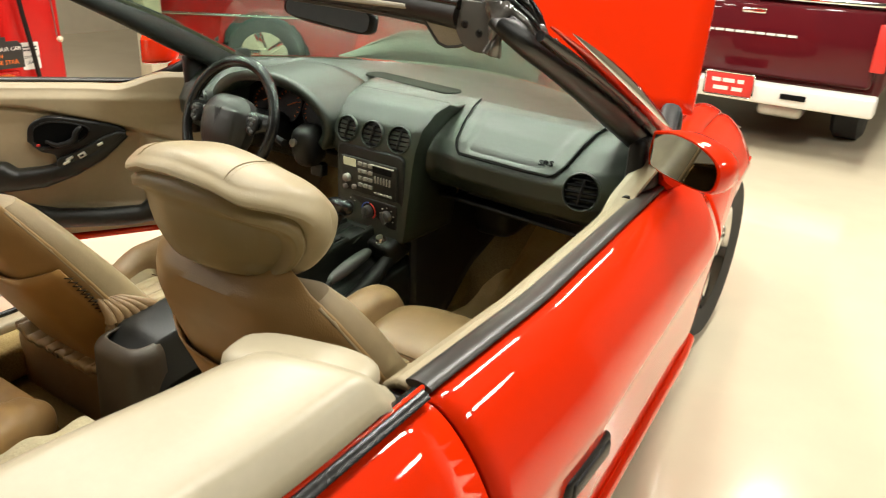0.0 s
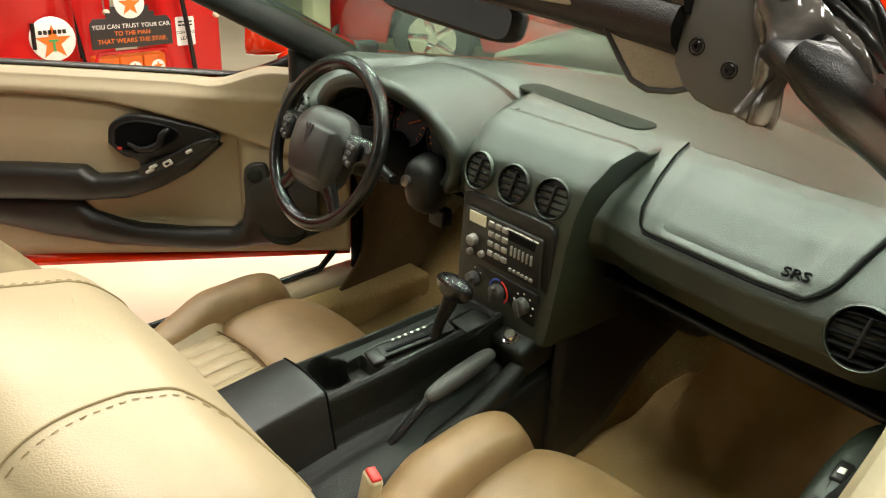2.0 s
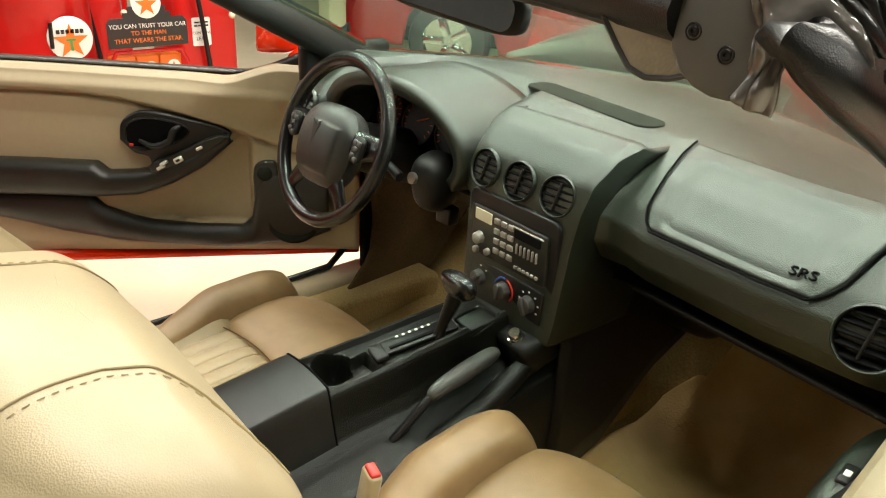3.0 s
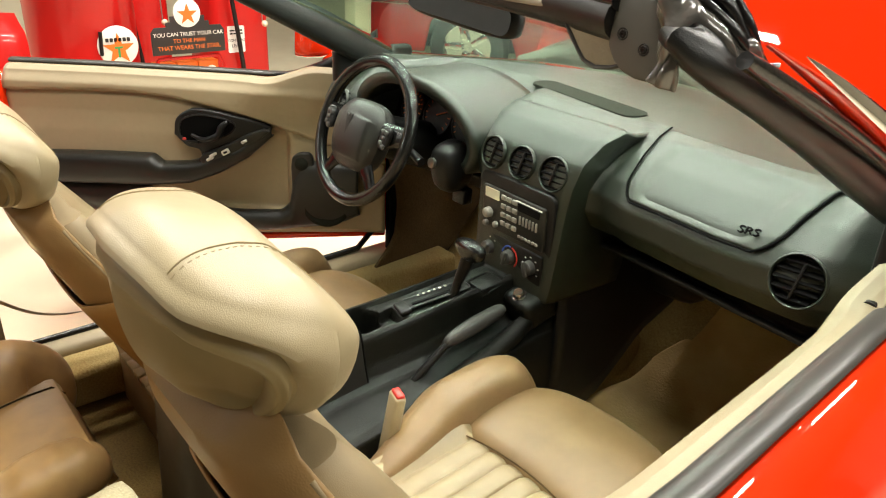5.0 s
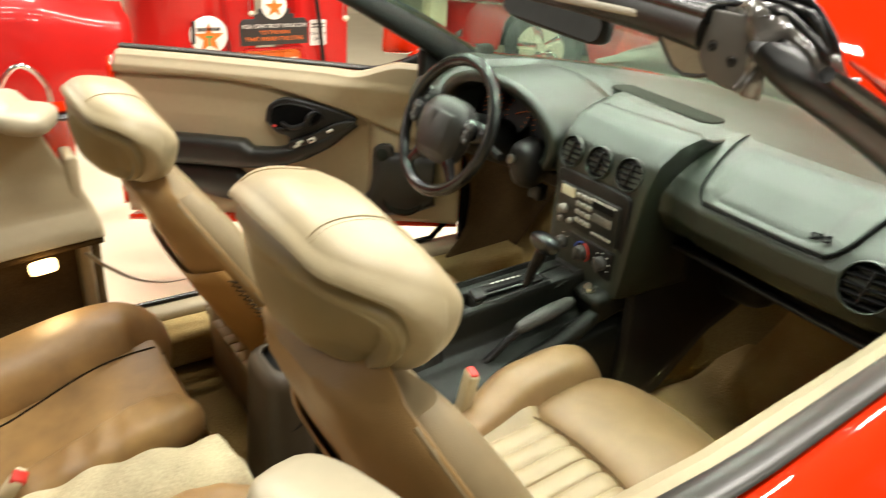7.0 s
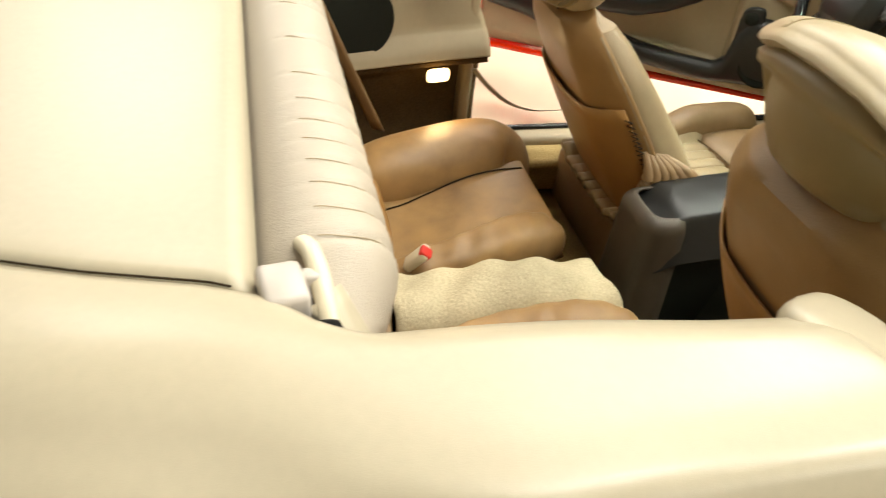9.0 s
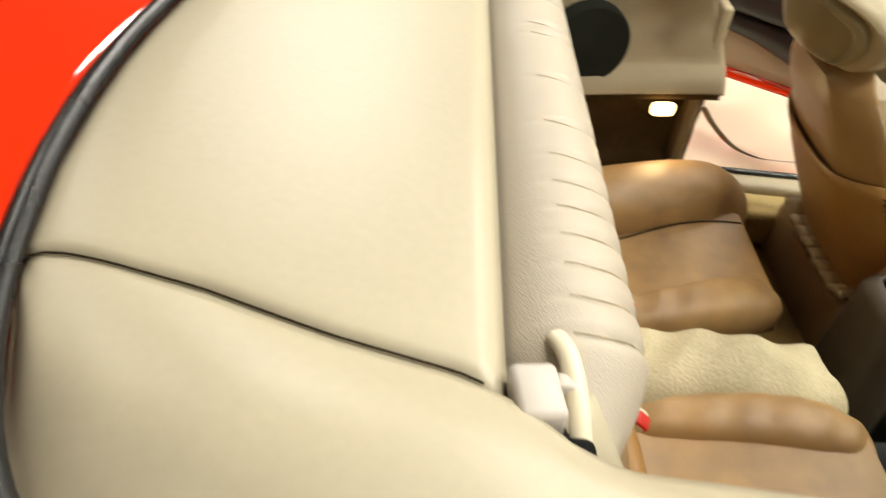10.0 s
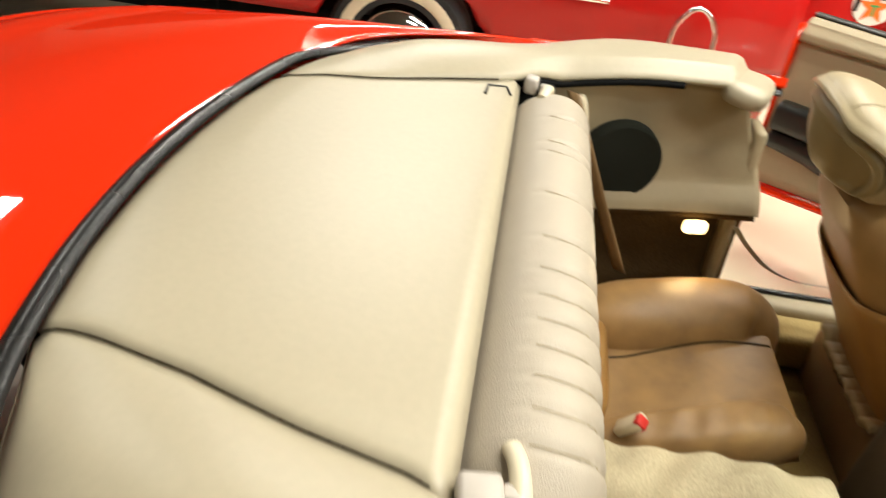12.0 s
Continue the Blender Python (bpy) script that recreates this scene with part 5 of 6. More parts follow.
def mat_edge(x):
    """Front edge of the loose mat: short beside the tunnel, running up the toe board further out."""
    return lerp(2.165 + 0.22 * smooth(0.12, 0.22, x), 2.60 - 0.10 * smooth(0.5, 0.66, x), smooth(0.225, 0.275, x))


def mat_shape(u, v):
    x = lerp(0.135, 0.640, u) + 0.012 * smooth(0.4, 0.0, v)
    y = lerp(1.72, mat_edge(x), v)
    z = foot_z(max(x, 0.19), y) + 0.022 + 0.006 * math.sin(v * 11 + u * 5) * math.sin(u * 9 + 1) + 0.016 * bump_at(u, 0.18, 0.10) * smooth(0.3, 0.8, v) * smooth(1.0, 0.8, v)
    return (x, y, z + 0.012 * smooth(0.06, 0.0, min(u, 1 - u)))


part("footwell_carpet", grid(lambda u, v: (lerp(0.10, 0.70, u), lerp(1.66, 2.70, v), foot_z(lerp(0.10, 0.70, u), lerp(1.66, 2.70, v))), 40, 50), CARPET_TAN, car, "tan carpet over the right footwell and toe board", thick=0.012)
part("console_flank", grid(lambda u, v: (0.168 + 0.012 * math.sin(u * 3), lerp(1.90, 2.42, u), lerp(table([(0, 0.22), (0.3, 0.27), (0.6, 0.40), (1, 0.46)], u), 0.66, v)), 16, 8), BLACK, dash, "black side of the console under the dash", thick=0.01)
right_mat = part("mat", grid(mat_shape, 60, 60), MAT, car, "rumpled tan carpet mat with orange-brown stains", thick=0.012)
part("mat_label", slab(rounded(0.042, 0.030, 0.004), 0.002, frame_of(Vector(mat_shape(0.175, 0.51)) + Vector((0, 0, 0.004)), (1, 0.25, 0), (-0.25, 1, 0))), CARPET, right_mat, "small pale stitched label")
# Box and panel are added under the dash so that the toe board falls dark.
part("heater_box", rbox(0.20, 0.40, 0.26, 0.06, pose(0.195, 2.42, 0.62, 0, 0, 4), 4), BLACK, dash, "black heater box added to darken the space under the dash")
part("under_dash", grid(lambda u, v: (lerp(0.17, 0.735, u), table([(0, 2.00), (0.25, 2.10), (1, 2.62)], v) - 0.05 * u * (1 - v), table([(0, 0.70), (0.25, 0.655), (1, 0.60)], v)), 12, 12), BLACK, dash, "black panel added under the dash to shade the footwell", thick=0.012)
part("mat", rbox(0.40, 0.44, 0.012, 0.004, pose(-0.40, 2.02, 0.205, 6, 0, 0)), CARPET_TAN, car, "tan carpet mat with brown stains")

# ---------------------------------------------------------------- doors
def door_outer(sx, y0=0.988, y1=2.185):
    lower = ROCK - 1

    def f(u, v):
        y = lerp(y0, y1, u)
        k = v * lower
        i = min(int(k), lower - 1)
        q = side_point(y, i, sx).lerp(side_point(y, i + 1, sx), k - i)
        q.z = max(q.z, door_foot(y, sx) - 0.02)
        return q
    return grid(f, 30, lower)


# inner face: distance inwards from the belt line, and the height, top to bottom
INNER = [(0.004, 0.846), (0.022, 0.848), (0.042, 0.846), (0.060, 0.835), (0.070, 0.805), (0.072, 0.77), (0.070, 0.72), (0.078, 0.66), (0.082, 0.58), (0.084, 0.48), (0.085, 0.41), (0.082, 0.345), (0.072, 0.318)]


def belt_x(y):
    return side_point(y, 0, 1).x


def door_foot(y, sx):
    """Lower edge of the inner trim; on the open door it climbs towards the hinge."""
    return lerp(0.290, 0.372, (y - 1.14) / 0.99) if sx < 0 else 0.318


def door_inner(sx, y0=0.992, y1=2.18):
    def f(u, v):
        y = lerp(y0, y1, u)
        k = v * (len(INNER) - 1)
        i = min(int(k), len(INNER) - 2)
        o, z = (lerp(a, b, k - i) for a, b in zip(INNER[i], INNER[i + 1]))
        o += 0.010
        if z < 0.42:
            z = lerp(door_foot(y, sx), 0.42, (z - 0.318) / 0.102)
        lift = smooth(1.80, 1.98, y)
        z += (0.085 if sx > 0 else 0.045) * lift * smooth(0.76, 0.84, z)
        o += (0.010 * bump_at(y, 1.84, 0.06) - 0.020 * smooth(1.84, 1.98, y) if sx > 0 else 0.030 * smooth(1.68, 1.86, y)) * smooth(0.74, 0.84, z)
        line = table([(0.99, 0.772), (1.24, 0.780), (1.40, 0.780), (1.53, 0.770), (1.75, 0.724), (1.93, 0.676), (2.15, 0.61)], y)
        o += (0.014 if sx < 0 else 0.003) * smooth(line - 0.004, line + 0.012, z) * smooth(0.835, 0.80, z) - 0.010 * bump_at(z, line, 0.007)
        arm_z = table(ARM_LOW, y) + 0.01
        o -= 0.045 * smooth(1.44, 1.66, y) * smooth(1.885, 1.86, y) * smooth(arm_z + 0.02, arm_z - 0.03, z) * smooth(0.41, 0.43, z)
        return (sx * (belt_x(y) - o), y, z)
    return grid(f, 90, 130)


ARM_TOP = [(1.02, 0.582), (1.20, 0.586), (1.445, 0.590), (1.475, 0.566), (1.56, 0.574), (1.62, 0.590), (1.72, 0.630), (1.83, 0.698)]
ARM_LOW = [(1.02, 0.492), (1.20, 0.493), (1.42, 0.500), (1.56, 0.516), (1.66, 0.556), (1.75, 0.610), (1.83, 0.682)]
POCKET_TOP = [(1.02, 0.484), (1.18, 0.487), (1.405, 0.493), (1.45, 0.453), (1.52, 0.432), (1.58, 0.421), (1.72, 0.418), (1.85, 0.426), (1.885, 0.46), (1.90, 0.56), (1.93, 0.60), (2.10, 0.60)]
POCKET_LOW = [(1.02, 0.425), (1.16, 0.412), (1.32, 0.376), (1.48, 0.362), (1.80, 0.366), (2.02, 0.400), (2.10, 0.44)]


def door(sx, label):
    """Built shut; the open one is turned about its hinge afterwards."""
    d = part("door", door_outer(sx), RED, car, label, thick=0.015)
    inn = part("door_trim", door_inner(sx), TAN_PLASTIC, d, "tan moulded door trim with an upper pad", thick=0.012)
    part("belt_seal", tube([(sx * (belt_x(y) - 0.014), y, 0.853) for y in [lerp(0.99, 2.12, k / 20) for k in range(21)]], 0.020, 16, flat=0.38), STRIP, d, "smooth black belt strip")
    part("end_panel", grid(lambda u, v: (sx * (belt_x(0.99) - lerp(0.10, -0.02, u)), 0.990, lerp(0.83, 0.31, v)), 4, 6), BLACK if sx > 0 else RED, d, thick=0.01)
    part("lower_edge", grid(lambda u, v: (sx * (belt_x(1.5) - lerp(0.092, -0.05, v)), lerp(0.995, 2.175, u), door_foot(lerp(0.995, 2.175, u), sx) - 0.010 - 0.006 * math.sin(v * 3.14)), 20, 6), RED, d, "red lower door edge", thick=0.016)
    # arm rest and lower dark pocket
    xin = lambda y, o=0.0: sx * (belt_x(y) - 0.100 - o)
    def arm(u, v):
        """Arm rest: a broad flat-topped ledge that narrows and sweeps up under the handle pod."""
        y = lerp(1.02, 1.83, u)
        top = table(ARM_TOP, y)
        low = table(ARM_LOW, y)
        deep = table([(1.02, 0.050), (1.44, 0.052), (1.50, 0.046), (1.62, 0.044), (1.75, 0.036), (1.83, 0.016)], y)
        a = v * math.pi
        o = deep * math.sin(a) ** 0.45
        return (xin(y, o - 0.012), y, lerp(top, low, 0.5 - 0.5 * math.copysign(abs(math.cos(a)) ** 0.7, math.cos(a))))
    part("arm_rest", grid(arm, 90, 24), ARM, inn, "dark grey arm rest", thick=0.006)

    def pocket(u, v):
        y = lerp(1.02, 2.10, u)
        top, low = table(POCKET_TOP, y), table(POCKET_LOW, y)
        return (xin(y, -0.010 + 0.030 * math.sin(v * math.pi) ** 0.5), y, lerp(top, low, v))
    part("map_pocket", grid(pocket, 110, 16), ARM, inn, "dark moulded map pocket", thick=0.008)
    fw = 1 if sx < 0 else -1
    hm = frame_of((xin(1.66, -0.004), 1.660, 0.680), Vector((0, -sx, 0)), Vector((0, 0, 1)))
    leaf = spline([(-0.137, -0.012, 0), (-0.128, 0.034, 0), (-0.095, 0.062, 0), (-0.048, 0.071, 0), (0.05, 0.055, 0), (0.168, 0.018, 0), (0.06, -0.066, 0), (-0.045, -0.098, 0), (-0.062, -0.060, 0), (-0.10, -0.048, 0), (-0.137, -0.012, 0)], 66)[:-1]
    pod = part("handle_pod", slab([(fw * p.x, p.y) for p in leaf][::fw], 0.016, hm @ Matrix.Translation((0, 0, -0.004)), 0.007), BLACK, inn, "leaf-shaped black handle pod")
    cup = spline([(-0.118, -0.012, 0), (-0.108, 0.034, 0), (-0.045, 0.054, 0), (0.050, 0.034, 0), (0.040, 0.0, 0), (-0.03, -0.030, 0), (-0.09, -0.036, 0), (-0.118, -0.012, 0)], 40)[:-1]
    part("handle_cup", slab([(fw * q.x, q.y) for q in cup][::fw], 0.0015, hm @ Matrix.Translation((0, 0, 0.0122))), INK, pod, "hollow behind the handle")
    part("cup_edge", tube([hm @ Vector((fw * q.x, q.y, 0.013)) for q in cup + cup[:1]], 0.0032, 6), BLACK, pod, "rounded edge of the hollow")
    part("pull_handle", tube([hm @ Vector(q) for q in spline([(fw * -0.080, -0.010, 0.014), (fw * -0.040, -0.022, 0.026), (fw * 0.006, -0.006, 0.030), (fw * 0.018, 0.022, 0.027), (fw * 0.036, 0.036, 0.018)], 14)], [0.005, 0.006, 0.007, 0.008, 0.009, 0.010, 0.011, 0.011, 0.010, 0.010, 0.010, 0.009, 0.009, 0.008, 0.006], 10), BLACK, pod, "black pull handle")
    ledge = [(-0.058, -0.080), (-0.050, -0.098), (-0.010, -0.094), (0.050, -0.070), (0.110, -0.030), (0.168, 0.016), (0.146, 0.020), (0.100, 0.004), (0.050, -0.024), (-0.010, -0.052), (-0.045, -0.066)]
    part("switch_ledge", slab([(fw * x, y) for x, y in ledge][::fw], 0.034, hm, 0.005), DASH if sx > 0 else ARM, pod, "grey-green ledge that carries the switches")
    for k, (qx, qy) in enumerate(((-0.022, -0.078), (-0.012, -0.065), (0.028, -0.054), (0.088, -0.018))):
        if sx < 0:
            part("switch", rbox(0.026 if k != 3 else 0.020, 0.009 if k != 2 else 0.016, 0.010, 0.003, hm @ Matrix.Translation((fw * qx, qy, 0.035)) @ Matrix.Rotation(fw * 0.50, 4, "Z")), SWITCH, pod, "bright window switch")
            if k == 2:
                part("switch_face", rbox(0.012, 0.006, 0.002, 0.0005, hm @ Matrix.Translation((fw * qx, qy, 0.0405)) @ Matrix.Rotation(fw * 0.50, 4, "Z")), BLACK, pod, "dark middle of the switch")
    part("lock_tab", rbox(0.012, 0.008, 0.006, 0.002, hm @ Matrix.Translation((fw * -0.104, -0.024, 0.014))), PRINT_RED, pod, "red lock mark")
    part("lock_lever", rbox(0.034, 0.008, 0.008, 0.003, hm @ Matrix.Translation((fw * -0.080, -0.032, 0.016))), BLACK, pod, "small black lock lever")
    if sx > 0:
        wing = part("switch_panel", pillow(0.085, 0.30, 0.085, 0.85, pose(0.712, 1.800, 0.652, 14, 0, 0), 40), DASH, inn, "rounded grey-green switch panel")
        ws_ = part("window_switch", rbox(0.020, 0.036, 0.012, 0.004, pose(0.700, 1.795, 0.6925, 12, -8, 0)), BLACK, wing, "black window switch")
        part("switch_mark", rbox(0.009, 0.011, 0.003, 0.001, pose(0.6995, 1.793, 0.6975, 12, -8, 0)), SWITCH, ws_)
    fm = frame_of((xin(1.915, 0.004), 1.915, 0.585), (0, -sx, 0), (0, 0, 1))
    tw = part("speaker_ring", slab([(fw * q.x, q.y) for q in spline([(-0.028, 0.0, 0), (-0.020, 0.034, 0), (0.012, 0.048, 0), (0.042, 0.030, 0), (0.045, -0.10, 0), (-0.02, -0.10, 0), (-0.028, 0.0, 0)], 40)[:-1]][::fw], 0.014, fm @ Matrix.Translation((0, 0, -0.006)), 0.006), ARM, inn, "dark tweeter surround")
    part("tweeter", lathe([(0.0, 0.004), (0.016, 0.004), (0.021, 0.001), (0.022, -0.004)], 24, fm @ Matrix.Translation((fw * 0.006, 0.012, 0.009))), GRILLE, tw, "small round tweeter grille")
    part("lower_speaker", lathe([(0.0, 0.006), (0.055, 0.006), (0.066, 0.012), (0.076, 0.008), (0.08, -0.01)], 32, frame_of((xin(1.995, 0.010), 1.995, 0.470), (0, -sx, 0), (0, 0, 1))), GRILLE, inn, "round lower door speaker")
    part("outside_handle", join(rbox(0.03, 0.17, 0.05, 0.012, pose(sx * (belt_x(1.3) + 0.113), 1.27, 0.610, 0, 0, 0)), rbox(0.012, 0.14, 0.03, 0.005, pose(sx * (belt_x(1.3) + 0.126), 1.27, 0.610, 0, 0, 0))), BLACK, d, "black outside door handle")
    part("side_moulding", tube([(sx * (belt_x(y) + 0.104), y, 0.40) for y in [lerp(1.0, 2.17, k / 12) for k in range(13)]], 0.014, 8, flat=1.4), RED, d, "red body side moulding")
    # outside mirror
    mm = frame_of((sx * 0.866, 1.905, 0.945), (0.94, -0.34 if sx > 0 else -0.02, 0), (0, 0.04, 1))
    drop = [(sx * p.x, p.y * 0.90) for p in spline([(-0.085, 0.045, 0), (-0.03, 0.056, 0), (0.035, 0.042, 0), (0.078, 0.012, 0), (0.084, -0.028, 0), (0.066, -0.052, 0), (0.0, -0.050, 0), (-0.065, -0.038, 0), (-0.087, -0.02, 0), (-0.085, 0.045, 0)], 45)[:-1]][::sx]
    house = part("door_mirror", loft([[mm @ Vector((x * q, y * q, d)) for x, y in drop] for q, d in ((1.06, 0.004), (1.10, -0.004), (1.10, -0.03), (1.0, -0.07), (0.75, -0.098), (0.4, -0.11))]), RED, d, "red outside mirror")
    part("mirror_glass", slab([(x * 0.98, y * 0.98) for x, y in drop], 0.002, mm @ Matrix.Translation((0, 0, 0.0045))), MIRROR, house, "tinted mirror glass")
    part("mirror_foot", tube([(sx * 0.775, 2.03, 0.865), (sx * 0.82, 2.0, 0.89)], [0.045, 0.035], 10), RED, house, "red mirror foot")
    corner = []
    for k in range(13):
        y = lerp(1.84, 2.15, k / 12)
        top, w = 0.862 + 0.150 * (k / 12) ** 1.6, 0.010 + 0.022 * smooth(0, 5, k)
        corner.append([(sx * (belt_x(y) - 0.040 + w * math.copysign(abs(math.cos(a)) ** 0.6, math.cos(a))), y, lerp(0.835, top, 0.5 + 0.5 * math.copysign(abs(math.sin(a)) ** 0.6, math.sin(a)))) for a in [q * math.pi / 10 for q in range(20)]])
    part("corner_trim", loft(corner), BLACK, d, "black corner piece ahead of the window")
    return d


door(1, "red right door, shut, with tan inner trim")
left_door = door(-1, "red driver's door standing wide open, tan inside")
hinge = Matrix.Translation((-0.86, 2.155, 0)) @ Matrix.Rotation(radians(-41), 4, "Z") @ Matrix.Translation((0.86, -2.155, 0))
left_door.matrix_basis = hinge
arm = bpy.data.objects

# front pillars of the doors' openings
for sx in (1, -1):
    part("hinge_pillar", rbox(0.10, 0.05, 0.50, 0.01, pose(sx * 0.76, 2.21, 0.58, 0, 0, 0)), RED, car, "red hinge pillar")
    # The dark tone of the kick panel carries the shadow under the dash.
    part("kick_trim", grid(lambda u, v: (sx * (0.715 - 0.05 * smooth(0.35, 0.0, v) * (1 - u)), lerp(2.06 + 0.05 * math.sin(v * 3.1) - 0.10 * smooth(0.3, 0.0, v), 2.50, u), lerp(0.26, 0.66, v)), 14, 14), CARPET_BROWN_SHADED, car, "tan carpeted kick panel sweeping up from the sill, darkened for under-dash shade", thick=0.012)
    part("dash_end", rbox(0.04, 0.26, 0.26, 0.015, pose(sx * 0.745, 2.04, 0.84, 0, 0, sx * 4)), BLACK, dash, "black dash end")

# ---------------------------------------------------------------- windscreen and header
def screen_base(s):
    return Vector((s * 0.735, 2.50 - 0.42 * abs(s) ** 2, 0.945 - 0.010 * abs(s)))


def screen_top(s):
    return Vector((s * 0.705, 1.545 - 0.130 * abs(s) ** 2, 1.252 - 0.012 * s * s))


ws = part("windscreen", grid(lambda u, v: screen_base(lerp(-1, 1, u)).lerp(screen_top(lerp(-1, 1, u)), v) + Vector((0, 0.012, 0.008)) * math.sin(v * math.pi), 24, 14), GLASS, car, "clear tinted windscreen", thick=0.005)
ws.visible_shadow = False


def pillar(sx):
    pts = [screen_base(sx).lerp(screen_top(sx), k / 16) + Vector((sx * 0.004, 0.012 * math.sin(k / 16 * math.pi) - 0.01, 0.008 * math.sin(k / 16 * math.pi))) for k in range(-1, 16)]
    out = [p + Vector((sx * 0.024, 0.014, 0.018)) for p in pts]
    trim = [p + Vector((-sx * 0.012, 0.004, -0.010)) for p in pts] + [screen_top(sx) + Vector((-sx * 0.012, -0.010, -0.004)), Vector((sx * 0.684, 1.400, 1.240)), Vector((sx * 0.668, 1.406, 1.239)), Vector((sx * 0.652, 1.414, 1.237))]
    part("pillar_trim", tube(trim, [0.050] * 8 + [0.048, 0.046, 0.043, 0.040, 0.037, 0.034, 0.031, 0.029, 0.027, 0.024, 0.020, 0.014, 0.003], 20, flat=0.66, up=(1, 0, 0.5)), LID_VINYL, ws, "smooth black inner pillar trim")
    part("pillar", tube(out, [0.021] * 10 + [0.019, 0.017, 0.014, 0.011, 0.008, 0.005, 0.003], 10, flat=0.7), RED, ws, "red painted windscreen pillar")
    part("pillar_seal", tube([p + Vector((sx * 0.026, -0.022, 0.006)) for p in pts], [0.012] * 15 + [0.011, 0.009], 8), RUBBER, ws, "glossy black pillar seal")
    # Added chrome strip imitates the glass reflection beyond the pillar.
    part("screen_edge_glint", tube([p + Vector((sx * 0.040, 0.020, 0.022)) for p in pts[1:-1]], [0.001 + 0.018 * math.sin(math.pi * k / 14) ** 0.8 for k in range(15)], 10, flat=0.35, up=(1, 0, 0.6)), CHROME, ws, "chrome strip standing in for the reflecting edge of the windscreen glass")


pillar(1)
pillar(-1)
hp = [screen_top(lerp(-1, 1, k / 24)) for k in range(25)]
part("header_rail", tube([p + Vector((0, -0.012, 0.0)) for p in hp[2:-2]], 0.028, 12, flat=0.9), BLACK, ws, "black header rail")
part("header_trim", tube([p + Vector((0, 0.035, 0.018)) for p in hp[1:-1]], [0.003, 0.009, 0.015] + [0.020] * 17 + [0.015, 0.009, 0.003], 10, flat=0.7), RED, ws, "red header outer skin")
part("header_seal", tube([p + Vector((0, -0.024, 0.020)) for p in hp[2:-2]], 0.012, 8), RUBBER, ws, "wavy black header seal")
part("header_liner", grid(lambda u, v: screen_top(lerp(-0.80, 0.80, u)) + Vector((0, lerp(0.0, 0.11, v), -0.020 - 0.010 * math.sin(v * 3.1))), 24, 6), GREY, ws, "grey header liner", thick=0.01)
for sx in (1, -1):
    plate = [(-0.036, 0.044), (-0.034, 0.010), (-0.029, -0.010), (-0.020, -0.024), (-0.007, -0.033), (0.008, -0.0375), (0.022, -0.038), (0.032, -0.035), (0.036, -0.026), (0.034, 0.012), (0.030, 0.042)]
    pm = frame_of((sx * 0.610, 1.440, 1.226), (1, 0.06 * sx, 0), (0, 0.08, 1))
    pl = part("latch_plate", slab([(x * sx, y) for x, y in plate][::-sx], 0.012, pm, 0.003), PLATE, ws, "grey latch plate with two bolts")
    for bx, by in ((-0.014, 0.005), (0.014, -0.007)):
        part("bolt", lathe([(0.0066, 0.0006), (0.0058, 0.0012), (0.005, 0.0004), (0.0045, 0.0004), (0.0035, 0.0018), (0.0018, 0.0018), (0.0014, 0.0006), (0, 0.0006)], 20, pm @ Matrix.Translation((sx * bx, by, 0.0115))), BLACK, pl, "dark bolt head")

    def flap(u, v):
        """A loose lip of glossy vinyl that folds round the plate's outer edge."""
        x = lerp(0.022 + 0.010 * math.sin(v * 3.0), 0.060 - 0.012 * v, u)
        y = lerp(0.040, -0.034, v) + 0.012 * u * math.cos(v * 2.6)
        z = 0.010 + 0.012 * math.sin(u * 3.0) * (1 - 0.5 * v) - 0.014 * u + 0.0035 * math.sin(v * 13 + u * 5) + 0.002 * math.sin(u * 17 + v * 4)
        return pm @ Vector((sx * x, y, z))
    part("seal_lip", grid(flap, 24, 40), WRAP, pl, "glossy folded vinyl lip round the plate", thick=0.003)
    # rubber boot bunched round the corner, crumpled
    boot = tube(spline([(sx * 0.600, 1.452, 1.272), (sx * 0.640, 1.444, 1.268), (sx * 0.676, 1.446, 1.240), (sx * 0.690, 1.475, 1.222), (sx * 0.705, 1.54, 1.200)], 40), [(0.010 + 0.014 * smooth(0, 18, k) + 0.002 * math.sin(k * 0.8)) * (1 - 0.6 * smooth(30, 40, k)) for k in range(41)], 28)
    for q in boot.verts:
        q.co += Vector((math.sin(q.co.y * 150 + q.co.z * 90), math.sin(q.co.x * 130 + q.co.z * 120 + 2), math.sin(q.co.x * 170 + q.co.y * 110))) * 0.0032
    part("seal_boot", boot, BOOT, ws, "crumpled shiny rubber boot at the header corner")
    for q, rr in ((0.004, 0.008), (0.020, 0.007), (0.034, 0.006)):
        part("seal_corner", tube(spline([(sx * 0.46, 1.478 + q, 1.262 + q * 0.4), (sx * 0.56, 1.455 + q, 1.270 + q * 0.4), (sx * 0.63, 1.442 + q * 0.8, 1.276 + q * 0.5), (sx * 0.68, 1.444 + q, 1.264 + q * 0.5), (sx * 0.706, 1.485 + q * 0.5, 1.222 + q * 0.2), (sx * 0.712, 1.54 + q * 0.5, 1.188)], 30), [(rr + 0.0016 * math.sin(k * 0.9 + q * 200)) * (1 - 0.85 * smooth(22, 30, k)) for k in range(31)], 10), RUBBER, ws, "bunched black rubber corner seal")
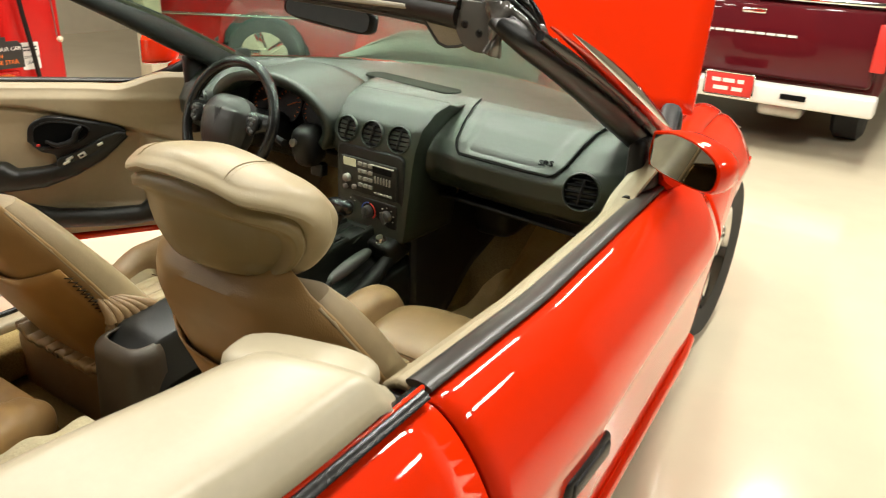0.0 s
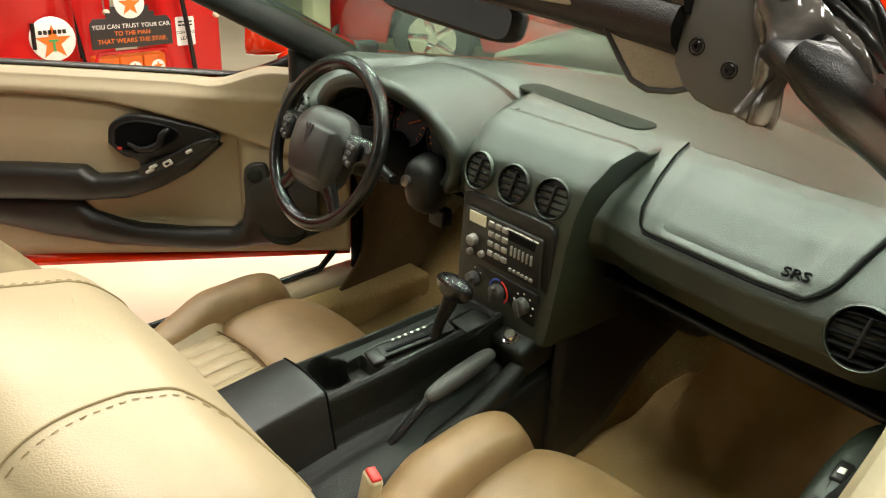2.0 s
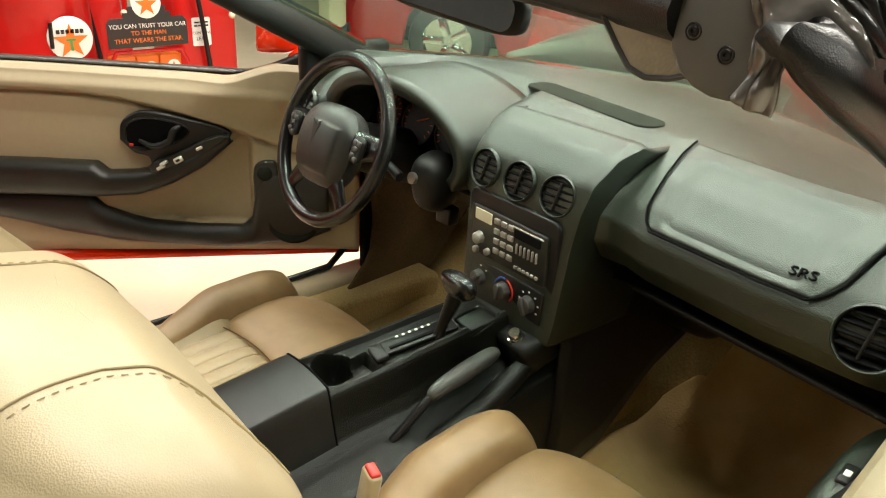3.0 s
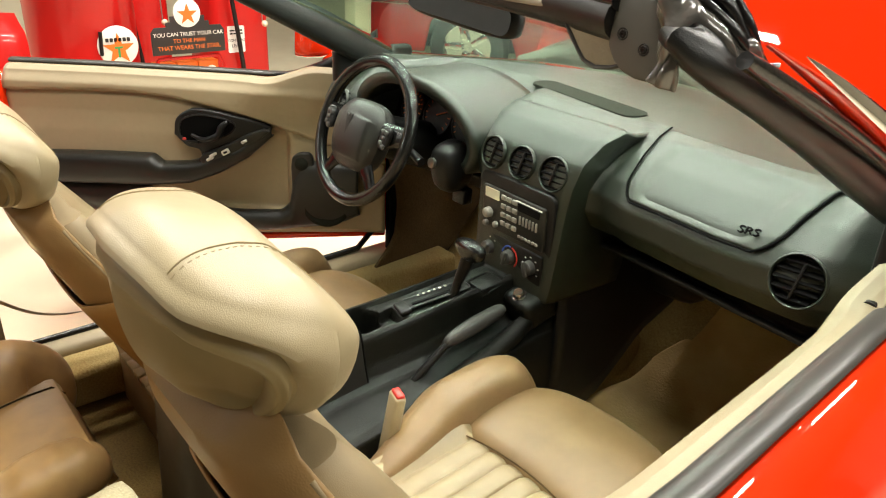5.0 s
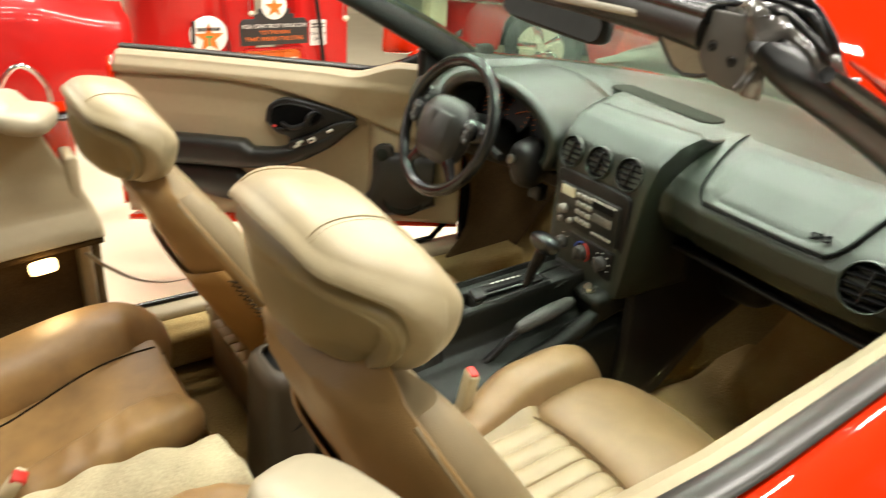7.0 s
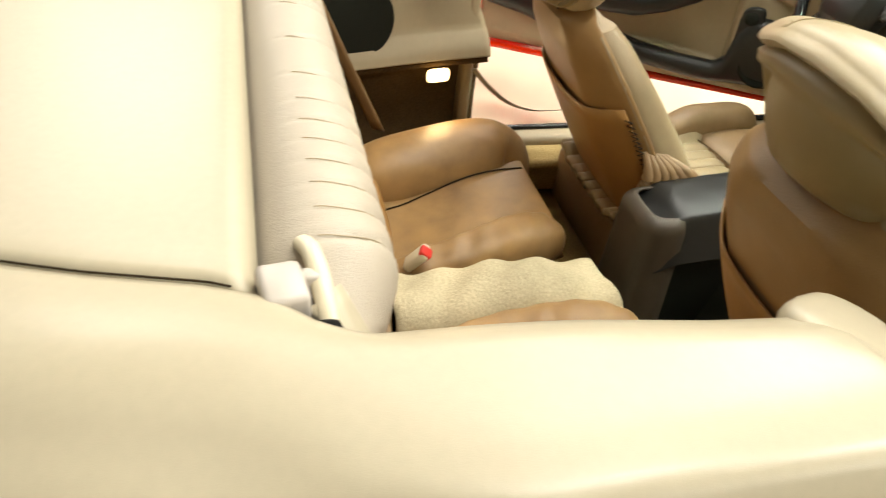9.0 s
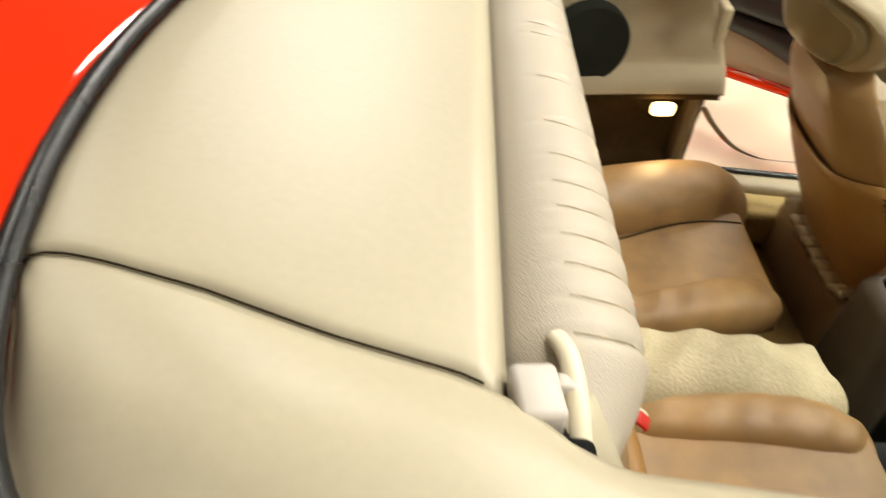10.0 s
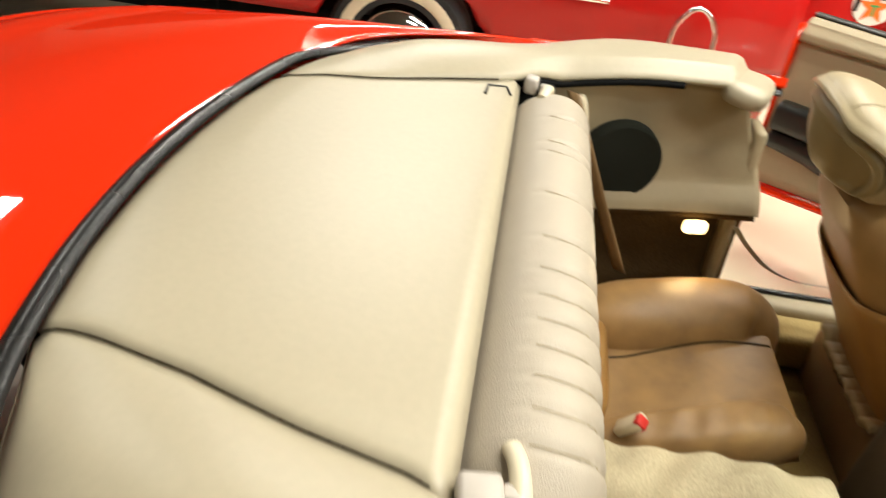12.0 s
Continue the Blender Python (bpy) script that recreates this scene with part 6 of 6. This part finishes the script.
    vis = [(-0.30, 0.035), (-0.05, 0.034), (-0.046, 0.034), (-0.035, 0.018), (-0.017, -0.002), (-0.004, -0.015), (0.013, -0.020), (0.035, -0.017), (0.053, -0.010), (0.060, -0.003), (0.052, 0.012), (0.046, 0.030), (0.030, 0.042), (-0.30, 0.046)]
    vm = frame_of((sx * 0.537, 1.448, 1.208), (1, 0.03 * sx, 0), (0, 0.10, 1))
    visor = part("sun_visor", slab([(x * sx, y) for x, y in vis][::-sx], 0.010, vm @ Matrix.Translation((0, 0, -0.010)), 0.003), VISOR, ws, "grey-beige sun visor folded up")
    part("visor_piping", tube([vm @ Vector((x * sx, y, -0.001)) for x, y in vis[2:12]], 0.0028, 6), GREY, visor, "dark piped visor edge")
MV = pose(0.150, 1.60, 1.196, -6, 9, 18)
rv = part("rear_view_mirror", pillow(0.215, 0.035, 0.056, 0.5, MV, 32), BLACK, ws, "black rear-view mirror under the header")
part("mirror_glass", slab(rounded(0.19, 0.042, 0.016), 0.002, MV @ Matrix.Translation((0, -0.0185, 0)) @ Matrix.Rotation(radians(90), 4, "X")), MIRROR, rv, "mirror glass")
part("mirror_stem", tube([(0.14, 1.61, 1.20), (0.10, 1.58, 1.235)], 0.010), BLACK, rv)
for wx in (-0.2, 0.30):
    part("wiper", tube([(wx, 2.615, 0.925), (wx + 0.08, 2.600, 0.935), (wx + 0.18, 2.575, 0.935)], [0.010, 0.008, 0.005], 8), BLACK, car, "black wiper arm")

# ---------------------------------------------------------------- other things in the room
def tailgate_truck():
    t = tagged(new("pickup_truck"), "maroon pickup truck with white rear bumper, parked beyond the bonnet", "truck")
    t.location = (0.02, 6.0, 0)
    part("tailgate", rbox(1.72, 0.10, 0.50, 0.03, Matrix.Translation((0, 0.05, 0.76))), MAROON, t, "maroon tailgate with white lettering bars")
    part("bed", rbox(1.84, 2.2, 0.66, 0.05, Matrix.Translation((0, 1.22, 0.76))), MAROON, t, "maroon bed sides")
    part("cab", rbox(1.70, 1.5, 1.3, 0.12, Matrix.Translation((0, 3.2, 1.15))), MAROON, t, "maroon cab")
    part("rail", rbox(1.86, 0.14, 0.03, 0.01, Matrix.Translation((0, 0.06, 1.04))), CHROME, t, "chrome strip along the bed edge")
    part("bumper", rbox(1.86, 0.16, 0.13, 0.02, Matrix.Translation((0, -0.10, 0.425))), WHITE, t, "white painted step bumper")
    part("bumper_hole", rbox(0.16, 0.02, 0.035, 0.005, Matrix.Translation((0.44, -0.185, 0.43))), BLACK_DEEP, t, "dark recess in the bumper")
    pl = part("plate", rbox(0.32, 0.02, 0.15, 0.008, Matrix.Translation((0.02, -0.20, 0.465))), PRINT_RED, t, "red dealer plate")
    for bx, bz, bw in ((-0.085, 0.490, 0.060), (-0.002, 0.490, 0.080), (0.078, 0.490, 0.044), (-0.050, 0.436, 0.100), (0.060, 0.436, 0.070)):
        part("plate_bar", rbox(bw, 0.003, 0.026, 0, Matrix.Translation((0.02 + bx, -0.2115, bz))), WHITE, pl, "white bar of writing")
    part("plate_frame", tube([(0.02 + x, -0.212, 0.465 + y) for x, y in rounded(0.33, 0.16, 0.02) + [rounded(0.33, 0.16, 0.02)[0]]], 0.006, 6), CHROME, pl)
    part("emblem", rbox(0.16, 0.01, 0.035, 0.008, Matrix.Translation((0.05, -0.005, 0.945))), CHROME, t, "bright emblem")
    part("lettering", bars([[2, 2, 2, 2, 2, 2, 2, 2, 2]], 0.62, 0.016, 0.1, Matrix.Translation((0.05, -0.005, 0.80)) @ Matrix.Rotation(radians(90), 4, "X"), 0.004), WHITE, t, "white lettering bars")
    for sx in (1, -1):
        part("tail_light", rbox(0.09, 0.05, 0.30, 0.01, Matrix.Translation((sx * 0.875, 0.0, 0.78))), PRINT_RED, t, "red tail light")
        part("rear_wheel", lathe([(0.1, -0.11), (0.30, -0.11), (0.34, -0.08), (0.34, 0.08), (0.30, 0.11), (0.1, 0.11)], 28, Matrix.Translation((sx * 0.72, 0.9, 0.34)) @ Matrix.Rotation(radians(90), 4, "Y")), TYRE, t, "black tyre")
    part("under_body", rbox(1.3, 2.0, 0.2, 0.02, Matrix.Translation((0, 1.2, 0.40))), BLACK_DEEP, t, "dark underbody and axle")
    part("hitch", rbox(0.30, 0.2, 0.12, 0.03, Matrix.Translation((0.33, 0.15, 0.30))), STEEL, t, "steel hitch")
    return t


tailgate_truck()


def side_car(name, label, x, y, turn, body_mat, whitewall, front=2.35):
    """A parked car seen from its side; its length runs along local x."""
    c = tagged(new(name), label, "car")
    c.matrix_basis = pose(x, y, 0, 0, 0, turn)
    low = 0.42 if whitewall else 0.26

    def f(u, v):
        px = lerp(-2.35, front, u)
        end = smooth(2.35, 1.9, -px) * smooth(front, front - 0.45, px)
        z = lerp(low, 0.98 - 0.10 * (1 - end), v)
        for wx in (-1.35, 1.35):
            d = 0.37 ** 2 - (px - wx) ** 2
            if d > 0:
                z = max(z, 0.33 + math.sqrt(d))
        yy = -0.90 + 0.10 * (1 - end) - 0.05 * math.sin(v * math.pi) + 0.12 * smooth(0.85, 1, v)
        return (px, yy, z)
    part("body", grid(f, 90, 16), body_mat, c, "", thick=0.03)
    part("deck", rbox(4.5, 1.55, 0.06, 0.03, Matrix.Translation((0, 0, 0.93))), body_mat, c)
    part("far_side", rbox(4.4, 0.06, 0.6, 0.03, Matrix.Translation((0, 0.85, 0.62))), body_mat, c)
    part("under_body", rbox(4.2, 1.5, 0.12, 0.02, Matrix.Translation((0, 0, 0.34))), BLACK_DEEP, c)
    part("cabin", loft([[(-1.1, -0.72, 0.95), (1.0, -0.72, 0.95), (1.0, 0.72, 0.95), (-1.1, 0.72, 0.95)], [(-0.75, -0.58, 1.36), (0.45, -0.58, 1.36), (0.45, 0.58, 1.36), (-0.75, 0.58, 1.36)]]), BLACK, c, "dark cabin glass")
    part("trim_strip", tube([(-2.2, -0.955, 0.66), (0, -0.965, 0.66), (2.2, -0.955, 0.66)], 0.012), CHROME, c, "chrome side strip")
    part("door_line", rbox(0.006, 0.012, 0.50, 0, Matrix.Translation((0.55, -0.945, 0.62))), BLACK_DEEP, c, "door gap")
    for wx in (-1.35, 1.35):
        m = Matrix.Translation((wx, -0.84, 0.325)) @ Matrix.Rotation(radians(90), 4, "X")
        w = part("wheel", lathe([(0.18, -0.10), (0.30, -0.10), (0.322, -0.07), (0.325, 0.0), (0.322, 0.06), (0.30, 0.09), (0.20, 0.095)], 40, m), TYRE, c, "black tyre with whitewall" if whitewall else "low black tyre")
        if whitewall:
            part("whitewall", lathe([(0.275, 0.094), (0.265, 0.099), (0.235, 0.100), (0.225, 0.096)], 40, m), CREAM, w, "cream whitewall band")
            part("hub_cap", lathe([(0.175, 0.085), (0.17, 0.10), (0.12, 0.125), (0.05, 0.14), (0, 0.142)], 32, m), CHROME, w, "domed chrome hub cap")
        else:
            rr = [lathe([(0.21, 0.10), (0.20, 0.05), (0.0, 0.04)], 32, m)]
            for k in range(5):
                rr.append(rbox(0.055, 0.15, 0.03, 0.008, m @ Matrix.Rotation(k * 2 * math.pi / 5 + 0.3, 4, "Z") @ Matrix.Translation((0, 0.12, 0.075))))
            part("rim", join(*rr), CHROME, w, "bright five-spoke rim")
    return c


side_car("classic_car", "red classic car with whitewall tyres and chrome strips", -3.30, -1.55, -90, DARKRED, True, 3.0).matrix_basis = pose(-3.12, -1.55, 0, 0, 0, 90)
side_car("parked_car", "dark red parked car with bright five-spoke wheels", -3.0, 6.46, 35, DARKRED, False)


def star_drum(x, y, turn):
    p = tagged(new("oil_drum"), "tall red steel drum with a round white star sign", "drum")
    p.matrix_basis = pose(x, y, 0, 0, 0, turn)
    part("drum", lathe([(0.0, 0.01), (0.275, 0.0), (0.285, 0.015), (0.275, 0.03), (0.275, 0.28), (0.284, 0.295), (0.275, 0.31), (0.275, 0.84), (0.286, 0.86), (0.286, 0.885), (0.27, 0.89), (0.265, 0.872), (0.0, 0.87)], 48), DARKRED, p, "glossy red drum with ribs")
    sg = part("round_sign", slab(disc(0.105, 40), 0.010, Matrix.Translation((0.09, -0.276, 0.60)) @ Matrix.Rotation(radians(90), 4, "X"), 0.003), WHITE, p, "white round sign with a red star")
    fm = Matrix.Translation((0.09, -0.2875, 0.585)) @ Matrix.Rotation(radians(90), 4, "X")
    part("star", slab(star(0.085), 0.002, fm), PRINT_ORANGE, sg, "red star")
    part("green_letter", join(slab([(-0.022, 0.014), (0.022, 0.014), (0.022, 0.004), (-0.022, 0.004)], 0.002, fm @ Matrix.Translation((0, 0, 0.002))), slab([(-0.006, 0.004), (0.006, 0.004), (0.006, -0.042), (-0.006, -0.042)], 0.002, fm @ Matrix.Translation((0, 0, 0.002)))), PRINT_GREEN, sg, "green letter T")
    for k in range(6):
        part("sign_bar", slab(rounded(0.017, 0.020, 0.003, 2), 0.001, Matrix.Translation((0.09 - 0.055 + k * 0.022, -0.2885, 0.634)) @ Matrix.Rotation(radians(90), 4, "X")), PRINT_BLACK, sg)
    part("pump_handle", tube([(0.0, -0.292, 0.56), (0.005, -0.295, 0.68)], 0.010, 8), BLACK, p, "black hose end")
    return p


def oil_pump(x, y, turn, label):
    p = tagged(new("petrol_pump"), label, "petrol pump", "old petrol pumps by the wall")
    p.matrix_basis = pose(x, y, 0, 0, 0, turn)
    part("base", rbox(0.42, 0.46, 0.10, 0.02, Matrix.Translation((0, 0, 0.05))), DARKRED, p)
    part("body", rbox(0.38, 0.42, 1.40, 0.05, Matrix.Translation((0, 0, 0.80)), 4), DARKRED, p, "glossy red pump body")
    part("hose", tube(spline([(-0.10, -0.24, 1.3), (-0.09, -0.26, 0.9), (-0.05, -0.26, 0.55), (-0.01, -0.24, 0.25)], 20), 0.014, 8), BLACK, p, "black hose")
    part("crank", lathe([(0.0, 0.0), (0.016, 0.004), (0.020, 0.02), (0.012, 0.035), (0.0, 0.038)], 14, Matrix.Translation((0.13, -0.25, 0.62)) @ Matrix.Rotation(radians(90), 4, "X")), CREAM, p, "small brass knob")
    part("chain", tube([(0.13, -0.222, 0.9), (0.13, -0.235, 0.63)], 0.004, 6), STEEL, p, "thin steel rod")
    return p


star_drum(-3.39, 1.95, 90)
oil_pump(-3.665, 2.91, 90, "red petrol pump with a white notice plate")
oil_pump(-3.95, 2.38, 90, "red petrol pump standing behind the can rack")


def can_rack(x, y, turn):
    r = tagged(new("can_rack"), "red wire rack of orange oil cans under a black sign", "display rack")
    r.matrix_basis = pose(x, y, 0, 0, 0, turn)
    fr = [tube([(sx * 0.20, 0, 0), (sx * 0.20, 0, 0.46), (sx * 0.17, 0, 0.52)], 0.010) for sx in (1, -1)]
    part("rack_frame", join(*fr, tube([(-0.17, 0, 0.52), (0.17, 0, 0.52)], 0.010), tube([(-0.20, 0, 0.30), (0.20, 0, 0.30)], 0.008), tube([(-0.2, 0.2, 0.0), (-0.2, 0.2, 0.46)], 0.010), tube([(0.2, 0.2, 0), (0.2, 0.2, 0.46)], 0.010), rbox(0.40, 0.22, 0.012, 0.003, Matrix.Translation((0, 0.1, 0.31)))), DARKRED, r, "red bent wire frame")
    bd = [(-0.205, 0.0), (0.205, 0.0), (0.205, 0.12), (0.185, 0.145), (0.12, 0.145), (0.12, 0.17), (0.095, 0.17), (0.095, 0.20), (-0.095, 0.20), (-0.095, 0.17), (-0.12, 0.17), (-0.12, 0.145), (-0.185, 0.145), (-0.205, 0.12)]
    fm = Matrix.Translation((0, -0.012, 0.545)) @ Matrix.Rotation(radians(90), 4, "X")
    b = part("sign_board", slab(bd, 0.012, fm, 0.002), PRINT_BLACK, r, "black stepped sign board")
    part("motto", words("YOU CAN TRUST YOUR CAR", 0.030, fm @ Matrix.Translation((0, 0.105, 0.013))), WHITE, b, "white lettering")
    part("motto_line", words("TO THE MAN", 0.030, fm @ Matrix.Translation((0, 0.070, 0.013))), PRINT_ORANGE, b, "red lettering")
    part("motto_line", words("THAT WEARS THE STAR.", 0.032, fm @ Matrix.Translation((0, 0.034, 0.013))), PRINT_ORANGE, b, "red lettering")
    part("top_disc", slab(disc(0.075, 32), 0.010, fm @ Matrix.Translation((0, 0.215, 0.004)), 0.002), WHITE, b, "white disc with a red star")
    part("star", slab(star(0.058), 0.002, fm @ Matrix.Translation((0, 0.208, 0.014))), PRINT_ORANGE, b)
    for k in (-1, 0, 1):
        can = part("oil_can", rbox(0.115, 0.09, 0.17, 0.006, Matrix.Translation((k * 0.122, 0.075, 0.405))), PRINT_ORANGE, r, "orange and white oil can")
        part("label_band", rbox(0.116, 0.091, 0.05, 0.003, Matrix.Translation((k * 0.122, 0.0745, 0.345))), WHITE, can, "white lower band")
        cm = Matrix.Translation((k * 0.122 + 0.012, 0.0285, 0.425)) @ Matrix.Rotation(radians(90), 4, "X")
        part("disc", slab(disc(0.036, 24), 0.002, cm), WHITE, can)
        part("star", slab(star(0.028), 0.002, cm @ Matrix.Translation((0, 0, 0.002))), PRINT_ORANGE, can)
    return r


can_rack(-3.06, 2.40, 90)
notice = tagged(new("notice_plate"), "white printed notice plate fixed to the red pump", "sign")
notice.matrix_basis = pose(-3.452, 2.865, 0.528, 90, 0, 90) @ Matrix.Diagonal((1.12, 1.12, 1, 1))
part("plate", slab(rounded(0.10, 0.145, 0.008), 0.004, Matrix.Identity(4)), WHITE, notice)
part("notice_words", join(words("CONTAINS", 0.020, Matrix.Translation((0.0, -0.006, 0.0045))), words("LEAD", 0.026, Matrix.Translation((0.0, -0.036, 0.0045)))), PRINT_BLACK, notice, "dark lettering")
part("notice_bars", bars([[3, 2, 3], [2, 4, 2]], 0.08, 0.008, 0.017, Matrix.Translation((0, 0.048, 0.0045))), PRINT_BLACK, notice)
post = tagged(part("white_post", rbox(0.16, 0.16, 3.5, 0.01, Matrix.Translation((-4.3, 4.35, 1.75))), CREAM, None, ""), "square cream post between floor and ceiling", "post", kind="structure")
hoop = tagged(new("chrome_stand"), "bent chrome tube stand on the showroom floor", "stand")
hoop.location = (-2.03, 0.985, 0)
part("hoop", tube(spline([(0.0, -0.085, 0.0), (0.0, -0.085, 0.54), (0.0, -0.066, 0.66), (0, 0.0, 0.715), (0, 0.066, 0.66), (0, 0.085, 0.54), (0, 0.085, 0.0)], 40), 0.010, 10), CHROME, hoop, "polished bent tube")
part("foot", rbox(0.16, 0.28, 0.02, 0.006, Matrix.Translation((0, 0, 0.01))), CHROME, hoop)
